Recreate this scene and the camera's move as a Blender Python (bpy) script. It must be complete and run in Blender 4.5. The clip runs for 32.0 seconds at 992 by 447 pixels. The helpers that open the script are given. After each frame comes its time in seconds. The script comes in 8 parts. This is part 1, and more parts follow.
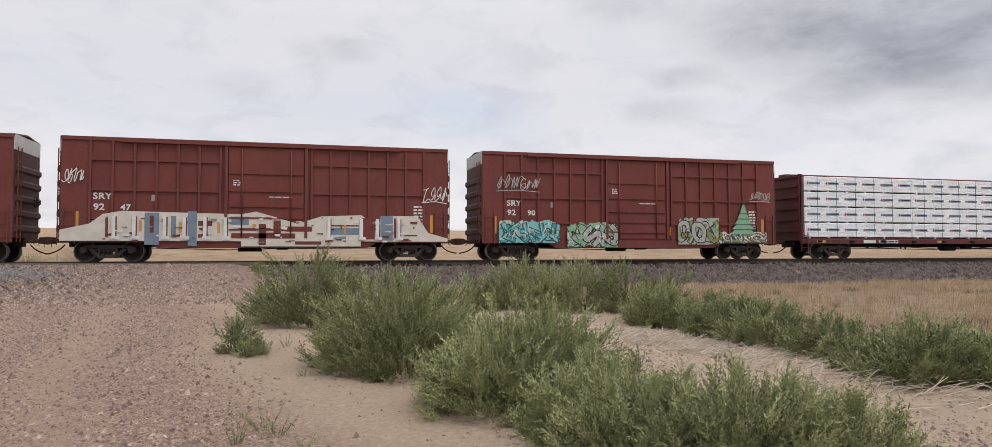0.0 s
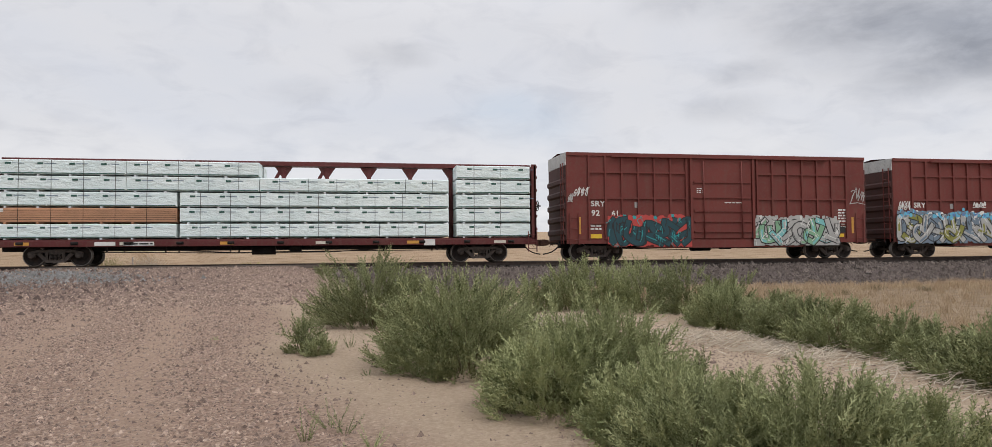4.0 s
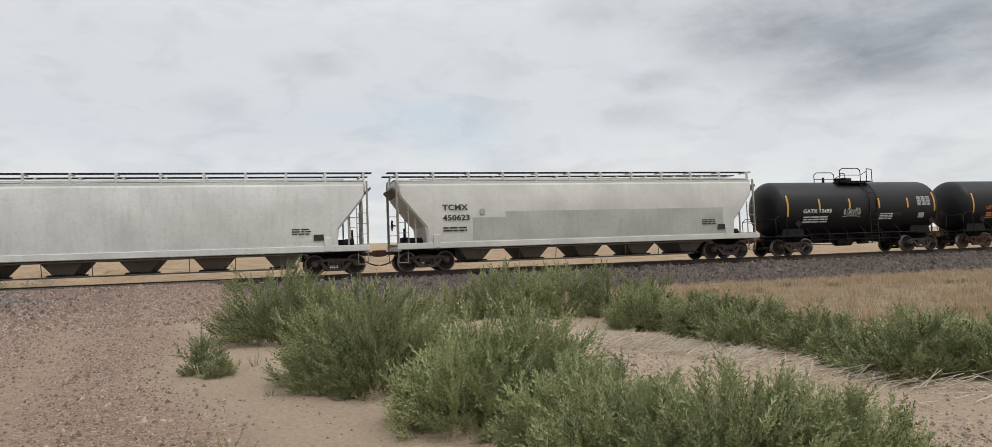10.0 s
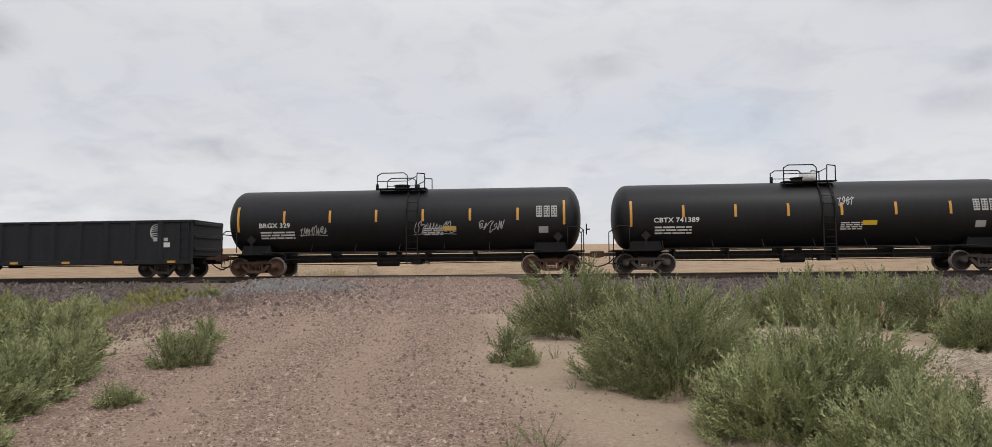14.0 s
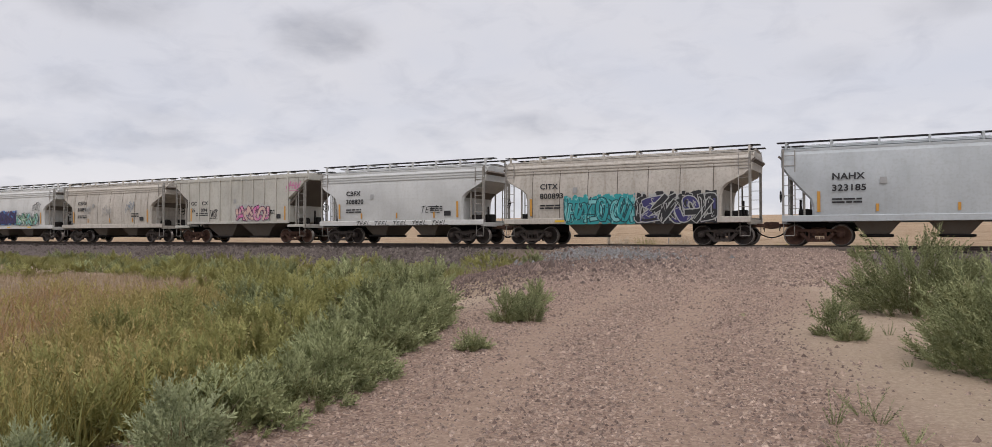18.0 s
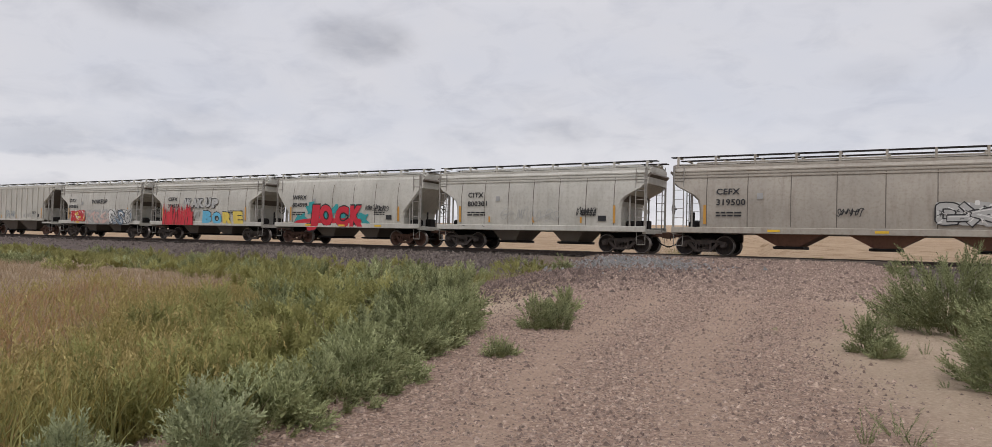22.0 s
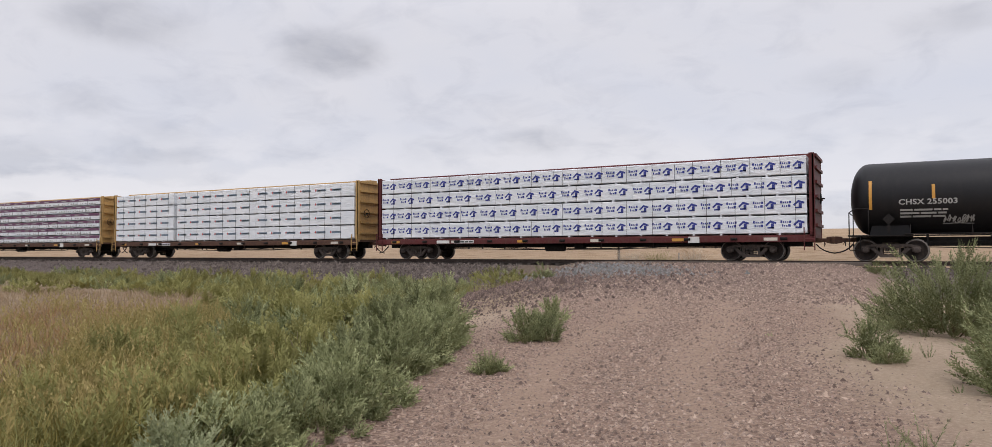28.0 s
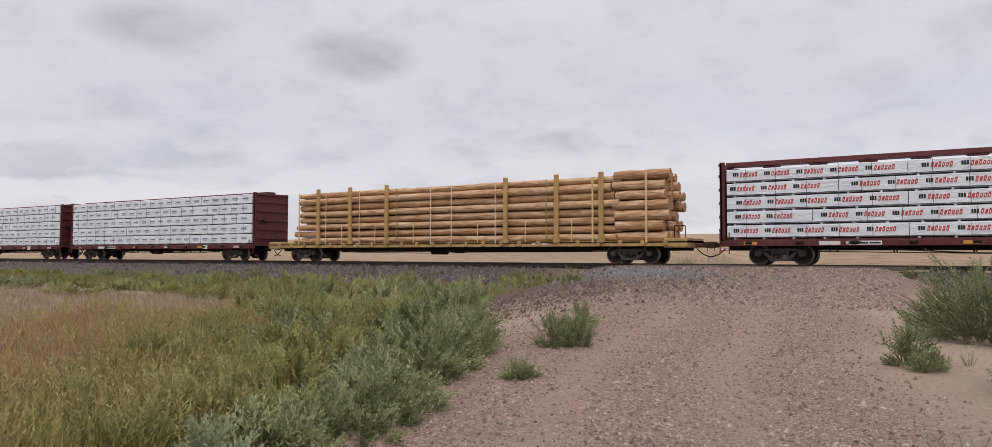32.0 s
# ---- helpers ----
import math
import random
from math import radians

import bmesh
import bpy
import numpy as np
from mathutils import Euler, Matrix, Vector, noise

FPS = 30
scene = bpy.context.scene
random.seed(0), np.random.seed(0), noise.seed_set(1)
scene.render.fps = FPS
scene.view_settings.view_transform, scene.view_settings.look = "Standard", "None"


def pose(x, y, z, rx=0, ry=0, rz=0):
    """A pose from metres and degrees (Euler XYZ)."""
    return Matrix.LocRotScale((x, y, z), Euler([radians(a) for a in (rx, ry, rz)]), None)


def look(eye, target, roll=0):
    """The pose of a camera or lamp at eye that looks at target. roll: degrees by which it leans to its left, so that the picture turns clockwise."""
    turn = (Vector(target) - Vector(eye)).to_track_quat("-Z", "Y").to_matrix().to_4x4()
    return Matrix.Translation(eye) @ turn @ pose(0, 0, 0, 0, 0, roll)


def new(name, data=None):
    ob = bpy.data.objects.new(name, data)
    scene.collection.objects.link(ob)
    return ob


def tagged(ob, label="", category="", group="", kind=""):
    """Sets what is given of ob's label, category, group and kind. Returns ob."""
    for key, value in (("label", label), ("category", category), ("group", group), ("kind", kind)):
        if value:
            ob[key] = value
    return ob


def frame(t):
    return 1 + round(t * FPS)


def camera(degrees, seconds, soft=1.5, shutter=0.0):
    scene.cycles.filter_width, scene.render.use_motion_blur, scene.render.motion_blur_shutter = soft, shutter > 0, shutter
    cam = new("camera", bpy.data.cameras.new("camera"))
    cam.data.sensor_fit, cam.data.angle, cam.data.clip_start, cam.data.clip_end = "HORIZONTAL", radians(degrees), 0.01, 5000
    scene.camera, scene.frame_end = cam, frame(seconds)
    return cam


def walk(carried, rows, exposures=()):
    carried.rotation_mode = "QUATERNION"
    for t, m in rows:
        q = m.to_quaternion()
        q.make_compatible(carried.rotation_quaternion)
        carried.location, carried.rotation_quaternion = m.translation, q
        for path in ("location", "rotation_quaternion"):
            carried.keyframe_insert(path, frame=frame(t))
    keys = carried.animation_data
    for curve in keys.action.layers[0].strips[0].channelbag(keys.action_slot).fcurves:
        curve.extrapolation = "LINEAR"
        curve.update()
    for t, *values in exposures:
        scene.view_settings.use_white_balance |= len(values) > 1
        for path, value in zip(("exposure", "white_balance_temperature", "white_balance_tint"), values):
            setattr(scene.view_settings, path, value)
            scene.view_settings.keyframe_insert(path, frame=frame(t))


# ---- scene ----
cam = camera(68.4, 32.0, soft=0.3)
# seconds, eye x y z (z = 0 is the rail head), yaw, pitch, roll
CAM_ROWS = [
    (0, 0.054, -0.116, 0.392, -15.59, 2.23, -0.08),
    (0.5, 0.053, -0.114, 0.371, -16.45, 1.91, -0.78),
    (1, 0.056, -0.118, 0.368, -16.82, 2.29, -0.97),
    (1.5, 0.067, -0.114, 0.369, -17.18, 1.97, -0.97),
    (2, 0.056, -0.115, 0.371, -15.64, 1.38, -1.57),
    (2.5, 0.035, -0.137, 0.372, -12.53, 3.90, -1.11),
    (3, 0.025, -0.114, 0.366, -11.62, 2.87, -0.71),
    (3.5, 0.017, -0.114, 0.367, -10.60, 3.16, -0.52),
    (4, 0.020, -0.112, 0.383, -11.11, 2.35, -0.50),
    (4.5, 0.048, -0.110, 0.363, -13.68, 2.32, -1.18),
    (6.5, 0.217, 0.196, 0.347, -15.63, 3.41, -1.24),
    (7, 0.223, 0.225, 0.348, -14.89, 3.07, -1.32),
    (7.5, 0.220, 0.234, 0.348, -14.26, 2.80, -1.39),
    (8, 0.198, 0.272, 0.345, -12.13, 2.23, -1.04),
    (8.5, 0.176, 0.285, 0.338, -8.73, 1.84, -1.18),
    (9, 0.203, 0.255, 0.322, -9.08, 2.81, -0.87),
    (9.5, 0.242, 0.277, 0.337, -12.57, 2.92, -1.37),
    (10, 0.248, 0.233, 0.345, -17.07, 2.91, -2.24),
    (10.5, 0.224, 0.254, 0.349, -16.66, 3.73, -1.82),
    (11, 0.181, 0.263, 0.349, -11.32, 2.29, -1.89),
    (11.5, 0.056, 0.255, 0.353, 0.45, 2.78, 0.62),
    (12, 0.033, 0.270, 0.354, 6.10, 0.76, -2.20),
    (12.5, 0.016, 0.265, 0.349, 8.08, 2.69, -1.78),
    (13, 0.018, 0.254, 0.320, 9.08, 2.97, -1.44),
    (13.5, 0.029, 0.262, 0.344, 7.02, 3.36, -0.79),
    (15.5, 0.033, 0.264, 0.331, 2.25, 3.44, -1.23),
    (16, -0.029, 0.212, 0.322, 4.57, 2.45, -0.85),
    (16.5, -0.021, -0.057, 0.332, 20.01, 0.69, 0.35),
    (17, 0.036, -0.241, 0.337, 31.35, 1.36, 0.72),
    (17.5, 0.072, -0.238, 0.334, 29.06, 2.19, 1.46),
    (18, 0.070, -0.235, 0.331, 28.68, 1.11, 0.04),
    (18.5, 0.062, -0.253, 0.321, 29.54, 2.47, 0.36),
    (19, 0.077, -0.262, 0.328, 29.76, 2.84, 0.21),
    (19.5, 0.078, -0.269, 0.338, 29.12, 2.69, -0.72),
    (20, 0.080, -0.265, 0.342, 29.22, 2.48, -0.30),
    (20.5, 0.088, -0.267, 0.338, 29.83, 1.95, -0.65),
    (21, 0.079, -0.269, 0.342, 29.65, 2.48, -0.22),
    (21.5, 0.082, -0.270, 0.339, 29.51, 2.50, -0.02),
    (22, 0.088, -0.256, 0.352, 31.09, 1.47, 1.45),
    (22.5, 0.161, -0.231, 0.331, 19.21, 0.64, 7.11),
    (23, 0.132, -0.174, 0.328, 11.72, -1.40, 4.33),
    (23.5, -0.051, -0.212, 0.325, 26.57, -1.20, 4.55),
    (24, -0.165, -0.233, 0.333, 35.54, -1.64, -0.21),
    (24.5, -0.181, -0.123, 0.344, 40.74, -0.21, 0.90),
    (26.5, -0.261, 0.110, 0.359, 27.66, 2.71, 1.25),
    (27, -0.259, 0.087, 0.360, 27.56, 3.13, 0.87),
    (27.5, -0.257, 0.094, 0.358, 28.44, 1.79, 0.31),
    (28, -0.265, 0.089, 0.350, 29.16, 2.29, 0.00),
    (28.5, -0.275, 0.078, 0.365, 30.25, 2.62, -0.09),
    (29, -0.268, 0.092, 0.362, 30.04, 1.96, -0.16),
    (29.5, -0.302, 0.092, 0.352, 31.37, -1.53, -1.85),
    (30, -0.293, 0.076, 0.351, 31.21, -1.77, -1.12),
    (30.5, -0.302, 0.082, 0.349, 31.17, -1.31, -0.78),
    (31, -0.291, 0.065, 0.355, 30.55, -0.00, 0.20),
    (31.5, -0.289, 0.057, 0.371, 30.37, 2.75, -0.24),
    (32, -0.298, 0.052, 0.382, 31.29, 2.50, 0.12),
]
walk(cam, [(t, pose(x, y, z, 90 + pitch, 0, yaw) @ pose(0, 0, 0, 0, 0, roll)) for t, x, y, z, yaw, pitch, roll in CAM_ROWS],
     exposures=[(0, 0.0, 6500, 14), (2, 0.0, 6500, 14), (4, -0.06, 6480, 12), (7, -0.08, 6500, 9), (11, -0.08, 6500, 8), (13, -0.13, 6480, 10), (16, -0.12, 6490, 13), (19, -0.13, 6380, 15), (22.1, -0.18, 6420, 14), (22.9, 0.1, 6500, 14), (23.6, 0.08, 6500, 14), (24.5, -0.1, 6420, 15), (28, -0.08, 6380, 15), (32, -0.17, 6400, 16)])

# the train: distance rolled by each second, and each car's rear coupler along the train
ROLLED = [(0.0, -348.75), (1.0, -326.65), (2.0, -304.12), (3.0, -282.9), (4.0, -260.12), (4.5, -249.91), (6.5, -206.73), (7.0, -196.18), (7.5, -185.17), (8.0, -174.54), (8.5, -163.79), (9.0, -152.37), (9.5, -142.22), (10.0, -131.42), (10.5, -120.05), (11.0, -110.45), (11.5, -98.73), (12.0, -87.82), (12.5, -76.93), (13.0, -65.1), (13.5, -55.49), (15.5, -11.0), (16.0, 0.04), (16.5, 11.06), (17.0, 21.76), (17.5, 33.34), (18.0, 44.36), (19.0, 66.63), (20.0, 88.74), (21.0, 111.24), (22.0, 133.75), (23.0, 155.61), (24.0, 177.8), (24.5, 189.95), (26.5, 234.83), (27.0, 245.84), (28.0, 268.33), (29.0, 290.82), (30.0, 313.63), (31.0, 336.3), (32.0, 358.51)]
COUPLERS = [373.82, 356.44, 339.02, 321.34, 304.07, 286.48, 269.09, 244.88, 227.87, 204.03, 184.14, 169.27, 156.39, 136.36, 116.57, 103.58, 85.54, 65.66, 47.19, 29.36, 7.84, -7.29, -21.52, -35.27, -49.1, -62.34, -74.66, -87.53, -100.31, -113.42, -126.09, -144.66, -157.83, -170.6, -183.68, -195.93, -208.63, -222.12, -234.98, -253.36, -271.14, -295.18, -319.2, -343.41, -367.85, -396.5, -419.72]
TRACK_Y = 34.08

# ---- light ----
world = bpy.data.worlds.new("overcast_sky")
scene.world = world
world.use_nodes = True
wn, wl = world.node_tree.nodes, world.node_tree.links
wn.clear()


def wnode(kind, **values):
    n = wn.new(kind)
    for key, v in values.items():
        n.inputs[key].default_value = v
    return n


SUN_UP, SUN_TURN = 52.0, 200.0
w_out, w_bg = wn.new("ShaderNodeOutputWorld"), wn.new("ShaderNodeBackground")
w_sky = wn.new("ShaderNodeTexSky")
w_sky.sky_type, w_sky.sun_disc = "NISHITA", False
w_sky.sun_elevation, w_sky.sun_rotation = radians(SUN_UP), radians(SUN_TURN)
w_dim = wn.new("ShaderNodeMixRGB")
w_dim.blend_type = "MULTIPLY"
w_dim.inputs[0].default_value = 1.0
w_dim.inputs[2].default_value = (0.12, 0.12, 0.12, 1)
wl.new(w_sky.outputs[0], w_dim.inputs[1])
w_co, w_sep = wn.new("ShaderNodeTexCoord"), wn.new("ShaderNodeSeparateXYZ")
wl.new(w_co.outputs["Generated"], w_sep.inputs[0])
# the cloud deck is a flat sheet overhead: directions divided by their height
w_up = wn.new("ShaderNodeMath")
w_up.operation = "ADD"
w_up.inputs[1].default_value = 0.30
wl.new(w_sep.outputs["Z"], w_up.inputs[0])
w_flat = wn.new("ShaderNodeVectorMath")
w_flat.operation = "DIVIDE"
w_three = wn.new("ShaderNodeCombineXYZ")
for i in range(3):
    wl.new(w_up.outputs[0], w_three.inputs[i])
wl.new(w_co.outputs["Generated"], w_flat.inputs[0])
wl.new(w_three.outputs[0], w_flat.inputs[1])
w_big = wnode("ShaderNodeTexNoise", Scale=1.1, Detail=5.0, Roughness=0.55, Distortion=0.4)
w_small = wnode("ShaderNodeTexNoise", Scale=6.5, Detail=7.0, Roughness=0.58, Distortion=0.5)
for n in (w_big, w_small):
    wl.new(w_flat.outputs[0], n.inputs["Vector"])
w_r1, w_r2 = wn.new("ShaderNodeValToRGB"), wn.new("ShaderNodeValToRGB")
w_r1.color_ramp.elements[0].position, w_r1.color_ramp.elements[0].color = 0.30, (0.71, 0.74, 0.795, 1)
w_r1.color_ramp.elements[1].position, w_r1.color_ramp.elements[1].color = 0.58, (0.785, 0.79, 0.805, 1)
w_r2.color_ramp.elements[0].position, w_r2.color_ramp.elements[0].color = 0.30, (0.865, 0.872, 0.892, 1)
w_r2.color_ramp.elements[1].position, w_r2.color_ramp.elements[1].color = 0.52, (1, 1, 1, 1)
wl.new(w_big.outputs[0], w_r1.inputs[0])
wl.new(w_small.outputs[0], w_r2.inputs[0])
w_mul = wn.new("ShaderNodeMixRGB")
w_mul.blend_type = "MULTIPLY"
w_mul.inputs[0].default_value = 0.8
wl.new(w_r1.outputs[0], w_mul.inputs[1])
wl.new(w_r2.outputs[0], w_mul.inputs[2])
# a few darker clouds under the deck, and pale heaps of cumulus low down
w_warp = wnode("ShaderNodeTexNoise", Scale=7.0, Detail=5.0, Roughness=0.6)
wl.new(w_co.outputs["Generated"], w_warp.inputs["Vector"])
w_shift = wn.new("ShaderNodeVectorMath")
w_shift.operation = "MULTIPLY_ADD"
w_shift.inputs[1].default_value = (0.11, 0.11, 0.09)
wl.new(w_warp.outputs["Color"], w_shift.inputs[0])
w_squash = wn.new("ShaderNodeVectorMath")
w_squash.operation = "MULTIPLY"
w_squash.inputs[1].default_value = (1, 1, 2.6)
wl.new(w_co.outputs["Generated"], w_squash.inputs[0])
wl.new(w_squash.outputs[0], w_shift.inputs[2])
cloudy = w_mul.outputs[0]
w_lump = wnode("ShaderNodeTexNoise", Scale=11.0, Detail=7.0, Roughness=0.62, Distortion=0.3)
wl.new(w_squash.outputs[0], w_lump.inputs["Vector"])
w_ragged = wn.new("ShaderNodeMapRange")
for key, v in (("From Min", 0.34), ("From Max", 0.62), ("To Min", 0.6), ("To Max", 1.1)):
    w_ragged.inputs[key].default_value = v
wl.new(w_lump.outputs[0], w_ragged.inputs["Value"])
CLOUDS = (
    ((-0.642, 0.721, 0.260), 0.100, 0.40), ((-0.801, 0.532, 0.274), 0.105, 0.30), ((-0.799, 0.587, 0.130), 0.085, 0.22), ((-0.433, 0.888, 0.153), 0.065, 0.22),
    ((0.034, 0.964, 0.265), 0.075, 0.14), ((-0.840, 0.512, 0.181), 0.060, 0.14), ((-0.880, 0.465, 0.105), 0.100, 0.18), ((-0.553, 0.821, 0.138), 0.060, 0.12),
    ((0.690, 0.685, 0.262), 0.270, 0.46), ((0.745, 0.635, 0.222), 0.200, 0.34), ((0.575, 0.770, 0.292), 0.170, 0.26), ((0.420, 0.849, 0.330), 0.120, 0.22),
    ((0.495, 0.838, 0.228), 0.060, 0.22), ((0.479, 0.859, 0.183), 0.075, 0.16), ((0.640, 0.745, 0.190), 0.080, 0.16), ((0.076, 0.962, 0.264), 0.060, 0.12), ((-0.066, 0.975, 0.212), 0.070, 0.12),
    ((0.225, 0.957, 0.180), 0.130, 0.085))
for (cx_, cy_, cz_), reach, depth in CLOUDS:
    w_d, w_m, w_c = wn.new("ShaderNodeVectorMath"), wn.new("ShaderNodeMapRange"), wn.new("ShaderNodeMixRGB")
    w_d.operation, w_m.interpolation_type, w_c.blend_type = "DISTANCE", "SMOOTHSTEP", "MULTIPLY"
    wl.new(w_shift.outputs[0], w_d.inputs[0])
    w_d.inputs[1].default_value = (cx_ + 0.055, cy_ + 0.055, 2.6 * cz_ + 0.045)
    for key, v in (("From Min", reach * 0.3), ("From Max", reach), ("To Min", depth), ("To Max", 0.0)):
        w_m.inputs[key].default_value = v
    wl.new(w_d.outputs["Value"], w_m.inputs["Value"])
    w_f = wn.new("ShaderNodeMath")
    w_f.operation = "MULTIPLY"
    wl.new(w_m.outputs[0], w_f.inputs[0])
    wl.new(w_ragged.outputs[0], w_f.inputs[1])
    wl.new(w_f.outputs[0], w_c.inputs[0])
    wl.new(cloudy, w_c.inputs[1])
    w_c.inputs[2].default_value = (0.30, 0.31, 0.34, 1) if depth > 0.095 else (0.0, 0.55, 1.0, 1)
    cloudy = w_c.outputs[0]
w_heap = wnode("ShaderNodeTexNoise", Scale=7.5, Detail=6.0, Roughness=0.5)
wl.new(w_squash.outputs[0], w_heap.inputs["Vector"])
w_hr, w_low, w_hm, w_hc = wn.new("ShaderNodeMapRange"), wn.new("ShaderNodeMapRange"), wn.new("ShaderNodeMath"), wn.new("ShaderNodeMixRGB")
for node_, vals in ((w_hr, (0.47, 0.56, 0.0, 0.85)), (w_low, (0.07, 0.19, 1.0, 0.0))):
    for key, v in zip(("From Min", "From Max", "To Min", "To Max"), vals):
        node_.inputs[key].default_value = v
wl.new(w_heap.outputs[0], w_hr.inputs["Value"])
wl.new(w_sep.outputs["Z"], w_low.inputs["Value"])
w_hm.operation = "MULTIPLY"
wl.new(w_hr.outputs[0], w_hm.inputs[0])
wl.new(w_low.outputs[0], w_hm.inputs[1])
wl.new(w_hm.outputs[0], w_hc.inputs[0])
wl.new(cloudy, w_hc.inputs[1])
w_hc.inputs[2].default_value = (0.88, 0.88, 0.885, 1)
# an overcast sky is brighter overhead
w_rise = wn.new("ShaderNodeMapRange")
for key, v in (("From Min", 0.3), ("From Max", 1.0), ("To Min", 1.0), ("To Max", 2.1)):
    w_rise.inputs[key].default_value = v
wl.new(w_sep.outputs["Z"], w_rise.inputs["Value"])
w_bright = wn.new("ShaderNodeVectorMath")
w_bright.operation = "SCALE"
wl.new(w_hc.outputs[0], w_bright.inputs[0])
wl.new(w_rise.outputs[0], w_bright.inputs["Scale"])
w_mix = wn.new("ShaderNodeMixRGB")
w_mix.inputs[0].default_value = 0.93
wl.new(w_dim.outputs[0], w_mix.inputs[1])
wl.new(w_bright.outputs[0], w_mix.inputs[2])
wl.new(w_mix.outputs[0], w_bg.inputs[0])
w_bg.inputs[1].default_value = 1.0
wl.new(w_bg.outputs[0], w_out.inputs[0])

sun = new("sun", bpy.data.lights.new("sun", "SUN"))
sun.data.energy, sun.data.angle, sun.data.color = 1.2, radians(16), (1.0, 0.95, 0.88)
sun.matrix_world = look((0, 0, 60), (-22, 30, 0))


# ---- materials ----
def shader(name):
    m = bpy.data.materials.new(name)
    m.use_nodes = True
    nt = m.node_tree
    return m, nt.nodes, nt.links, nt.nodes["Principled BSDF"]


def mixed(nodes, links, fac, a, b, blend="MIX"):
    n = nodes.new("ShaderNodeMixRGB")
    n.blend_type = blend
    for i, v in ((0, fac), (1, a), (2, b)):
        if isinstance(v, (int, float)):
            n.inputs[i].default_value = v
        elif isinstance(v, tuple):
            n.inputs[i].default_value = (*v, 1)
        else:
            links.new(v, n.inputs[i])
    return n.outputs[0]


def noise_of(nodes, links, vec, scale, detail=4.0, lo=0.35, hi=0.65, rough=0.55):
    n = nodes.new("ShaderNodeTexNoise")
    n.inputs["Scale"].default_value, n.inputs["Detail"].default_value, n.inputs["Roughness"].default_value = scale, detail, rough
    links.new(vec, n.inputs["Vector"])
    r = nodes.new("ShaderNodeMapRange")
    r.inputs["From Min"].default_value, r.inputs["From Max"].default_value = lo, hi
    links.new(n.outputs[0], r.inputs["Value"])
    return r.outputs[0]


def place_vec(nodes, links, stretch=(1, 1, 1)):
    """Object coordinates, shifted by the object's random number, stretched."""
    co, info, mp = nodes.new("ShaderNodeTexCoord"), nodes.new("ShaderNodeObjectInfo"), nodes.new("ShaderNodeMapping")
    add = nodes.new("ShaderNodeVectorMath")
    add.operation = "MULTIPLY_ADD"
    links.new(info.outputs["Random"], add.inputs[0])
    add.inputs[1].default_value = (37, 11, 23)
    links.new(co.outputs["Object"], add.inputs[2])
    links.new(add.outputs[0], mp.inputs["Vector"])
    mp.inputs["Scale"].default_value = stretch
    return mp.outputs[0]


def bump_on(nodes, links, bsdf, height, strength, dist):
    b = nodes.new("ShaderNodeBump")
    b.inputs["Strength"].default_value, b.inputs["Distance"].default_value = strength, dist
    links.new(height, b.inputs["Height"])
    links.new(b.outputs[0], bsdf.inputs["Normal"])


def scaled(c, k):
    return tuple(min(1.0, v * k) for v in c)


def paint(name, color, rough=0.5, grime=(0.12, 0.09, 0.07), dirt=0.35, streak=0.3, metal=0.0, fade=0.82):
    """Weathered paint: faded patches, rain streaks and road dust."""
    m, n, l, b = shader(name)
    v = place_vec(n, l)
    big = noise_of(n, l, v, 0.55, 3)
    col = mixed(n, l, big, color, scaled(color, fade))
    tall = place_vec(n, l, (4.2, 4.2, 0.5))
    st = noise_of(n, l, tall, 1.0, 5, 0.50, 0.78)
    fac = n.new("ShaderNodeMath")
    fac.operation = "MULTIPLY"
    fac.inputs[1].default_value = streak
    l.new(st, fac.inputs[0])
    col = mixed(n, l, fac.outputs[0], col, grime)
    fine = noise_of(n, l, v, 9.0, 6, 0.48, 0.8)
    fac2 = n.new("ShaderNodeMath")
    fac2.operation = "MULTIPLY"
    fac2.inputs[1].default_value = dirt
    l.new(fine, fac2.inputs[0])
    col = mixed(n, l, fac2.outputs[0], col, grime)
    l.new(col, b.inputs["Base Color"])
    b.inputs["Roughness"].default_value, b.inputs["Metallic"].default_value = rough, metal
    b.inputs["Specular IOR Level"].default_value = 0.3
    bump_on(n, l, b, fine, 0.08, 0.01)
    return m


def ink(name, color, rough=0.6):
    m, n, l, b = shader(name)
    v = place_vec(n, l)
    col = mixed(n, l, noise_of(n, l, v, 3.0, 5, 0.3, 0.8), color, scaled(color, 0.78))
    l.new(col, b.inputs["Base Color"])
    b.inputs["Roughness"].default_value = rough
    return m


BROWN = paint("box_car_brown_paint", (0.168, 0.039, 0.032), 0.62, streak=0.25)
RED = paint("box_car_red_paint", (0.50, 0.035, 0.055), 0.5, grime=(0.2, 0.05, 0.05), streak=0.2, dirt=0.25)
MAROON = paint("flat_car_maroon_paint", (0.11, 0.022, 0.022), 0.6)
OCHRE = paint("flat_car_yellow_paint", (0.50, 0.315, 0.12), 0.6, streak=0.5, dirt=0.5)
LIGHT_GREY = paint("hopper_light_grey_paint", (0.52, 0.505, 0.45), 0.5, grime=(0.27, 0.235, 0.185), dirt=0.4, streak=0.4)
TAUPE = paint("hopper_taupe_paint", (0.40, 0.365, 0.31), 0.55, grime=(0.2, 0.16, 0.12), dirt=0.45, streak=0.45)
CLEAN_GREY = paint("hopper_clean_light_grey_paint", (0.58, 0.575, 0.54), 0.5, grime=(0.36, 0.32, 0.26), dirt=0.25, streak=0.2)
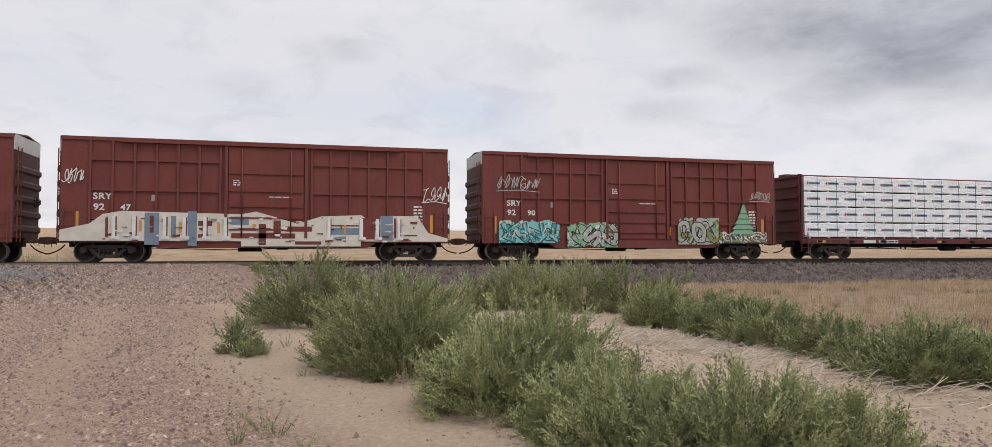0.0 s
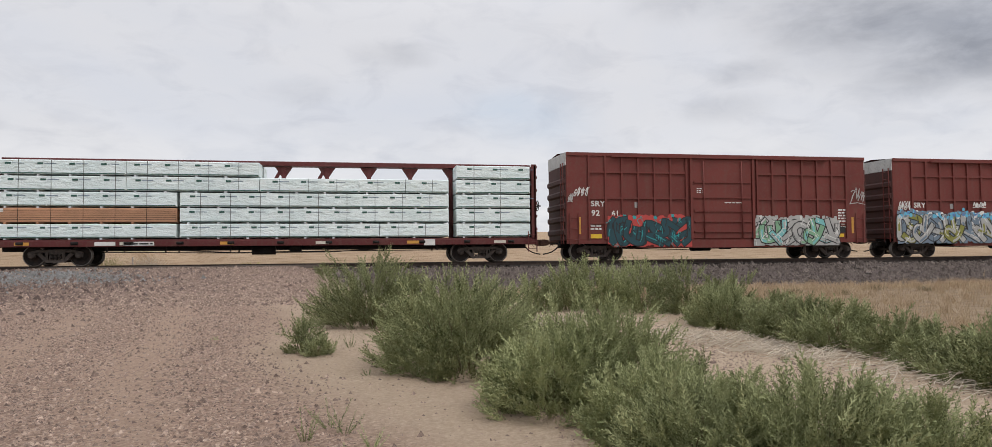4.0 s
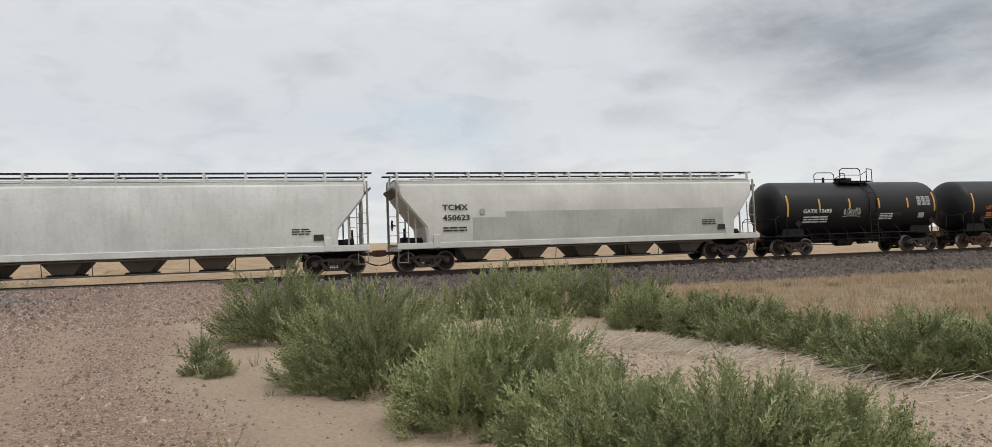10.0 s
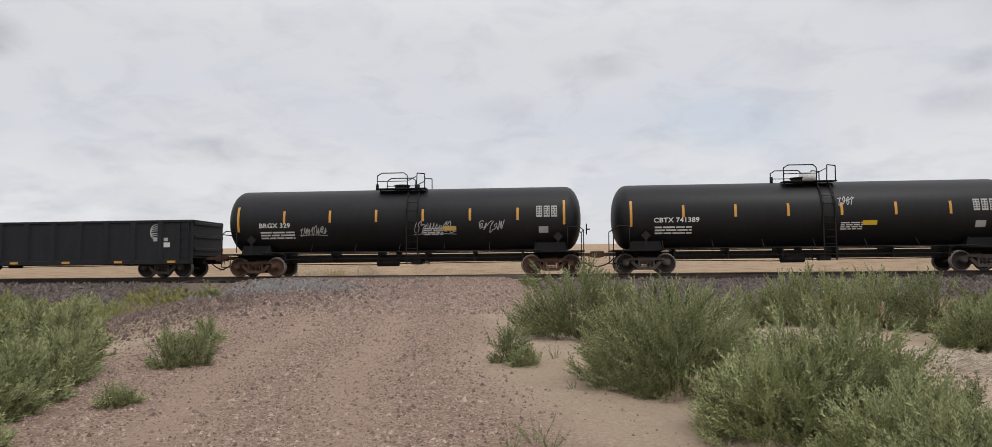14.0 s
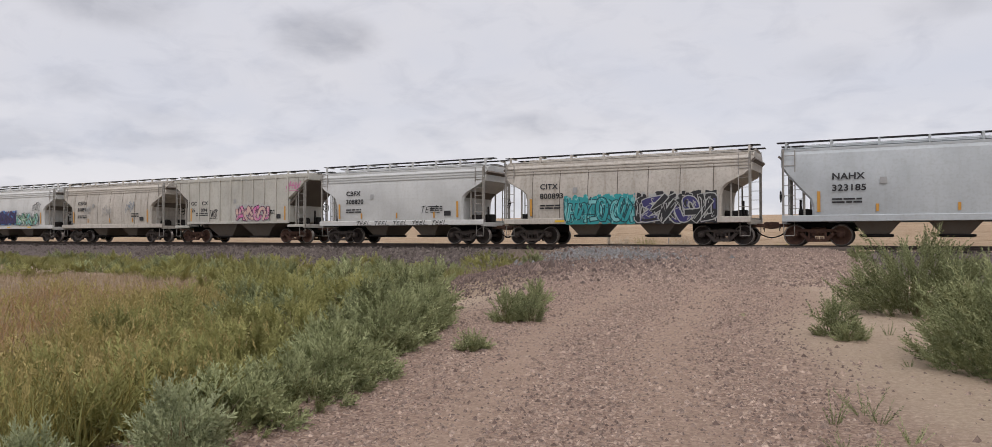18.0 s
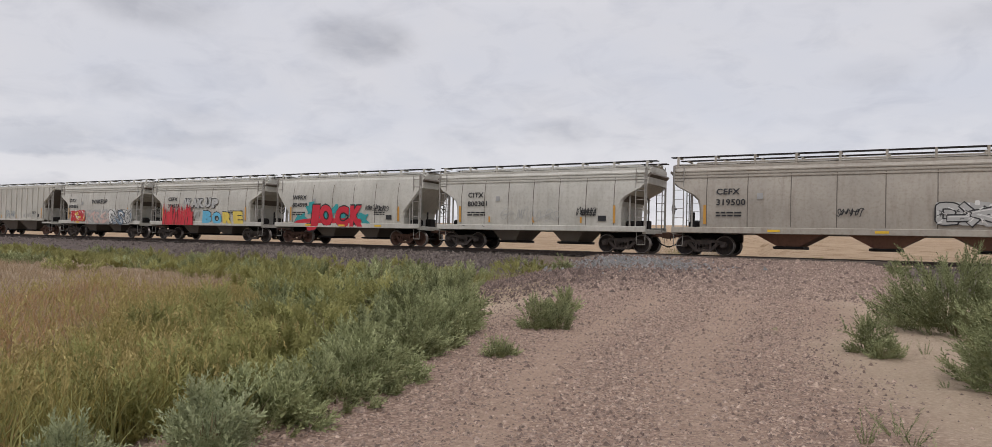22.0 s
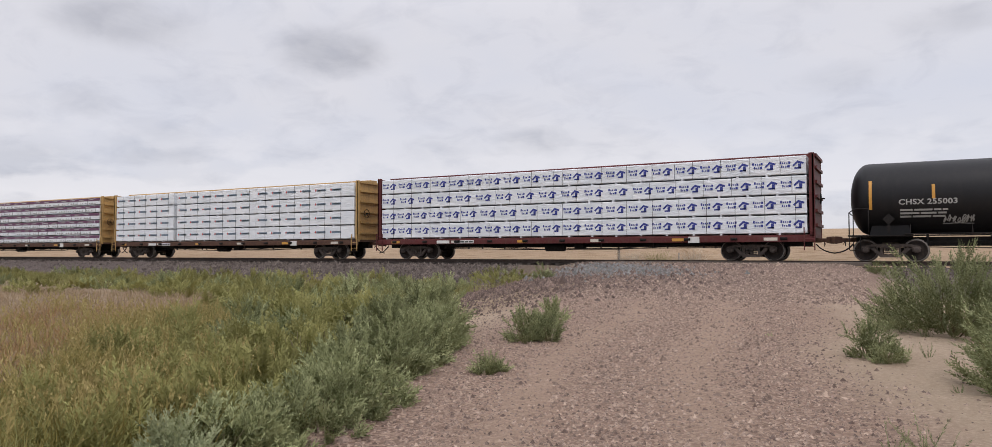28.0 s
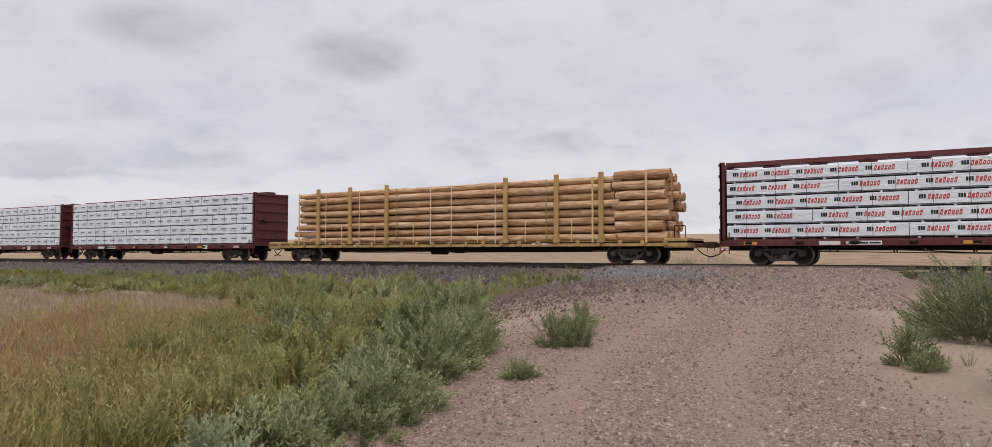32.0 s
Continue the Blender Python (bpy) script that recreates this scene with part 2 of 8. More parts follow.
COOL_GREY = paint("hopper_cool_grey_paint", (0.46, 0.49, 0.50), 0.5, grime=(0.24, 0.23, 0.2), dirt=0.3, streak=0.2)
BEIGE = paint("hopper_beige_paint", (0.56, 0.51, 0.43), 0.55, grime=(0.26, 0.21, 0.15), dirt=0.45, streak=0.4)
DUSTY = paint("hopper_dusty_grey_paint", (0.53, 0.49, 0.43), 0.6, grime=(0.21, 0.165, 0.12), dirt=0.5, streak=0.5)
NEUTRAL = paint("hopper_neutral_grey_paint", (0.55, 0.555, 0.54), 0.5, grime=(0.32, 0.29, 0.24), dirt=0.25, streak=0.18)
MINT = paint("hopper_pale_green_grey_paint", (0.60, 0.65, 0.635), 0.5, grime=(0.36, 0.35, 0.31), dirt=0.3, streak=0.25)
PATCH = paint("repainted_grey_patch", (0.43, 0.445, 0.41), 0.6, grime=(0.25, 0.22, 0.17), dirt=0.35, streak=0.3)
PALE = paint("hopper_white_paint", (0.63, 0.63, 0.605), 0.5, grime=(0.33, 0.29, 0.23), dirt=0.3, streak=0.3)
TANK_BLACK = paint("tank_black_paint", (0.0065, 0.0065, 0.0075), 0.5, grime=(0.022, 0.019, 0.018), dirt=0.25, streak=0.3, fade=1.4)
TANK_GREY = paint("tank_faded_grey_paint", (0.055, 0.06, 0.068), 0.5, grime=(0.12, 0.08, 0.06), dirt=0.4, streak=0.5, fade=1.3)
COAL = paint("gondola_black_paint", (0.0085, 0.0095, 0.012), 0.6, grime=(0.03, 0.027, 0.025), fade=1.4)
OXIDE = paint("open_hopper_red_paint", (0.125, 0.02, 0.022), 0.55, streak=0.3)
UNDER = paint("underframe_dark_steel", (0.011, 0.0095, 0.009), 0.8, grime=(0.045, 0.032, 0.025), dirt=0.4)
TRUCK = paint("cast_steel_dusty", (0.072, 0.06, 0.053), 0.8, grime=(0.17, 0.125, 0.10), dirt=0.6)
RUSTY = paint("cast_steel_rusty", (0.088, 0.046, 0.034), 0.85, grime=(0.16, 0.09, 0.05), dirt=0.7)
TREAD = paint("worn_wheel_steel", (0.26, 0.235, 0.215), 0.42, dirt=0.25, metal=0.55)
END_GREY = paint("grimy_end_frame_paint", (0.34, 0.325, 0.295), 0.6, grime=(0.12, 0.09, 0.065), dirt=0.6, streak=0.5)
WHEEL_PLATE = paint("wheel_plate_dark_steel", (0.026, 0.021, 0.019), 0.8, grime=(0.09, 0.06, 0.045), dirt=0.5)
RUST_BAY = paint("rusty_brown_bay_paint", (0.20, 0.105, 0.07), 0.75, grime=(0.08, 0.05, 0.038), dirt=0.5, streak=0.5)
# grimy brown with the shade under the hoppers in its colour; weld seams use it too
SHADED = paint("hopper_shaded_brown_paint", (0.15, 0.13, 0.11), 0.7, dirt=0.6, streak=0.6)
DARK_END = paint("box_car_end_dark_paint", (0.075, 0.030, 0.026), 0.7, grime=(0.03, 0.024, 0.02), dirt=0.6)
END_WHITE = paint("box_car_end_white_panel", (0.5, 0.5, 0.48), 0.6, dirt=0.5)
WHITE_INK, BLACK_INK = ink("white_stencil_paint", (0.70, 0.70, 0.67)), ink("black_stencil_paint", (0.02, 0.02, 0.022))
AMBER = ink("amber_reflector_sheet", (0.60, 0.30, 0.05), 0.4)
YELLOW = ink("yellow_label", (0.75, 0.48, 0.03), 0.4)
GREY_INK = ink("grey_worn_stencil", (0.34, 0.34, 0.33))
INKS = {
    "white": WHITE_INK, "black": BLACK_INK, "amber": AMBER, "yellow": YELLOW, "grey": GREY_INK,
    "cream": ink("cream_spray", (0.62, 0.58, 0.50)), "slate": ink("slate_blue_spray", (0.17, 0.23, 0.29)),
    "teal": ink("teal_spray", (0.03, 0.32, 0.33)), "aqua": ink("aqua_spray", (0.20, 0.52, 0.52)),
    "deep": ink("deep_teal_spray", (0.012, 0.06, 0.075)), "green": ink("green_spray", (0.22, 0.42, 0.26)),
    "pink": ink("pink_spray", (0.62, 0.42, 0.36)), "rose": ink("rose_spray", (0.62, 0.16, 0.36)),
    "red": ink("red_spray", (0.58, 0.02, 0.04)), "blue": ink("blue_spray", (0.10, 0.22, 0.48)),
    "sky": ink("sky_blue_spray", (0.13, 0.46, 0.66)), "navy": ink("navy_spray", (0.045, 0.04, 0.15)),
    "orange": ink("orange_spray", (0.65, 0.22, 0.07)), "gold": ink("gold_spray", (0.72, 0.55, 0.10)),
    "silver": ink("silver_spray", (0.42, 0.42, 0.40)), "purple": ink("purple_print", (0.13, 0.045, 0.10)),
    "royal": ink("royal_blue_print", (0.035, 0.05, 0.27)), "brick": ink("red_print", (0.5, 0.06, 0.05)),
    "webbing": ink("pale_yellow_webbing", (0.66, 0.52, 0.22)),
    "forest": ink("dark_green_print", (0.03, 0.10, 0.08)), "olive": ink("olive_spray", (0.25, 0.25, 0.05)),
}


def wrap_material(name, color, tint):
    m, n, l, b = shader(name)
    v = place_vec(n, l, (1, 1, 2.5))
    folds = noise_of(n, l, v, 3.2, 5, 0.3, 0.7)
    col = mixed(n, l, noise_of(n, l, v, 0.8, 3), color, tint)
    l.new(col, b.inputs["Base Color"])
    b.inputs["Roughness"].default_value = 0.38
    bump_on(n, l, b, folds, 0.5, 0.05)
    return m


WRAP = wrap_material("white_lumber_wrap", (0.78, 0.80, 0.82), (0.66, 0.70, 0.73))
WRAP_GREEN = wrap_material("pale_green_white_lumber_wrap", (0.76, 0.84, 0.83), (0.64, 0.74, 0.73))


def wood_material(name, a, b_, grain=(1.0, 14, 14), rough=0.8):
    m, n, l, b = shader(name)
    v = place_vec(n, l, grain)
    g = noise_of(n, l, v, 2.2, 6, 0.3, 0.7)
    col = mixed(n, l, g, a, b_)
    big = noise_of(n, l, place_vec(n, l), 0.9, 3)
    col = mixed(n, l, big, col, scaled(a, 0.75))
    l.new(col, b.inputs["Base Color"])
    b.inputs["Roughness"].default_value = rough
    bump_on(n, l, b, g, 0.35, 0.02)
    return m


LUMBER = wood_material("brown_sawn_lumber", (0.56, 0.305, 0.18), (0.45, 0.225, 0.125))


def log_material():
    """Peeled pine: each log its own tone, long streaks of inner bark, knots."""
    m, n, l, b = shader("peeled_pine_log")
    info = n.new("ShaderNodeObjectInfo")
    ramp = n.new("ShaderNodeValToRGB")
    ramp.color_ramp.elements[0].color, ramp.color_ramp.elements[1].color = (0.46, 0.25, 0.12, 1), (0.70, 0.47, 0.28, 1)
    l.new(info.outputs["Random"], ramp.inputs[0])
    streak = noise_of(n, l, place_vec(n, l, (0.7, 9, 9)), 2.0, 5, 0.42, 0.66)
    col = mixed(n, l, streak, ramp.outputs[0], (0.30, 0.13, 0.05))
    pale = noise_of(n, l, place_vec(n, l, (0.5, 3, 3)), 1.6, 4, 0.5, 0.7)
    col = mixed(n, l, pale, col, (0.70, 0.50, 0.32))
    knot = noise_of(n, l, place_vec(n, l, (2.2, 5, 5)), 2.4, 2, 0.70, 0.76)
    col = mixed(n, l, knot, col, (0.11, 0.05, 0.025))
    l.new(col, b.inputs["Base Color"])
    b.inputs["Roughness"].default_value = 0.8
    bump_on(n, l, b, streak, 0.5, 0.03)
    return m


LOG_BARK = log_material()
LOG_END = wood_material("cut_log_end", (0.48, 0.27, 0.13), (0.33, 0.17, 0.08), (5, 5, 5))
TIE_WOOD = wood_material("weathered_tie_wood", (0.075, 0.06, 0.05), (0.035, 0.028, 0.025))
PLANK = wood_material("crossing_plank_wood", (0.15, 0.12, 0.10), (0.09, 0.07, 0.055))
POST_WOOD = wood_material("grey_post_wood", (0.32, 0.28, 0.24), (0.2, 0.17, 0.15), (14, 14, 1))


def ground_material():
    m, n, l, b = shader("prairie_ground_soil")
    co = n.new("ShaderNodeTexCoord")
    v = co.outputs["Object"]

    def mask(name):
        a = n.new("ShaderNodeAttribute")
        a.attribute_name = name
        return a.outputs["Fac"]

    grit = noise_of(n, l, v, 22.0, 6, 0.35, 0.68, 0.7)
    cells = n.new("ShaderNodeTexVoronoi")
    cells.inputs["Scale"].default_value = 38.0
    l.new(v, cells.inputs["Vector"])
    bw = n.new("ShaderNodeRGBToBW")
    l.new(cells.outputs["Color"], bw.inputs[0])
    chip = n.new("ShaderNodeMapRange")
    chip.inputs["From Min"].default_value, chip.inputs["From Max"].default_value = 0.2, 0.8
    l.new(bw.outputs[0], chip.inputs["Value"])
    patch = noise_of(n, l, v, 0.55, 5, 0.35, 0.68)
    blotch = noise_of(n, l, v, 2.6, 5, 0.4, 0.7)
    sand = mixed(n, l, patch, (0.49, 0.382, 0.275), (0.56, 0.447, 0.33))
    sand = mixed(n, l, grit, sand, (0.37, 0.283, 0.2))
    road = mixed(n, l, patch, (0.385, 0.268, 0.196), (0.44, 0.314, 0.232))
    road = mixed(n, l, blotch, road, (0.325, 0.22, 0.163))
    gravelly = mixed(n, l, chip.outputs[0], (0.185, 0.122, 0.094), (0.55, 0.408, 0.312))
    road = mixed(n, l, noise_of(n, l, v, 1.1, 4, 0.15, 0.48), road, gravelly)
    road = mixed(n, l, grit, road, (0.26, 0.174, 0.132))
    lane = mixed(n, l, patch, (0.47, 0.34, 0.248), (0.425, 0.305, 0.222))
    lane = mixed(n, l, noise_of(n, l, v, 40.0, 4, 0.45, 0.8), lane, (0.289, 0.205, 0.154))
    worn = n.new("ShaderNodeMath")
    worn.operation = "MULTIPLY"
    l.new(mask("lane"), worn.inputs[0])
    worn.inputs[1].default_value = 0.72
    road = mixed(n, l, worn.outputs[0], road, lane)
    crush = mixed(n, l, chip.outputs[0], (0.095, 0.066, 0.058), (0.30, 0.216, 0.185))
    crush = mixed(n, l, grit, crush, (0.165, 0.113, 0.095))
    road = mixed(n, l, mask("crush"), road, crush)
    dry = mixed(n, l, patch, (0.37, 0.28, 0.19), (0.31, 0.232, 0.155))
    dry = mixed(n, l, blotch, dry, (0.22, 0.165, 0.11))
    far = mixed(n, l, noise_of(n, l, v, 0.02, 5, 0.35, 0.65), (0.42, 0.305, 0.20), (0.33, 0.235, 0.15))
    far = mixed(n, l, noise_of(n, l, v, 0.35, 6, 0.46, 0.7), far, (0.23, 0.15, 0.082))
    stone = mixed(n, l, grit, (0.195, 0.16, 0.142), (0.078, 0.063, 0.055))
    stone = mixed(n, l, blotch, stone, (0.15, 0.12, 0.115))
    col = mixed(n, l, mask("road"), sand, road)
    col = mixed(n, l, mask("dry"), col, dry)
    col = mixed(n, l, mask("far"), col, far)
    col = mixed(n, l, mask("stone"), col, stone)
    l.new(col, b.inputs["Base Color"])
    b.inputs["Roughness"].default_value = 0.95
    b.inputs["Specular IOR Level"].default_value = 0.15
    rough_ = n.new("ShaderNodeMath")
    rough_.operation = "ADD"
    l.new(grit, rough_.inputs[0])
    l.new(chip.outputs[0], rough_.inputs[1])
    lumps = noise_of(n, l, v, 5.0, 4, 0.3, 0.7)
    rough_2 = n.new("ShaderNodeMath")
    rough_2.operation = "MULTIPLY_ADD"
    rough_2.inputs[1].default_value = 2.2
    l.new(lumps, rough_2.inputs[0])
    l.new(rough_.outputs[0], rough_2.inputs[2])
    bump_on(n, l, b, rough_2.outputs[0], 0.9, 0.022)
    return m


def leaf_material(name, a, b_, c):
    m, n, l, b = shader(name)
    geo = n.new("ShaderNodeNewGeometry")
    v = n.new("ShaderNodeTexCoord").outputs["Object"]
    r = n.new("ShaderNodeValToRGB")
    for e, (p, k) in zip((r.color_ramp.elements[0], r.color_ramp.elements[1]), ((0.0, a), (1.0, b_))):
        e.position, e.color = p, (*k, 1)
    l.new(geo.outputs["Random Per Island"], r.inputs[0])
    col = mixed(n, l, noise_of(n, l, v, 1.1, 3, 0.4, 0.7), r.outputs[0], c)
    own = n.new("ShaderNodeMapRange")
    own.inputs["To Min"].default_value, own.inputs["To Max"].default_value = 0.72, 1.15
    l.new(n.new("ShaderNodeObjectInfo").outputs["Random"], own.inputs["Value"])
    shade = n.new("ShaderNodeVectorMath")
    shade.operation = "SCALE"
    l.new(col, shade.inputs[0])
    l.new(own.outputs[0], shade.inputs["Scale"])
    col = shade.outputs[0]
    l.new(col, b.inputs["Base Color"])
    b.inputs["Roughness"].default_value = 0.75
    b.inputs["Specular IOR Level"].default_value = 0.1
    tr, add = n.new("ShaderNodeBsdfTranslucent"), n.new("ShaderNodeMixShader")
    l.new(col, tr.inputs[0])
    add.inputs[0].default_value = 0.08
    l.new(b.outputs[0], add.inputs[1])
    l.new(tr.outputs[0], add.inputs[2])
    l.new(add.outputs[0], n["Material Output"].inputs[0])
    return m


SAGE = leaf_material("grey_green_weed_leaves", (0.092, 0.108, 0.046), (0.46, 0.478, 0.25), (0.285, 0.307, 0.15))
MOSS = leaf_material("yellow_green_weed_leaves", (0.22, 0.222, 0.08), (0.36, 0.345, 0.14), (0.305, 0.28, 0.105))
BLUE_LEAF = leaf_material("blue_grey_weed_leaves", (0.19, 0.212, 0.112), (0.40, 0.425, 0.25), (0.30, 0.325, 0.18))
STRAW = leaf_material("dry_straw_blades", (0.42, 0.315, 0.20), (0.60, 0.475, 0.325), (0.37, 0.26, 0.16))
TAN = leaf_material("tan_weathered_blades", (0.27, 0.20, 0.125), (0.43, 0.325, 0.215), (0.31, 0.225, 0.14))
RUSSET = leaf_material("russet_dry_weed_blades", (0.25, 0.155, 0.07), (0.46, 0.31, 0.16), (0.36, 0.225, 0.10))
GOLDEN = leaf_material("golden_green_grass_blades", (0.20, 0.172, 0.05), (0.45, 0.375, 0.135), (0.31, 0.25, 0.08))
STEM = leaf_material("weed_stems", (0.16, 0.15, 0.08), (0.22, 0.19, 0.10), (0.2, 0.17, 0.1))
SEED = leaf_material("ripe_seed_heads", (0.25, 0.20, 0.08), (0.41, 0.325, 0.15), (0.30, 0.25, 0.095))
PALE_STEM = leaf_material("bleached_dead_stems", (0.52, 0.45, 0.36), (0.64, 0.57, 0.47), (0.46, 0.39, 0.31))


def stone_material(name, a, b_):
    m, n, l, b = shader(name)
    geo = n.new("ShaderNodeNewGeometry")
    v = n.new("ShaderNodeTexCoord").outputs["Object"]
    col = mixed(n, l, geo.outputs["Random Per Island"], a, b_)
    col = mixed(n, l, noise_of(n, l, v, 30, 4, 0.4, 0.7), col, scaled(a, 0.7))
    l.new(col, b.inputs["Base Color"])
    b.inputs["Roughness"].default_value = 0.9
    return m


BALLAST = stone_material("brown_grey_ballast_stone", (0.066, 0.05, 0.042), (0.25, 0.205, 0.178))
BLUE_GRAVEL = stone_material("blue_grey_gravel_stone", (0.13, 0.13, 0.127), (0.33, 0.325, 0.31))
PEBBLE = stone_material("pink_brown_pebbles", (0.135, 0.09, 0.072), (0.54, 0.405, 0.315))
DARK_STONE = stone_material("dark_red_brown_shoulder_stone", (0.078, 0.052, 0.042), (0.31, 0.222, 0.182))
GROUND = ground_material()
RAIL_SIDE = paint("rail_brown_steel", (0.055, 0.04, 0.034), 0.8, dirt=0.6)


# ---- mesh building ----
class Shape:
    """Collects boxes, rods and sheets into one mesh."""

    def __init__(self):
        self.v, self.f, self.s, self.m, self.slot = [], [], [], [], 0

    def add(self, verts, faces, smooth=False):
        k = len(self.v)
        self.v += [tuple(p) for p in verts]
        self.f += [tuple(i + k for i in f) for f in faces]
        self.s += [smooth] * len(faces)
        self.m += [self.slot] * len(faces)
        return self

    def box(self, x0, x1, y0, y1, z0, z1, c=0.0):
        x0, x1, y0, y1, z0, z1 = min(x0, x1), max(x0, x1), min(y0, y1), max(y0, y1), min(z0, z1), max(z0, z1)
        if c <= 0:
            v = [(x, y, z) for x in (x0, x1) for y in (y0, y1) for z in (z0, z1)]
            return self.add(v, [(0, 1, 3, 2), (4, 6, 7, 5), (0, 4, 5, 1), (2, 3, 7, 6), (0, 2, 6, 4), (1, 5, 7, 3)])
        # chamfered: outlines of the long prism along x with bevelled ends
        def ring(x, i):
            return [(x, y0 + i + c, z0 + i), (x, y1 - i - c, z0 + i), (x, y1 - i, z0 + i + c), (x, y1 - i, z1 - i - c),
                    (x, y1 - i - c, z1 - i), (x, y0 + i + c, z1 - i), (x, y0 + i, z1 - i - c), (x, y0 + i, z0 + i + c)]
        rings = [ring(x0, c * 0.7), ring(x0 + c, 0), ring(x1 - c, 0), ring(x1, c * 0.7)]
        v = [p for r in rings for p in r]
        f = [tuple(range(8))[::-1], tuple(range(24, 32))]
        for r in range(3):
            for i in range(8):
                j = (i + 1) % 8
                f.append((8 * r + i, 8 * r + j, 8 * r + 8 + j, 8 * r + 8 + i))
        return self.add(v, f)

    def rod(self, p, q, r0, r1=None, n=8, caps=True, smooth=True):
        p, q, r1 = Vector(p), Vector(q), r0 if r1 is None else r1
        d = (q - p).normalized()
        a = d.orthogonal().normalized()
        b = d.cross(a)
        v = [tuple(o + r * (math.cos(t) * a + math.sin(t) * b)) for o, r in ((p, r0), (q, r1)) for t in (2 * math.pi * i / n for i in range(n))]
        self.add(v, [(i, (i + 1) % n, n + (i + 1) % n, n + i) for i in range(n)], smooth)
        if caps:
            k = len(self.v) - 2 * n
            self.f += [tuple(k + i for i in reversed(range(n))), tuple(k + n + i for i in range(n))]
            self.s += [False, False]
            self.m += [self.slot] * 2
        return self

    def path(self, points, r, n=6):
        for p, q in zip(points, points[1:]):
            self.rod(p, q, r, n=n)
        return self

    def lathe(self, axis_from, profile, n=24, smooth=True):
        """profile: (distance along x, radius) turned round the x axis that passes axis_from."""
        ox, oy, oz = axis_from
        v = [(ox + d, oy + r * math.cos(2 * math.pi * i / n), oz + r * math.sin(2 * math.pi * i / n)) for d, r in profile for i in range(n)]
        f = [(k * n + i, k * n + (i + 1) % n, k * n + n + (i + 1) % n, k * n + n + i) for k in range(len(profile) - 1) for i in range(n)]
        return self.add(v, f, smooth)

    def disc_y(self, cx, cy, cz, profile, n=28, smooth=True):
        """profile: (distance along y, radius) turned round the y axis."""
        v = [(cx + r * math.cos(2 * math.pi * i / n), cy + d, cz + r * math.sin(2 * math.pi * i / n)) for d, r in profile for i in range(n)]
        f = [(k * n + i, k * n + n + i, k * n + n + (i + 1) % n, k * n + (i + 1) % n) for k in range(len(profile) - 1) for i in range(n)]
        return self.add(v, f, smooth)

    def prism(self, outline, y0, y1):
        """An outline of (x, z), carried from y0 to y1."""
        n = len(outline)
        v = [(x, y0, z) for x, z in outline] + [(x, y1, z) for x, z in outline]
        f = [tuple(range(n)), tuple(range(n, 2 * n))[::-1]] + [(i, n + i, n + (i + 1) % n, (i + 1) % n) for i in range(n)]
        return self.add(v, f)

    def bar(self, p, q, w, h):
        """A square bar from p to q."""
        p, q = Vector(p), Vector(q)
        d = (q - p).normalized()
        a = d.cross(Vector((0, 1, 0)))
        a = (a if a.length > 0.1 else d.cross(Vector((0, 0, 1)))).normalized()
        b = d.cross(a)
        v = [tuple(o + sa * w / 2 * a + sb * h / 2 * b) for o in (p, q) for sa, sb in ((-1, -1), (1, -1), (1, 1), (-1, 1))]
        return self.add(v, [(0, 3, 2, 1), (4, 5, 6, 7), (0, 1, 5, 4), (1, 2, 6, 5), (2, 3, 7, 6), (3, 0, 4, 7)])

    def mesh(self, name):
        me = bpy.data.meshes.new(name)
        me.from_pydata(self.v, [], self.f)
        me.polygons.foreach_set("use_smooth", self.s)
        if any(self.m):
            me.polygons.foreach_set("material_index", self.m)
        me.update()
        return me


def part(name, shape, material, parent=None, label="", at=None):
    """One mesh object under a thing or a part; material may be a list."""
    me = shape.mesh(name) if isinstance(shape, Shape) else shape
    ob = new(name, me)
    mats = material if isinstance(material, (list, tuple)) else [material]
    if not me.materials:
        for m in mats:
            me.materials.append(m)
    for slot, m in zip(ob.material_slots, mats):
        if slot.material != m:
            slot.link, slot.material = "OBJECT", m
    if parent is not None:
        ob.parent = parent
    if at is not None:
        ob.matrix_basis = at
    if label:
        ob["label"] = label
    return ob


MADE = {}


def once(key, build):
    if key not in MADE:
        MADE[key] = build()
    return MADE[key]


def cube_mesh(key, *dims, c=0.0):
    return once(("cube", key, dims, c), lambda: Shape().box(*dims, c=c).mesh(key))


# ---- the ground ----
def smooth(a, b, v):
    t = np.clip((v - a) / (b - a), 0, 1)
    return t * t * (3 - 2 * t)


def ripple(x, y, seed=0.0):
    return (np.sin(x * 0.61 + 1.3 * seed) * np.cos(y * 0.53 + seed) + 0.5 * np.sin(x * 1.7 + y * 1.1 + seed) + 0.3 * np.sin(x * 3.9 - y * 3.1 + 2 * seed)) / 1.8


def road_mask(x, y):
    mid = -2.3 - 0.22 * (y - 9) + 0.25 * np.sin(y * 0.5)
    # towards the crossing the left shoulder falls away gently
    soft = 2.4 + np.where(x < mid, 4.6, 0.0) * smooth(13, 25, y) * smooth(40, 34, y)
    half = np.interp(y, [-20, 4, 12, 24, 31, 37, 60], [3.4, 3.2, 3.1, 3.9, 5.4, 5.4, 4.0])
    return 1 - smooth(half - 0.2, half + soft, np.abs(x - mid + 0.35 * ripple(x, y, 2.0)))


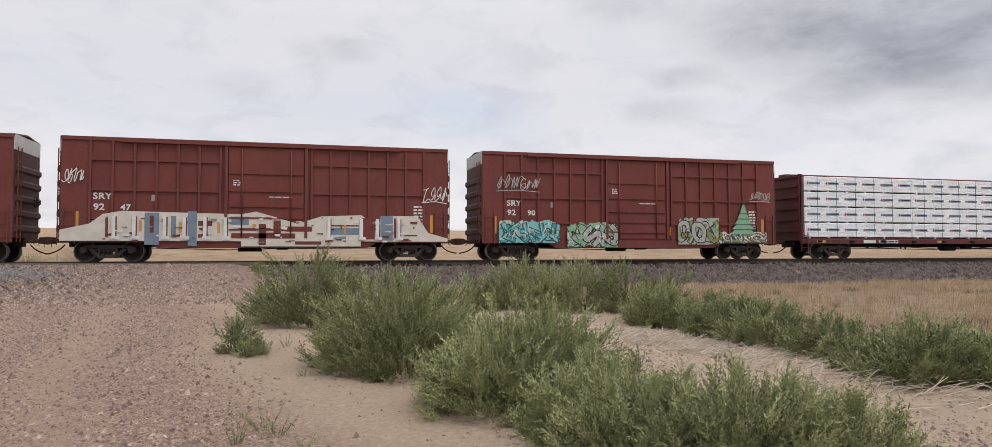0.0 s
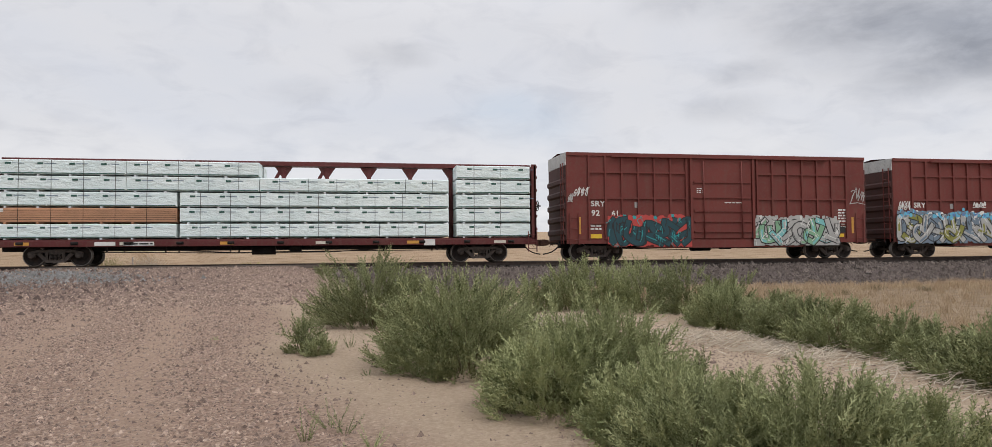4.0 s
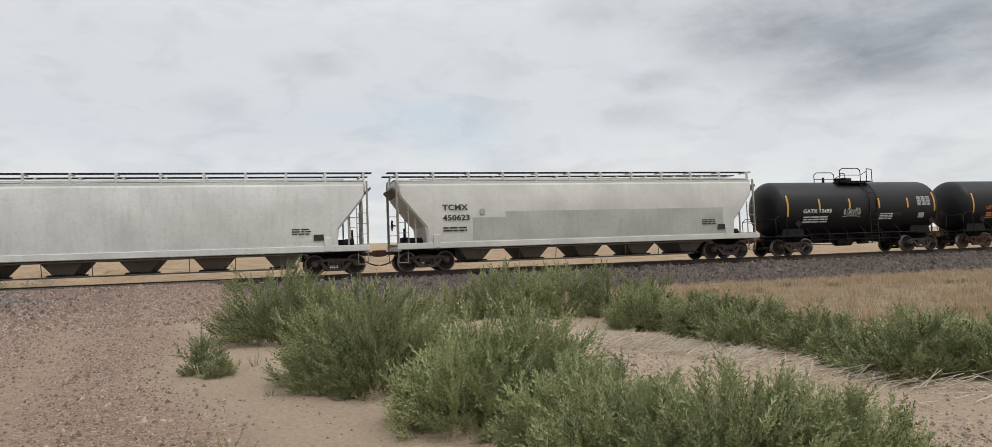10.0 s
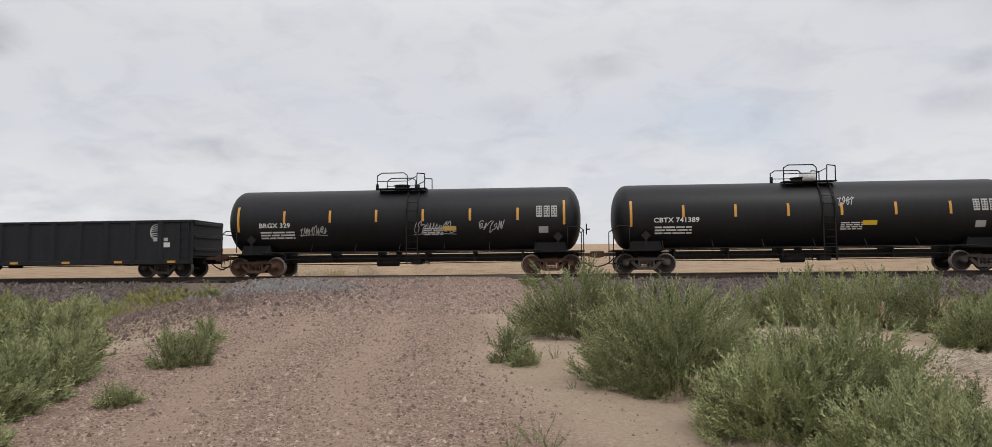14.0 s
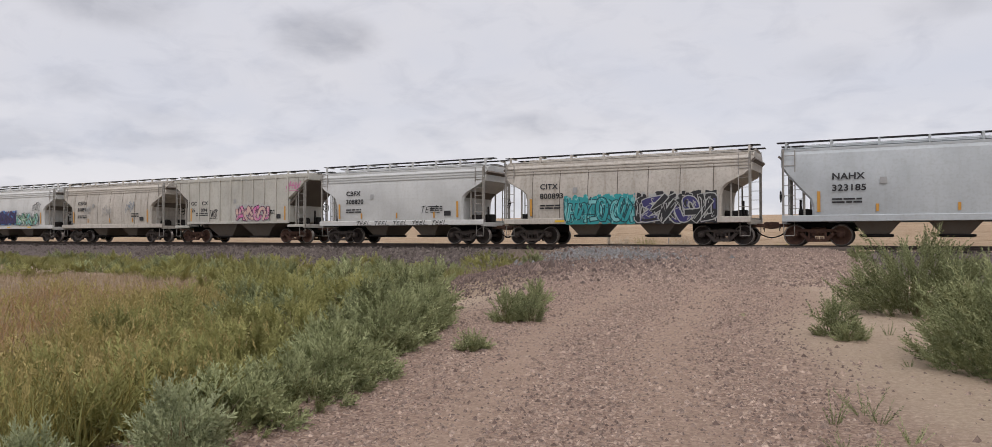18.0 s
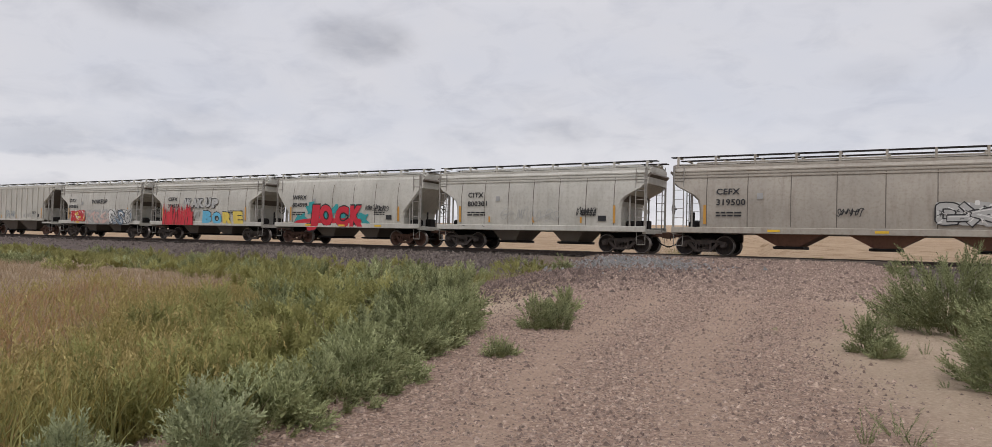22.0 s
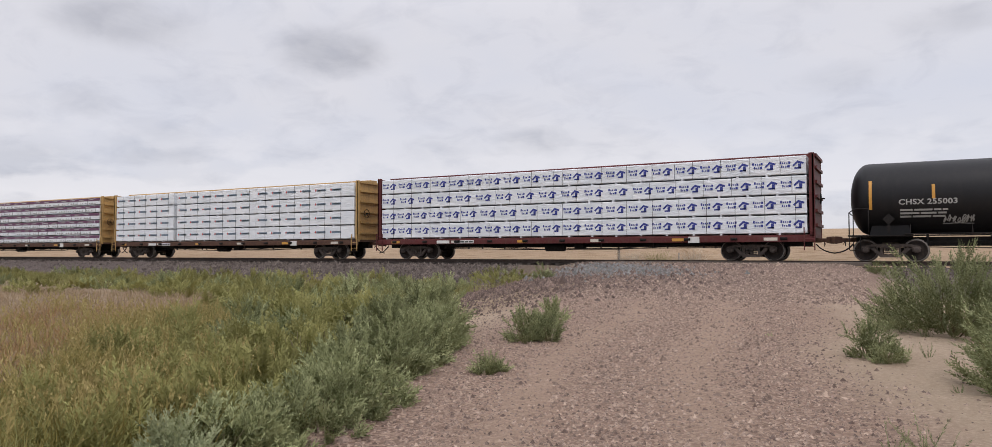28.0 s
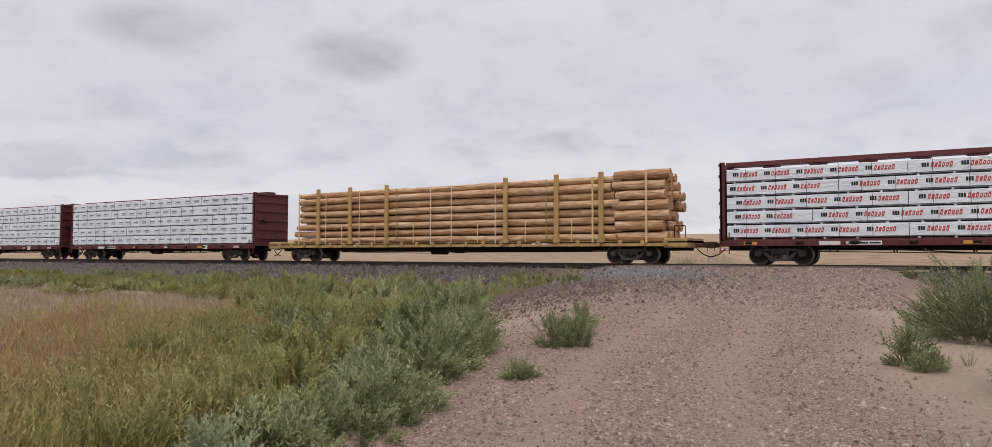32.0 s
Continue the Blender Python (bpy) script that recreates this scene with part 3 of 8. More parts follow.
def ground_height(x, y):
    x, y = np.asarray(x, float), np.asarray(y, float)
    base = -1.24 + 0.05 * ripple(x, y) + 0.02 * ripple(x * 2.3, y * 2.1, 4.0)
    base = base + 0.031 * np.maximum(y - 60, 0) + 1.2 * smooth(200, 900, np.abs(x)) * ripple(x / 90, y / 120, 1.0)
    along = np.interp(y, [-30, 3, 12, 20, 28, 31.6, 36.5, 42, 60], [-1.22, -1.2, -0.93, -0.63, -0.32, -0.10, -0.10, -0.5, -1.2])
    near = smooth(300, 80, np.hypot(x, y))
    m = road_mask(x, y) * near
    z = base * (1 - m) + (along + 0.015 * ripple(x * 1.5, y * 1.2, 3.0)) * m
    d = np.abs(y - TRACK_Y)
    bank = -0.27 - 0.40 * np.maximum(d - 1.65, 0) + 0.03 * ripple(x * 3, y * 3, 5.0)
    return np.maximum(z, np.where(d < 6, bank, -9))


def spread(points):
    out = []
    for (a, step), (b, _) in zip(points, points[1:]):
        out += list(np.arange(a, b, step))
    return np.array(out + [points[-1][0]])


gx = spread([(-2600, 400), (-1000, 150), (-400, 40), (-120, 8), (-40, 1.0), (-16, 0.3), (14, 0.6), (44, 4), (120, 40), (400, 150), (1000, 400), (2600, 0)])
gy = spread([(-900, 200), (-100, 20), (-20, 3), (0, 0.3), (26, 0.25), (42, 0.8), (60, 6), (180, 40), (600, 150), (1800, 400), (3400, 0)])
GX, GY = np.meshgrid(gx, gy)
GZ = ground_height(GX, GY)
nx, ny = len(gx), len(gy)
idx = np.arange(nx * ny).reshape(ny, nx)
quads = np.stack([idx[:-1, :-1], idx[:-1, 1:], idx[1:, 1:], idx[1:, :-1]], -1).reshape(-1, 4)
ground_mesh = bpy.data.meshes.new("ground")
ground_mesh.from_pydata(np.stack([GX, GY, GZ], -1).reshape(-1, 3).tolist(), [], quads.tolist())
ground_mesh.polygons.foreach_set("use_smooth", [True] * len(quads))
DIST = np.abs(GY - TRACK_Y)
MASKS = {
    "road": np.maximum(road_mask(GX, GY) * (1 - 0.85 * smooth(1.3, 2.5, GX + 2.3 + 0.22 * (GY - 9) - 0.25 * np.sin(GY * 0.5) + 0.4 * ripple(GX, GY, 4.4)) * smooth(22, 14, GY)), smooth(-17.5, -14.5, GX) * smooth(-4, -7, GX) * smooth(15, 19, GY) * smooth(33, 30, GY)),
    "stone": smooth(4.4, 3.6, DIST + 0.5 * ripple(GX, GY, 7.0)) * (1 - 0.8 * road_mask(GX, GY)),
    "dry": np.clip(smooth(8.5, 11, GX + 0.12 * GY + ripple(GX, GY, 9.0)) * smooth(3, 7, GY) + smooth(-8.5, -10.5, GX + ripple(GX, GY, 8.0)), 0, 1) * (GY < 40),
    "lane": np.clip(sum(np.exp(-((GX + 2.3 + 0.22 * (GY - 9) - 0.25 * np.sin(GY * 0.5) - u + 0.12 * ripple(GX, GY, 3.3)) / w) ** 2) for u, w in ((-1.75, 0.34), (0.05, 0.42), (2.7, 1.1))), 0, 1) * (0.65 + 0.3 * ripple(GX * 1.6, GY * 0.4, 1.1)),
    "far": smooth(38, 41, GY),
    "crush": np.clip(smooth(15, 23, GY) * smooth(35, 32, GY) * smooth(-2.5, -8.5, GX + 0.7 * ripple(GX, GY, 6.0)) * smooth(-19, -16, GX) + 0.55 * smooth(14, 24, GY) * smooth(34, 31, GY) * road_mask(GX, GY), 0, 1),
}
for key, values in MASKS.items():
    ground_mesh.attributes.new(key, "FLOAT", "POINT").data.foreach_set("value", np.asarray(values, float).ravel())
ground = part("ground", ground_mesh, GROUND)
tagged(ground, "dusty pinkish dirt road and dry tan prairie field", "ground", kind="structure")

# ---- the track ----
track = tagged(new("railway_track"), "single railway track on brown-grey stone ballast", "railway track", kind="structure")
for side, rail_name in ((-0.7525, "rail"), (0.7525, "rail")):
    sh = Shape()
    prof = [(-0.07, -0.17), (0.07, -0.17), (0.07, -0.155), (0.012, -0.13), (0.012, -0.045), (0.036, -0.035), (0.036, -0.006), (0.028, 0), (-0.028, 0), (-0.036, -0.006), (-0.036, -0.035), (-0.012, -0.045), (-0.012, -0.13), (-0.07, -0.155)]
    k = len(prof)
    cuts = list(range(-400, 401, 20))
    vs = [(x, TRACK_Y + side + a, b) for x in cuts for a, b in prof]
    sh.add(vs, [(i * k + j, i * k + (j + 1) % k, i * k + k + (j + 1) % k, i * k + k + j) for i in range(len(cuts) - 1) for j in range(k)])
    part(rail_name, sh, RAIL_SIDE, track, "rust-brown steel rail with a worn head")
rng = random.Random(4)
tie_meshes = [Shape().box(-0.115, 0.115, -1.3, 1.3, -0.36, -0.172, c=0.012).mesh("tie") for _ in range(1)]
far_ties = Shape()
for i in range(-700, 700):
    x = i * 0.52
    if -13.2 < x < -0.6:
        continue
    dy = rng.uniform(-0.06, 0.06)
    if -70 < x < 60:
        part("tie", tie_meshes[0], TIE_WOOD, track, at=pose(x + rng.uniform(-0.03, 0.03), TRACK_Y + dy, rng.uniform(-0.015, 0.0), 0, 0, rng.uniform(-1.2, 1.2)))
    else:
        far_ties.box(x - 0.115, x + 0.115, TRACK_Y - 1.3 + dy, TRACK_Y + 1.3 + dy, -0.36, -0.172)
tagged(part("far_ties", far_ties, TIE_WOOD, track), kind="stuff")
crossing = tagged(new("road_crossing"), "worn timber plank crossing sunk in the dirt road", "level crossing", kind="structure")
for y0, y1 in ((32.62, 32.88), (32.91, 33.2), (33.46, 33.72), (33.75, 34.05), (34.08, 34.38), (34.41, 34.69), (34.96, 35.22), (35.25, 35.5)):
    for n_, (x0, x1) in enumerate(((-12.6, -9.0), (-8.99, -5.4), (-5.39, -1.4))):
        part("plank", Shape().box(x0, x1, y0, y1, -0.2, -0.035 - 0.008 * rng.random(), c=0.012), PLANK, crossing)


def scatter(name, count, where, size, material, seed, label, flat=0.65, category="stones"):
    """Loose stones: eight-cornered lumps set into the ground, joined."""
    r = np.random.RandomState(seed)
    xy = where(r, count)
    z = ground_height(xy[:, 0], xy[:, 1])
    n = len(xy)
    s = size * np.exp(r.normal(0, 0.38, n))
    base = np.array([(1, 0, 0), (-1, 0, 0), (0, 1, 0), (0, -1, 0), (0, 0, 1), (0, 0, -1)], float)
    v = base[None] * (1 + 0.45 * r.uniform(-1, 1, (n, 6, 1))) + 0.25 * r.uniform(-1, 1, (n, 6, 3))
    a = r.uniform(0, 6.28, n)
    c_, s_ = np.cos(a)[:, None], np.sin(a)[:, None]
    v = np.stack([v[..., 0] * c_ - v[..., 1] * s_, v[..., 0] * s_ + v[..., 1] * c_, v[..., 2] * flat], -1) * s[:, None, None]
    # the side facing down lies in the ground and is left open
    v[:, 4, 2] = np.abs(v[:, 4, 2]) * 1.5
    v[:, :4, 2] = np.minimum(v[:, :4, 2], 0.1 * s[:, None]) - 0.1 * s[:, None]
    v += np.stack([xy[:, 0], xy[:, 1], z], -1)[:, None]
    v = v[:, :5]
    tri = np.array([(0, 2, 4), (2, 1, 4), (1, 3, 4), (3, 0, 4)])
    f = (tri[None] + 5 * np.arange(n)[:, None, None]).reshape(-1, 3)
    me = bpy.data.meshes.new(name)
    me.from_pydata(v.reshape(-1, 3).tolist(), [], f.tolist())
    return tagged(part(name, me, material), label, category, kind="stuff")


def on_bank(r, n):
    x = np.r_[r.uniform(-45, 55, n * 3 // 4), r.uniform(-90, 80, n // 4)]
    y = TRACK_Y - np.abs(r.uniform(1.36, 4.3, len(x)))
    keep = road_mask(x, y) < 0.35
    return np.stack([x, y], -1)[keep]


def on_road(r, n):
    y = 0.4 + 19 * r.uniform(0, 1, n) ** 1.6 - r.exponential(0.7, n)
    x = -2.3 - 0.22 * (y - 9) + r.normal(-0.3, 2.4, n)
    u = x + 2.3 + 0.22 * (y - 9) - 0.25 * np.sin(y * 0.5)
    lane = np.exp(-((u + 1.75) / 0.34) ** 2) + np.exp(-((u - 0.05) / 0.42) ** 2) + np.exp(-((u - 2.3) / 0.8) ** 2)
    sandy = smooth(1.3, 2.2, u + 0.3 * np.sin(y * 1.3)) * smooth(19, 15, y)
    keep = r.uniform(0, 1, n) > np.maximum(0.7 * np.minimum(lane, 1), 0.93 * sandy)
    x, y = x[keep], y[keep]
    return np.stack([x, y], -1)


def on_mound(r, n):
    x = r.normal(-10.4, 1.3, n)
    y = r.normal(27.4, 1.35, n) - 0.35 * (x + 10.4)
    keep = (y < 32.3)
    return np.stack([x, y], -1)[keep]


def on_verge(r, n):
    x, y = r.normal(-11.4, 2.6, n), r.normal(24.0, 4.0, n)
    keep = y < 32
    x, y = x[keep], y[keep]
    return np.stack([x, y], -1)


scatter("ballast", 30000, on_bank, 0.058, BALLAST, 1, "brown-grey crushed stone ballast along the rails", category="ballast")
scatter("gravel", 7600, on_mound, 0.042, BLUE_GRAVEL, 2, "pile of blue-grey gravel beside the crossing", category="gravel")
scatter("verge_stones", 15000, on_verge, 0.038, DARK_STONE, 3, "scattered brown stones at the edge of the road")
scatter("pebbles", 62000, on_road, 0.0135, PEBBLE, 4, "small pinkish pebbles strewn over the dirt road", flat=0.5, category="pebbles")
scatter("road_gravel", 15000, on_road, 0.019, PEBBLE, 14, "coarser reddish gravel loose on the dirt road", flat=0.55, category="gravel")


def on_sand(r, n):
    y = 4.5 + 12 * r.uniform(0, 1, n) ** 1.3
    x = np.interp(y, (4.5, 8, 12, 17), (4.6, 4.4, 4.6, 4.6)) + r.normal(0, 1.3, n)
    return np.stack([x, y], -1)


scatter("sand_crumbs", 17000, on_sand, 0.013, PEBBLE, 5, "crumbs of dirt and small stones on pale sand", flat=0.45, category="pebbles")


def on_approach(r, n):
    y = r.uniform(17, 32.3, n)
    x = -2.3 - 0.22 * (y - 9) + r.uniform(-1, 1, n) * np.interp(y, (17, 24, 31), (3.6, 4.4, 5.8))
    return np.stack([x, y], -1)


scatter("approach_stones", 22000, on_approach, 0.028, PEBBLE, 6, "reddish-brown stones pressed into the road before the crossing", flat=0.5)


# ---- rolling stock ----
def text_shape(body, size, fat=0.012):
    """Outline letters as flat faces: points (x, z) and faces."""
    def build():
        cu = bpy.data.curves.new("letters", "FONT")
        cu.body, cu.size, cu.resolution_u, cu.align_x = body, 1.0, 3, "LEFT"
        cu.offset, cu.space_character = fat, 1.06
        ob = bpy.data.objects.new("letters", cu)
        scene.collection.objects.link(ob)
        me = bpy.data.meshes.new_from_object(ob.evaluated_get(bpy.context.evaluated_depsgraph_get()))
        v = [(p.co.x, p.co.y) for p in me.vertices]
        f = [tuple(q.vertices) for q in me.polygons]
        bpy.data.objects.remove(ob)
        bpy.data.curves.remove(cu)
        bpy.data.meshes.remove(me)
        return v, f
    v, f = once(("text", body, fat), build)
    return [(x * size * 1.12, z * size) for x, z in v], f


def lettering(root, body, x, z, size, surf, color, name="lettering", off=0.012):
    v, f = text_shape(body, size, 0.026)
    sh = Shape().add([(x + a, -surf(z + b) - off, z + b) for a, b in v], f)
    return part(name, sh, INKS[color], root)


def stencil(root, x, z, w, h, rows, surf, color, seed=1, name="stencil_block", off=0.012):
    """Small unreadable print as plain bars."""
    r, sh = random.Random(seed), Shape()
    step = h / rows
    for i in range(rows):
        zz, xx = z + h - (i + 0.8) * step, x
        while xx < x + w * 0.95:
            ww = min(r.uniform(0.12, 0.4) * w + 0.03, x + w - xx)
            sh.add([(a, -surf(b) - off, b) for a, b in ((xx, zz), (xx + ww, zz), (xx + ww, zz + 0.55 * step), (xx, zz + 0.55 * step))], [(0, 1, 2, 3)])
            xx += ww + 0.05
    return tagged(part(name, sh, INKS[color], root), kind="stuff")


def label_plate(root, x, z, w, h, surf, color, name="reflector", off=0.014):
    sh = Shape()
    k = max(1, int(h / 0.12))
    for i in range(k):
        a, b = z + h * i / k, z + h * (i + 1) / k
        sh.add([(x, -surf(a) - off, a), (x + w, -surf(a) - off, a), (x + w, -surf(b) - off, b), (x, -surf(b) - off, b)], [(0, 1, 2, 3)])
    return part(name, sh, INKS[color], root)


def blob(sh, slot, cx, cz, rx, rz, surf, off, r, jag=0.22, n=18, tilt=0.0, xlim=None, zlim=None):
    """A sprayed patch with an uneven edge, laid on the side in rings."""
    sh.slot = slot
    ph = [r.uniform(0, 6.28) for _ in range(3)]
    ring = []
    for i in range(n):
        t = 2 * math.pi * i / n
        e = 1 + jag * (0.5 * math.sin(2 * t + ph[0]) + 0.4 * math.sin(3 * t + ph[1]) + 0.4 * math.sin(5 * t + ph[2]))
        c, s = math.cos(t), math.sin(t)
        c, s = math.copysign(abs(c) ** 0.6, c), math.copysign(abs(s) ** 0.6, s)
        ring.append((rx * c * e + tilt * rz * s * e, rz * s * e))
    v = []
    for k in (0.0, 0.5, 1.0):
        for a, b in (ring if k else ring[:1]):
            x, z = cx + a * k, cz + b * k
            if xlim:
                x = min(max(x, xlim[0]), xlim[1])
            if zlim:
                z = min(max(z, zlim[0]), zlim[1])
            v.append((x, -surf(z) - off, z))
    f = [(0, 1 + i, 1 + (i + 1) % n) for i in range(n)] + [(1 + i, 1 + n + i, 1 + n + (i + 1) % n, 1 + (i + 1) % n) for i in range(n)]
    sh.add(v, f)


def stroke(sh, slot, pts, w, surf, off):
    """A sprayed line of even width; it rises a hair along its way, so that it may cross itself."""
    sh.slot = slot
    pts = [p for k, p in enumerate(pts) if k == 0 or math.hypot(p[0] - pts[k - 1][0], p[1] - pts[k - 1][1]) > 1e-4]
    v = []
    for k, (x, z) in enumerate(pts):
        (xa, za), (xb, zb) = pts[max(k - 1, 0)], pts[min(k + 1, len(pts) - 1)]
        d = math.hypot(xb - xa, zb - za) or 1
        tx, tz = (xb - xa) / d, (zb - za) / d
        e = -0.3 * w if k == 0 else 0.3 * w if k == len(pts) - 1 else 0.0
        for q in (0.5, -0.5):
            px, pz = x + tx * e - tz * w * q, z + tz * e + tx * w * q
            v.append((px, -surf(pz) - off - 0.00002 * k, pz))
    sh.add(v, [(2 * k, 2 * k + 1, 2 * k + 3, 2 * k + 2) for k in range(len(pts) - 1)])


def curve(ctrl, steps=4):
    """A smooth line through the given points."""
    pts = []
    for j in range(len(ctrl) - 1):
        p0, p1, p2, p3 = (Vector((*ctrl[min(max(k, 0), len(ctrl) - 1)], 0)) for k in (j - 1, j, j + 1, j + 2))
        for i in range(steps):
            t = i / steps
            q = 0.5 * ((2 * p1) + (p2 - p0) * t + (2 * p0 - 5 * p1 + 4 * p2 - p3) * t * t + (3 * p1 - p0 - 3 * p2 + p3) * t ** 3)
            pts.append((q.x, q.y))
    return pts + [ctrl[-1]]


# bent bars, hooks, rings and arrow heads that fill one cell each
BENT_BARS = (
    (((0.15, 0.0), (0.12, 0.55), (0.2, 1.0)), ((0.2, 0.95), (0.75, 1.0), (0.85, 0.65), (0.3, 0.5)), ((0.4, 0.5), (0.9, 0.0))),
    (((0.85, 0.9), (0.35, 1.0), (0.15, 0.7), (0.55, 0.5), (0.85, 0.28), (0.5, 0.0), (0.1, 0.1)),),
    (((0.1, 0.0), (0.45, 1.0)), ((0.45, 1.0), (0.9, 0.0)), ((0.2, 0.35), (0.8, 0.35))),
    (((0.5, 0.0), (0.12, 0.3), (0.15, 0.75), (0.5, 1.0), (0.85, 0.75), (0.88, 0.3), (0.5, 0.0)),),
    (((0.15, 1.0), (0.15, 0.0)), ((0.9, 1.0), (0.25, 0.5), (0.9, 0.0))),
    (((0.12, 0.0), (0.15, 1.0), (0.5, 0.45), (0.85, 1.0), (0.9, 0.0)),),
    (((0.9, 1.0), (0.2, 0.95), (0.15, 0.05), (0.9, 0.0)), ((0.2, 0.5), (0.75, 0.52))),
    (((0.1, 1.0), (0.9, 0.95)), ((0.5, 0.95), (0.45, 0.3), (0.7, -0.05))),
    (((0.1, 1.0), (0.15, 0.25), (0.5, 0.0), (0.85, 0.25), (0.9, 1.0)),))


def mural(root, x0, x1, z0, z1, colors, surf, seed, letters=6, off=0.012, cloud=True):
    """Spray-painted interlocking letter shapes without words: halo, outlines, two-tone fills, shine."""
    r, sh = random.Random(seed), Shape()
    mats = [INKS[c] for c in colors]
    lim, zl = (x0, x1), (z0 - 0.05, z1 + 0.15)
    letters = int(letters * 1.5) + 1
    w, h = (x1 - x0) / letters, z1 - z0
    fills, shine = list(range(2, len(mats) - 1)), len(mats) - 1
    if cloud:
        for i in range(2 * letters):
            blob(sh, 0, x0 + (i + 0.5) * w / 2, z0 + h * r.uniform(0.4, 0.56), w * 0.62, h * r.uniform(0.46, 0.6), surf, off + 0.0002 * i, r, 0.25, xlim=lim, zlim=zl)
        for i in range(4 * letters):
            blob(sh, r.choice((0, 0, shine)), r.uniform(x0 + 0.1, x1 - 0.1), z0 + h * r.uniform(0.86, 1.05), 0.09, 0.09, surf, off + 0.004 + 0.0001 * i, r, 0.2, n=9, xlim=lim)
    fat = min(0.44 * w, 0.26 * h)
    for i in range(letters):
        g = r.choice(BENT_BARS)
        lean, grow, drop = r.uniform(-0.14, 0.2), r.uniform(0.86, 1.08), r.uniform(-0.04, 0.06)
        lines, turn = [], r.uniform(0.45, 2.7)
        ct, st = math.cos(turn), math.sin(turn)
        for limb in g:
            limb = [(0.5 + ct * (a - 0.5) - st * (b - 0.5), 0.5 + st * (a - 0.5) + ct * (b - 0.5)) for a, b in limb]
            ctrl = [(x0 + (i - 0.25 + 1.5 * a) * w + lean * (b - 0.5) * h + r.uniform(-0.06, 0.06) * w, z0 + h * min(0.92, max(0.08, 0.08 + 0.84 * (b * grow + drop)))) for a, b in limb]
            lines.append([(min(max(x, x0 + 0.1), x1 - 0.1), z) for x, z in curve(ctrl)])
        lift = off + 0.006 + 0.005 * (i % 3)
        tone = fills[i % len(fills)]
        for m, pts in enumerate(lines):
            stroke(sh, 1, pts, fat + 0.1, surf, lift + 0.0004 * m)
        for m, pts in enumerate(lines):
            stroke(sh, tone, pts, fat, surf, lift + 0.0014 + 0.0004 * m)
        for m, pts in enumerate(lines):
            k = r.randint(0, max(0, len(pts) - 4))
            stroke(sh, fills[(i + 1) % len(fills)], [(x, z - 0.2 * fat) for x, z in pts[k:k + 5]], fat * 0.42, surf, lift + 0.0026 + 0.0003 * m)
            k = r.randint(0, max(0, len(pts) - 3))
            stroke(sh, shine, [(x - 0.18 * fat, z + 0.26 * fat) for x, z in pts[k:k + 4]], 0.035, surf, lift + 0.0036 + 0.0003 * m)
        for _ in range(6):
            px, pz = x0 + (i + r.random()) * w, z0 + h * r.uniform(0.1, 0.9)
            stroke(sh, r.choice((1, shine)), curve([(px, pz), (px + r.uniform(-0.25, 0.25) * w, pz + r.uniform(-0.2, 0.2) * h), (px + r.uniform(-0.3, 0.3) * w, pz + r.uniform(-0.25, 0.25) * h)], 3), r.uniform(0.018, 0.035), surf, off + 0.022 + 0.0002 * i)
    return tagged(part("graffiti", sh, mats, root, "spray-painted letter shapes in " + " and ".join(colors[2:4])), kind="stuff")


def fat_word(root, word, x0, x1, z0, z1, fill, outline, surf, off=0.034, back=None, seed=0):
    """A sprayed word in fat outlined letters, each a little tilted."""
    r, sh = random.Random(seed), Shape()
    n = len(word)
    w = (x1 - x0) / n
    for i, ch in enumerate(word):
        tilt, rise, sx = r.uniform(-0.12, 0.16), r.uniform(-0.06, 0.06) * (z1 - z0), r.uniform(0.98, 1.12)
        for slot, fat, lift in ((0, 0.13, 0.0), (1, 0.075, 0.004)):
            v, f = text_shape(ch, 1.0, fat)
            xa, xb = min(p[0] for p in v), max(p[0] for p in v)
            k = w * 0.86 * sx / max(0.3, xb - xa)
            hz = (z1 - z0) / 0.95
            sh.slot = slot
            pts = []
            for a, b in v:
                z = z0 + 0.06 * (z1 - z0) + b * hz + rise
                x = x0 + (i + 0.07) * w + (a - xa) * k + tilt * (z - z0)
                pts.append((x, -surf(z) - off - lift, z))
            sh.add(pts, f)
    return tagged(part("graffiti", sh, [INKS[outline], INKS[fill]], root, "sprayed word in fat " + fill + " letters"), kind="stuff")


# loops, hooks and zigzags of a fast pen, none of them a letter
SQUIGGLES = (
    ((0.0, 0.3), (0.3, 1.0), (0.55, 0.4), (0.25, 0.1), (0.5, 0.7), (1.0, 0.55)), ((0.1, 0.9), (0.35, 0.1), (0.6, 0.95), (0.75, 0.1), (1.0, 0.5)),
    ((0.9, 0.8), (0.5, 1.0), (0.15, 0.6), (0.4, 0.1), (0.85, 0.25), (0.8, 0.6), (0.3, 0.45)), ((0.0, 0.15), (0.5, 0.05), (0.95, 0.4), (0.6, 0.9), (0.25, 0.6), (0.6, 0.3), (1.1, 0.35)),
    ((0.2, 1.05), (0.1, 0.2), (0.5, 0.0), (0.7, 0.45), (0.45, 0.75), (0.9, 1.0)), ((0.0, 0.7), (0.4, 0.85), (0.95, 0.75), (0.5, 0.6), (0.45, -0.15)),
    ((0.05, 0.0), (0.2, 0.9), (0.4, 0.1), (0.55, 0.8), (0.75, 0.05), (0.95, 0.9)))


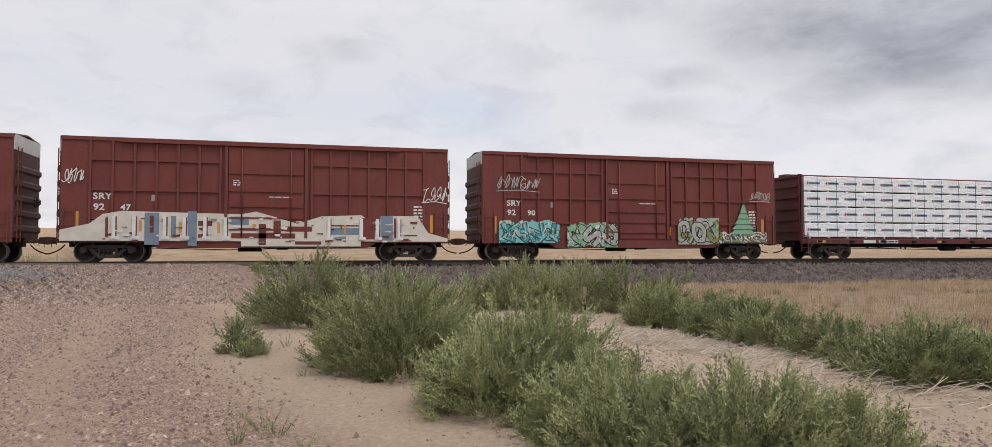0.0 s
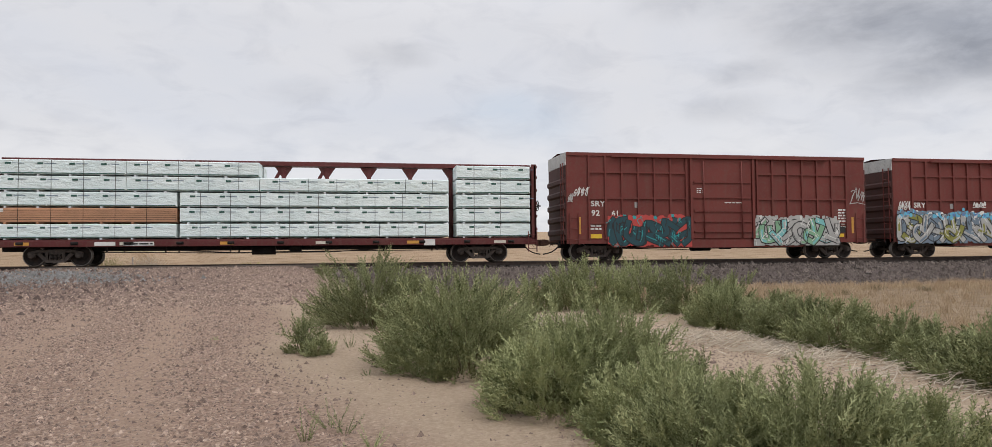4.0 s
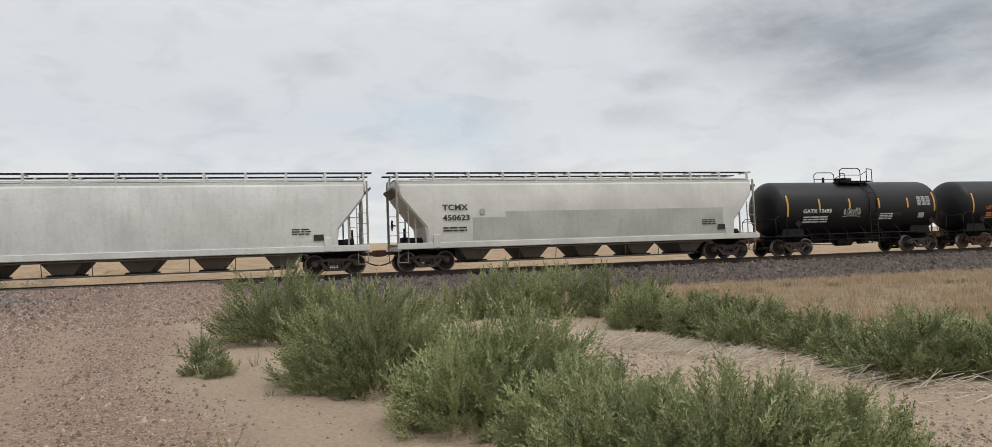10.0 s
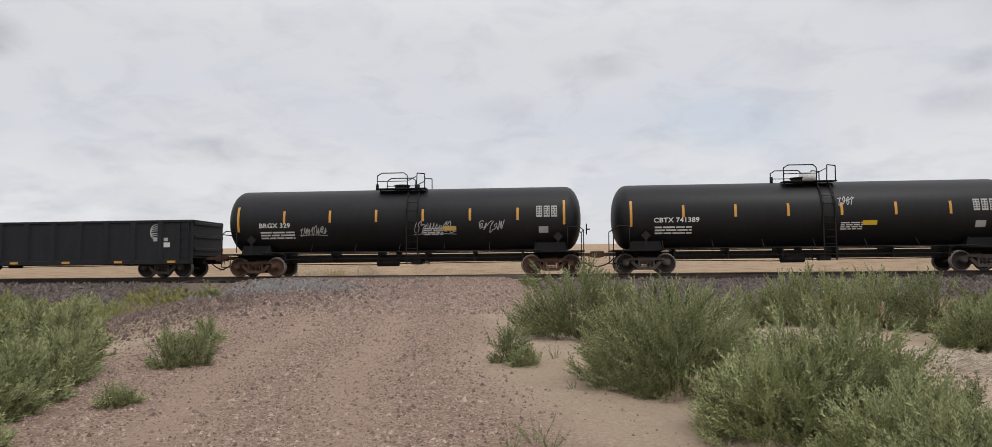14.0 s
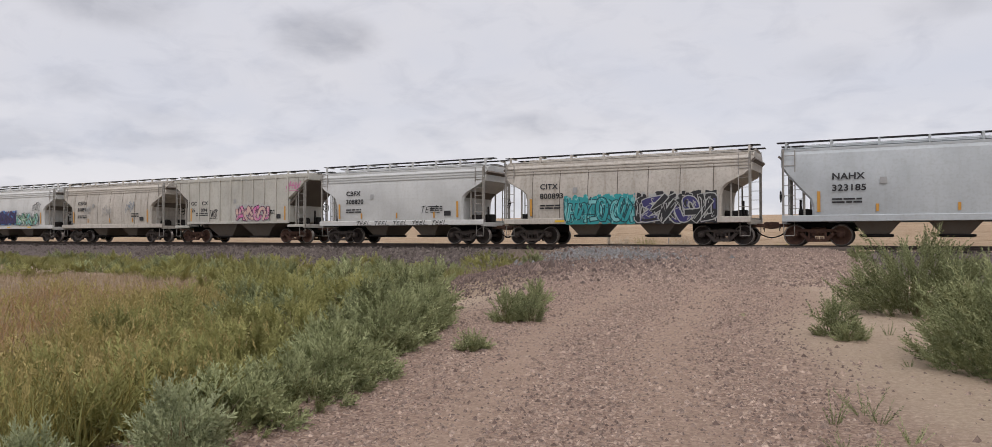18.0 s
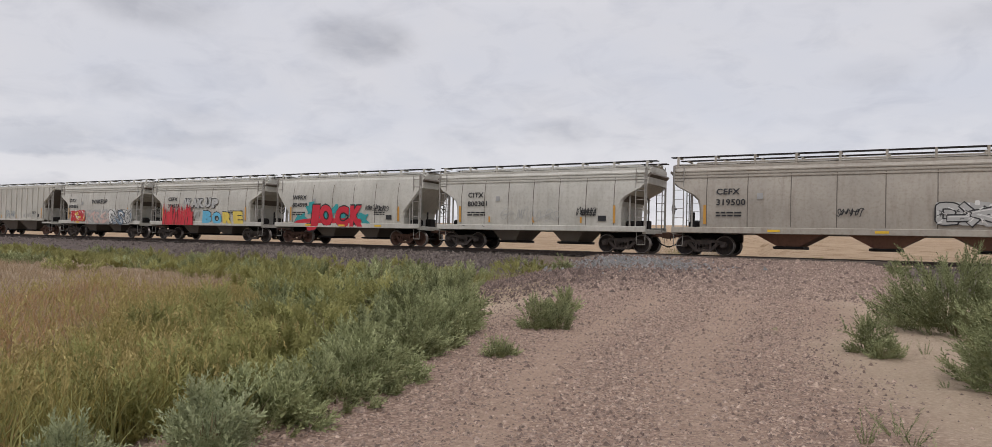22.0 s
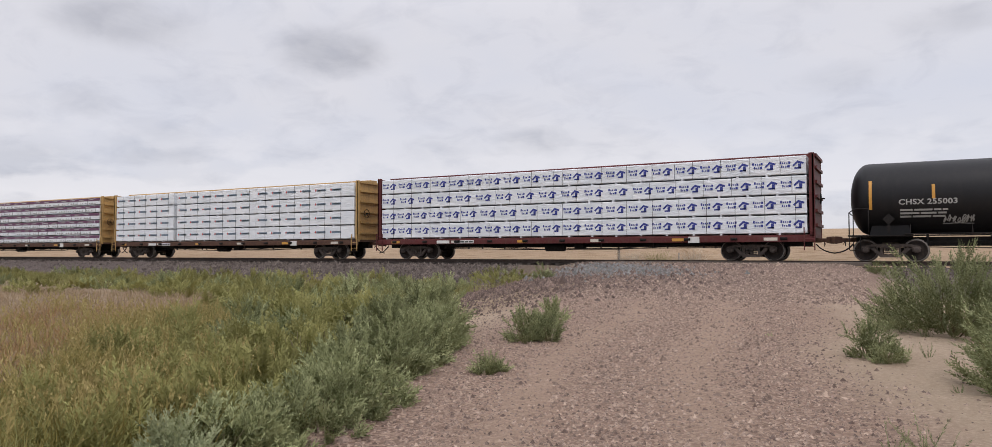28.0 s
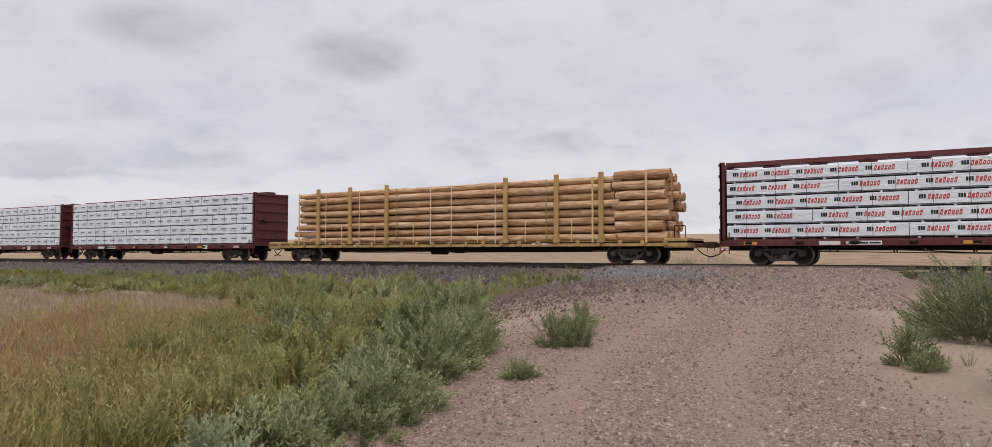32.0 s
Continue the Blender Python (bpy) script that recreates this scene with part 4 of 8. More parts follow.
def tag(root, x0, x1, z0, z1, color, surf, seed, w=0.032, loops=0, off=0.012):
    """A quick line tag: one slanting scribble of loops and hooks."""
    r, sh = random.Random(seed), Shape()
    n = loops or max(3, min(7, int((x1 - x0) / 0.6 / (z1 - z0)) + 2))
    cell, hgt = (x1 - x0) / n, z1 - z0
    ctrl = []
    for i in range(n):
        size, rise = r.uniform(0.75, 1.1), r.uniform(-0.08, 0.12)
        ctrl += [(x0 + (i - 0.05 + 0.95 * a * size) * cell + 0.2 * b * hgt + r.uniform(-0.08, 0.08) * cell, z0 + (b * 0.9 * size + rise + r.uniform(-0.08, 0.08)) * hgt) for a, b in r.choice(SQUIGGLES)]
    stroke(sh, 0, curve(ctrl), w, surf, off)
    if r.random() < 0.5:
        stroke(sh, 0, [(x0, z0 - 0.1 * hgt), (x0 + 0.5 * (x1 - x0), z0 - 0.02 * hgt), (x1, z0 - 0.12 * hgt)], w, surf, off)
    return tagged(part("tag", sh, INKS[color], root), kind="stuff")


def wheel_mesh():
    sh = Shape()
    sh.slot = 0
    sh.disc_y(0, 0, 0, [(0.002, 0.402), (0.0, 0.43), (0.012, 0.44), (0.11, 0.445), (0.115, 0.47), (0.14, 0.47), (0.14, 0.36)], 18)
    sh.slot = 1
    sh.disc_y(0, 0, 0, [(0.008, 0.355), (0.002, 0.37), (0.002, 0.402)], 18)
    sh.disc_y(0, 0, 0, [(-0.03, 0.001), (-0.03, 0.09), (0.0, 0.115), (0.05, 0.15), (0.055, 0.3), (0.008, 0.355)], 18)
    sh.disc_y(0, 0, 0, [(0.14, 0.36), (0.10, 0.3), (0.09, 0.15), (0.16, 0.11), (0.16, 0.001)], 18)
    return sh.mesh("wheel")


def side_frame_mesh():
    sh = Shape()
    y0, y1 = -0.07, 0.07
    sh.prism([(-1.06, 0.50), (-1.02, 0.60), (-0.6, 0.70), (0.6, 0.70), (1.02, 0.60), (1.06, 0.50), (0.72, 0.50), (0.55, 0.58), (-0.55, 0.58), (-0.72, 0.50)], y0, y1)
    for s in (-1, 1):
        sh.prism([(s * 0.76, 0.56), (s * 0.60, 0.60), (s * 0.26, 0.26), (s * 0.36, 0.16)][::s], y0, y1)
        sh.prism([(s * 0.36, 0.20), (s * 0.36, 0.60), (s * 0.27, 0.60), (s * 0.27, 0.20)][::s], y0 - 0.015, y1)
        sh.box(s * 0.89 - 0.14, s * 0.89 + 0.14, y0 - 0.02, y1, 0.37, 0.58, c=0.03)
        sh.disc_y(s * 0.89, y0 - 0.09, 0.44, [(0, 0.0), (0, 0.08), (0.02, 0.10), (0.09, 0.105)], 14)
    sh.prism([(-0.38, 0.16), (0.38, 0.16), (0.34, 0.27), (-0.34, 0.27)], y0 - 0.02, y1 + 0.02)
    for k in (-0.17, 0.0, 0.17):
        for i in range(4):
            sh.rod((k, -0.03, 0.275 + 0.062 * i), (k, -0.03, 0.315 + 0.062 * i), 0.072, n=10)
    sh.box(-0.3, 0.3, -0.05, 0.05, 0.52, 0.585)
    return sh.mesh("side_frame")


def bogie(root, x, metal):
    b = part("bogie", once("bolster", lambda: Shape().box(-0.2, 0.2, -1.0, 1.0, 0.42, 0.66, c=0.03).box(-0.3, 0.3, -0.3, 0.3, 0.6, 0.78, c=0.02).mesh("bogie")), metal, root, "two-axle freight bogie with dusty cast side frames", at=pose(x, 0, 0))
    wm, sf = once("wheel", wheel_mesh), once("frame", side_frame_mesh)
    ax = once("axle", lambda: Shape().rod((0, -1.08, 0), (0, 1.08, 0), 0.075, n=12).mesh("axle"))
    bb = once("brake", lambda: Shape().box(-0.05, 0.05, -0.85, 0.85, 0.36, 0.46).box(-0.02, 0.1, -0.85, -0.68, 0.28, 0.56, c=0.02).box(-0.02, 0.1, 0.68, 0.85, 0.28, 0.56, c=0.02).mesh("brake_beam"))
    for s in (-1, 1):
        part("side_frame", sf, metal, b, at=pose(0, s * 1.02, 0, 0, 0, 0 if s < 0 else 180))
        part("axle", ax, TRUCK, b, at=pose(s * 0.89, 0, 0.44))
        part("brake_beam", bb, UNDER, b, at=pose(s * 0.36, 0, 0, 0, 0, 0 if s > 0 else 180))
        for t in (-1, 1):
            part("wheel", wm, [TREAD, RUSTY if metal == RUSTY else WHEEL_PLATE], b, at=pose(s * 0.89, t * 0.835, 0.44, 0, 0, 0 if t < 0 else 180))
    return b


def coupler_mesh():
    sh = Shape()
    sh.box(0.28, 1.1, -0.09, 0.09, 0.80, 0.96, c=0.02)
    sh.prism([(0.02, 0.72), (0.30, 0.76), (0.34, 0.88), (0.30, 1.02), (0.02, 1.04)], -0.16, 0.04)
    sh.box(-0.06, 0.12, 0.02, 0.15, 0.74, 1.02, c=0.03)
    sh.path([(0.5, -0.5, 0.95), (0.35, -0.12, 0.70)], 0.015)
    return sh.mesh("coupler")


def hose_mesh():
    sh = Shape()
    sh.path([(0.75, -0.35, 0.72), (0.6, -0.36, 0.56), (0.42, -0.34, 0.44), (0.2, -0.3, 0.36), (0.0, -0.25, 0.33)], 0.028, 8)
    sh.path([(0.5, -1.25, 0.86), (0.45, -0.8, 0.82), (0.42, -0.2, 0.84)], 0.016)
    sh.path([(0.5, -1.25, 0.86), (0.5, -1.3, 0.62)], 0.016)
    return sh.mesh("air_hose")


def running_gear(root, L, inset, metal=None, stub=False):
    """Bogies, couplers, hoses and the centre sill, which every car has."""
    metal = metal or TRUCK
    bogie(root, inset, metal)
    bogie(root, L - inset, metal)
    for k, m in ((0, pose(0, 0, 0)), (1, pose(L, 0, 0, 0, 0, 180))):
        part("coupler", once("coupler", coupler_mesh), RUSTY, root, "rust-brown coupler", at=m)
        part("air_hose", once("hose", hose_mesh), UNDER, root, at=m)
    if stub:
        for a, b in ((0.85, inset + 1.5), (L - inset - 1.5, L - 0.85)):
            part("stub_sill", Shape().box(a, b, -0.2, 0.2, 0.62, 0.98, c=0.02), UNDER, root)
        return
    part("center_sill", Shape().box(0.85, L - 0.85, -0.2, 0.2, 0.62, 0.98), UNDER, root)
    bag = Shape()
    mid = L / 2
    bag.rod((mid - 1.2, -0.5, 0.62), (mid - 0.2, -0.5, 0.62), 0.2, n=14).box(mid + 0.4, mid + 0.9, -0.7, -0.3, 0.5, 0.82, c=0.03)
    bag.path([(inset + 1.3, -0.35, 0.58), (mid - 1.6, -0.4, 0.5), (mid, -0.45, 0.55), (L - inset - 1.3, -0.35, 0.58)], 0.02)
    part("brake_gear", bag, UNDER, root)


def ladder(root, x, y, z0, z1, w, material, along="x", rungs=None, name="ladder"):
    """Two stiles and rungs; along x on a side, along y on an end."""
    n = rungs or max(3, int((z1 - z0) / 0.38))

    def build():
        sh = Shape()
        e = (lambda a, b: (a, 0, b)) if along == "x" else (lambda a, b: (0, a, b))
        for s in (-w / 2, w / 2):
            sh.bar(e(s, 0), e(s, z1 - z0), 0.04, 0.04)
        for i in range(n):
            zz = (i + 0.5) * (z1 - z0) / n
            sh.rod(e(-w / 2, zz), e(w / 2, zz), 0.014, n=6)
        return sh.mesh(name)
    return part(name, once(("ladder", round(z1 - z0, 2), w, along, n), build), material, root, at=pose(x, y, z0))


def brake_wheel(root, x, y, z, material):
    def build():
        sh = Shape()
        pts = [(0, 0.24 * math.cos(a), 0.24 * math.sin(a)) for a in (2 * math.pi * i / 14 for i in range(15))]
        sh.path(pts, 0.018)
        for i in range(0, 14, 3):
            sh.path([(0, 0, 0), pts[i]], 0.014)
        sh.rod((-0.02, 0, 0), (0.16, 0, 0), 0.03)
        return sh.mesh("brake_wheel")
    return part("brake_wheel", once("brake_wheel", build), material, root, at=pose(x, y, z))


def start_car(k, name, label, category):
    L = (COUPLERS[k - 1] - COUPLERS[k]) if 0 < k < len(COUPLERS) else 24.4
    rear = COUPLERS[k] if k < len(COUPLERS) else COUPLERS[-1] - 24.4
    root = tagged(new(name), label, category, group="cars of the freight train")
    CARS.append((root, rear))
    return root, L


CARS = []


def boxcar(k, color, label, marks=(), number="", murals=(), tags=(), plain_end=None):
    root, L = start_car(k, "boxcar", label, "boxcar")
    x0, x1, hw, top = 0.83, L - 0.83, 1.50, 5.06
    surf = lambda z: hw
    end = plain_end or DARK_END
    body = Shape().box(x0, x1, -hw, hw, 0.98, top, c=0.03)
    part("body", body, color, root)
    for s in (-1, 1):
        sill = Shape().prism([(x0, 0.80), (x0 + 3.2, 0.80), (x0 + 3.6, 0.58), (x1 - 3.6, 0.58), (x1 - 3.2, 0.80), (x1, 0.80), (x1, 1.0), (x0, 1.0)], s * (hw - 0.08), s * (hw + 0.01))
        part("side_sill", sill, color, root)
        part("eave_rail", Shape().box(x0, x1, s * hw, s * (hw + 0.05), top - 0.12, top + 0.03), color, root)
        part("door_track", Shape().box(x0 + 2.2, x1 - 2.2, s * hw, s * (hw + 0.16), top - 0.17, top - 0.08), color, root)
        d0, d1 = L / 2 - 1.55, L / 2 + 1.55
        rib = once(("rib", color.name), lambda: Shape().box(-0.045, 0.045, -0.085, 0.0, 1.0, top - 0.12).mesh("side_post"))
        posts = [x0 + 1.08 + i * (d0 - x0 - 1.4) / 6 for i in range(7)] + [d1 + 0.32 + i * (x1 - d1 - 1.4) / 6 for i in range(7)]
        for px in posts:
            part("side_post", rib, color, root, at=pose(px, s * hw, 0, 0, 0, 0 if s < 0 else 180))
        for gz in (1.78, 2.95, 4.18):
            for a, b in ((posts[0], posts[6]), (posts[7], posts[13])):
                part("side_girt", Shape().prism([(a, gz - 0.05), (b, gz - 0.05), (b, gz + 0.035), (a, gz + 0.035)], s * hw, s * (hw + 0.075)), color, root)
        door = Shape().box(d0, d1, s * hw, s * (hw + 0.055), 1.02, top - 0.2, c=0.015)
        dr = part("door", door, color, root)
        for gz in (1.35, 1.85, 2.35, 3.0, 3.75):
            part("door_rib", Shape().box(d0 + 0.05, d1 - 0.05, s * (hw + 0.055), s * (hw + 0.11), gz - 0.04, gz + 0.03), color, dr)
        for px in (d0 + 0.55, d1 - 0.55):
            part("lock_rod", Shape().rod((px, s * (hw + 0.13), 1.05), (px, s * (hw + 0.13), top - 0.3), 0.03), color, dr)
        for a in (d0 - 0.14, d1 + 0.02):
            part("door_post", Shape().box(a, a + 0.12, s * hw, s * (hw + 0.12), 1.0, top - 0.1), color, root)
        for px in (x0 + 0.35, x1 - 0.35):
            ladder(root, px, s * (hw + 0.06), 0.75, 2.25, 0.42, color)
    roof = Shape()
    cuts = np.linspace(x0, x1, 15)
    for a, b in zip(cuts, cuts[1:]):
        roof.add([(a, -hw, top), (b, -hw, top), (b, 0, top + 0.14), (a, 0, top + 0.14), (a, hw, top), (b, hw, top)], [(0, 1, 2, 3), (3, 2, 5, 4)])
        roof.bar((b, -hw, top + 0.01), (b, 0, top + 0.15), 0.05, 0.06).bar((b, 0, top + 0.15), (b, hw, top + 0.01), 0.05, 0.06)
    part("roof", roof, color, root)
    for e, s in ((x0, -1), (x1, 1)):
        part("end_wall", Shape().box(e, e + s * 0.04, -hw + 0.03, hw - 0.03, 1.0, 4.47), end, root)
        part("end_top_panel", Shape().box(e, e + s * 0.05, -hw + 0.02, hw - 0.02, 4.48, top + 0.02), END_WHITE, root)
        for gz in (1.35, 1.95, 2.55, 3.15, 3.75):
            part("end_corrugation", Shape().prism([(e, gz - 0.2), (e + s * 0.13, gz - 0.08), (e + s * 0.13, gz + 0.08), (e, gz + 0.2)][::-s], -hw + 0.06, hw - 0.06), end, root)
        ladder(root, e + s * 0.12, -1.15, 0.8, 4.6, 0.4, color, "y")
    brake_wheel(root, x1 + 0.22, 0.5, 2.5, UNDER)
    running_gear(root, L, 2.5)
    face = lambda z: hw + 0.032
    for px in (x0 + 0.55, x1 - 0.8):
        label_plate(root, px, 1.25, 0.13, 0.8, surf, "amber")
    for i, px in enumerate((x0 + 4.6, x0 + 6.0, x1 - 6.1, x1 - 4.4)):
        label_plate(root, px, 1.2, 0.12, 0.42, surf, "amber", off=0.05)
    label_plate(root, x0 + 1.15, 1.05, 0.55, 0.2, surf, "yellow", "warning_label", off=0.035)
    label_plate(root, x1 - 1.75, 1.05, 0.5, 0.18, surf, "yellow", "warning_label", off=0.035)
    if number:
        col = marks[0] if marks else "white"
        lettering(root, "SRY", x0 + 1.18, 2.56, 0.36, surf, col)
        lettering(root, number[:2], x0 + 1.2, 2.12, 0.36, surf, col)
        lettering(root, number[2:], x0 + 2.2, 2.12, 0.33, surf, col)
        stencil(root, x0 + 1.15, 1.42, 0.6, 0.3, 2, surf, col, k)
    stencil(root, x1 - 1.55, 1.5, 0.5, 1.0, 7, surf, "white", k + 50)
    label_plate(root, x1 - 1.65, 1.28, 0.5, 0.3, surf, "black", "consolidated_stencil")
    stencil(root, L / 2 - 1.35, 3.2, 0.3, 0.28, 3, lambda z: hw + 0.06, "white", k + 70)
    stencil(root, L / 2 + 0.1, 2.72, 0.95, 0.07, 1, lambda z: hw + 0.06, "white", k + 80)
    label_plate(root, x0 + 3.35, 2.5, 0.24, 0.26, surf, "grey", "inspection_panel")
    for i, (a, b, c, d, colors, letters) in enumerate(murals):
        mural(root, a, b, c, d, colors, lambda z: hw + 0.083, 100 * k + i, letters, off=0.004 if not (L / 2 - 1.6 < (a + b) / 2 < L / 2 + 1.6) else 0.07)
    for i, (a, b, c, d, color_) in enumerate(tags):
        tag(root, a, b, c, d, color_, lambda z: hw + 0.083, 300 * k + i)
    return root, L, surf


def bundle(load, x0, x1, y0, y1, z0, z1, wrap, style, seed):
    """A strapped pack of lumber in its wrap, with print along it and dunnage under it."""
    r = random.Random(seed)
    n = max(2, int((x1 - x0) / 0.6))
    # a wrapped pack bulges a little between its straps
    rings, sh = [], Shape()
    for i in range(n + 1):
        x = x0 + 0.012 + (x1 - x0 - 0.024) * i / n
        g = 0.0 if i % 2 == 0 else 0.012
        j = lambda: r.uniform(-0.008, 0.008)
        c = 0.03
        rings.append([(x, y0 - g + j(), z0 + 0.085), (x, y0 + c, z0 + 0.06), (x, y1 - c, z0 + 0.06), (x, y1 + g, z0 + 0.085), (x, y1 + g + j(), z1 - c), (x, y1 - c, z1 + j()), (x, y0 + c, z1 + j()), (x, y0 - g + j(), z1 - c)])
    v = [p for q in rings for p in q]
    f = [tuple(range(8))[::-1], tuple(range(8 * n, 8 * n + 8))] + [(8 * i + k, 8 * i + (k + 1) % 8, 8 * i + 8 + (k + 1) % 8, 8 * i + 8 + k) for i in range(n) for k in range(8)]
    sh.add(v, f)
    pack = part("lumber_pack", sh, wrap, load)
    dn = Shape()
    for i in range(max(2, int((x1 - x0) / 1.2))):
        xx = x0 + 0.3 + i * 1.2
        if xx < x1 - 0.1:
            dn.box(xx, xx + 0.09, y0 + 0.005, y1 - 0.005, z0 - 0.01, z0 + 0.065)
    tagged(part("dunnage", dn, LUMBER if wrap == LUMBER else WRAP, pack), kind="stuff")
    s = -1 if y0 < 0 else 1
    if s > 0:
        return pack
    y, h = y0 - 0.018, z1 - z0 - 0.07
    pr = Shape()
    q = lambda slot, a, b, c, d: (setattr(pr, "slot", slot), pr.add([(a, y, c), (b, y, c), (b, y, d), (a, y, d)], [(0, 1, 2, 3)]))
    zb = z0 + 0.07
    if style == "bars":  # dark bar with a small leaf mark
        xx = x0 + 0.1
        while xx + 0.9 < x1:
            q(0, xx + 0.2, xx + 0.9, zb + h * 0.44, zb + h * 0.60)
            pr.slot = 1
            pr.add([(xx + 0.06, y, zb + h * 0.52), (xx + 0.12, y, zb + h * 0.42), (xx + 0.19, y, zb + h * 0.52), (xx + 0.12, y, zb + h * 0.64)], [(0, 1, 2, 3)])
            q(2, xx + 0.28, xx + 0.84, zb + h * 0.495, zb + h * 0.545)
            xx += 1.19
        mats = [INKS["slate"], INKS["brick"], INKS["silver"]]
    elif style == "roof":  # blue roof-shaped mark beside two grey word bars
        steps = max(1, round((x1 - x0) / 1.13))
        for i in range(steps):
            xx = x0 + 0.06 + i * (x1 - x0) / steps
            for a, b, c, d in ((0.0, 0.07, 0.57, 0.72), (0.1, 0.15, 0.57, 0.67), (0.18, 0.23, 0.57, 0.67), (0.27, 0.31, 0.57, 0.67), (0.34, 0.42, 0.57, 0.7), (0.06, 0.11, 0.36, 0.5), (0.14, 0.18, 0.36, 0.46), (0.22, 0.27, 0.36, 0.46), (0.3, 0.4, 0.36, 0.5)):
                q(0, xx + a, xx + b, zb + h * c, zb + h * d)
            pr.slot = 1
            pr.add([(xx + 0.50, y, zb + h * 0.48), (xx + 0.70, y, zb + h * 0.74), (xx + 0.95, y, zb + h * 0.62), (xx + 0.92, y, zb + h * 0.53), (xx + 0.70, y, zb + h * 0.60), (xx + 0.55, y, zb + h * 0.40)], [(0, 1, 4, 5), (1, 2, 3, 4)][::1])
            q(1, xx + 0.72, xx + 0.84, zb + h * 0.30, zb + h * 0.56)
            q(1, xx + 0.58, xx + 0.84, zb + h * 0.27, zb + h * 0.36)
        mats = [INKS["royal"], INKS["royal"]]
    elif style == "blocks":  # black block and red word bars, dark lower edge
        xx = x0 + 0.1 + r.uniform(0, 0.4)
        while xx + 1.0 < x1:
            for i in range(3):
                q(0, xx + 0.085 * i, xx + 0.07 + 0.085 * i, zb + h * 0.42, zb + h * 0.72)
            for i in range(6):
                xa, za, zc_ = xx + 0.29 + i * 0.125, zb + h * 0.36, zb + h * (0.74 if i in (0, 2, 5) else 0.68)
                pr.slot = 1
                pr.add([(xa, y, za), (xa + 0.085, y, za), (xa + 0.125, y, zc_), (xa + 0.04, y, zc_)], [(0, 1, 2, 3)])
                if i != 1:
                    pr.slot = 2
                    pr.add([(xa + 0.04, y - 0.003, za + 0.25 * h * 0.4), (xa + 0.062, y - 0.003, za + 0.25 * h * 0.4), (xa + 0.08, y - 0.003, za + 0.6 * h * 0.4), (xa + 0.058, y - 0.003, za + 0.6 * h * 0.4)], [(0, 1, 2, 3)])
            xx += 1.3
        q(0, x0 + 0.03, x1 - 0.03, zb + 0.0, zb + 0.03)
        mats = [INKS["black"], INKS["brick"], WRAP]
    elif style == "purple":  # a purple band with a hilly edge and white words
        q(0, x0 + 0.02, x1 - 0.02, zb + h * 0.56, zb + h * 0.98)
        xx = x0 + 0.15
        while xx + 0.9 < x1:
            pr.slot = 1
            pr.add([(xx, y - 0.003, zb + h * 0.7), (xx + 0.6, y - 0.003, zb + h * 0.7), (xx + 0.6, y - 0.003, zb + h * 0.82), (xx, y - 0.003, zb + h * 0.82)], [(0, 1, 2, 3)])
            pr.slot = 2
            for a in (0.0, 0.28, 0.62):
                pr.add([(xx + a, y, zb + h * 0.12), (xx + a + 0.3, y, zb + h * 0.12), (xx + a + 0.16, y, zb + h * (0.25 + 0.15 * r.random()))], [(0, 1, 2)])
            xx += 1.15
        mats = [INKS["purple"], INKS["silver"], INKS["grey"]]
    elif style == "small":  # short dark words and a dark lower edge
        xx = x0 + 0.3 + r.uniform(0, 0.3)
        while xx + 0.5 < x1:
            q(0, xx, xx + 0.22, zb + h * 0.66, zb + h * 0.8)
            q(1, xx + 0.26, xx + 0.7, zb + h * 0.71, zb + h * 0.76)
            xx += 1.2
        q(0, x0 + 0.05, x1 - 0.05, zb + 0.012, zb + 0.05)
        mats = [INKS["forest"], INKS["slate"]]
    elif style == "lines":
        xx = x0 + 0.15 + r.uniform(0, 0.3)
        while xx + 0.5 < x1:
            q(0, xx, xx + 0.55, zb + h * 0.48, zb + h * 0.62)
            q(1, xx + 0.02, xx + 0.5, zb + h * 0.32, zb + h * 0.37)
            xx += 1.0
        mats = [INKS["slate"], INKS["grey"]]
    else:  # bare boards: seams between the courses
        for i in range(1, int(h / 0.09)):
            q(0, x0 + 0.02, x1 - 0.02, zb + i * 0.09, zb + i * 0.09 + 0.012)
        q(1, x0 + 0.05, x0 + 0.3, zb + h * 0.7, zb + h * 0.95)
        mats = [UNDER, INKS["white"]]
    tagged(part("print", pr, mats, pack), kind="stuff")
    st = Shape()
    for i in range(1, int((x1 - x0) / 1.22) + 1):
        xx = x0 + i * 1.22 - 0.4
        if xx < x1 - 0.1:
            st.box(xx, xx + 0.014, y0 - 0.022, y0 - 0.014, z0 + 0.05, z1)
    if st.v:
        tagged(part("strap", st, UNDER, pack), kind="stuff")
    return pack


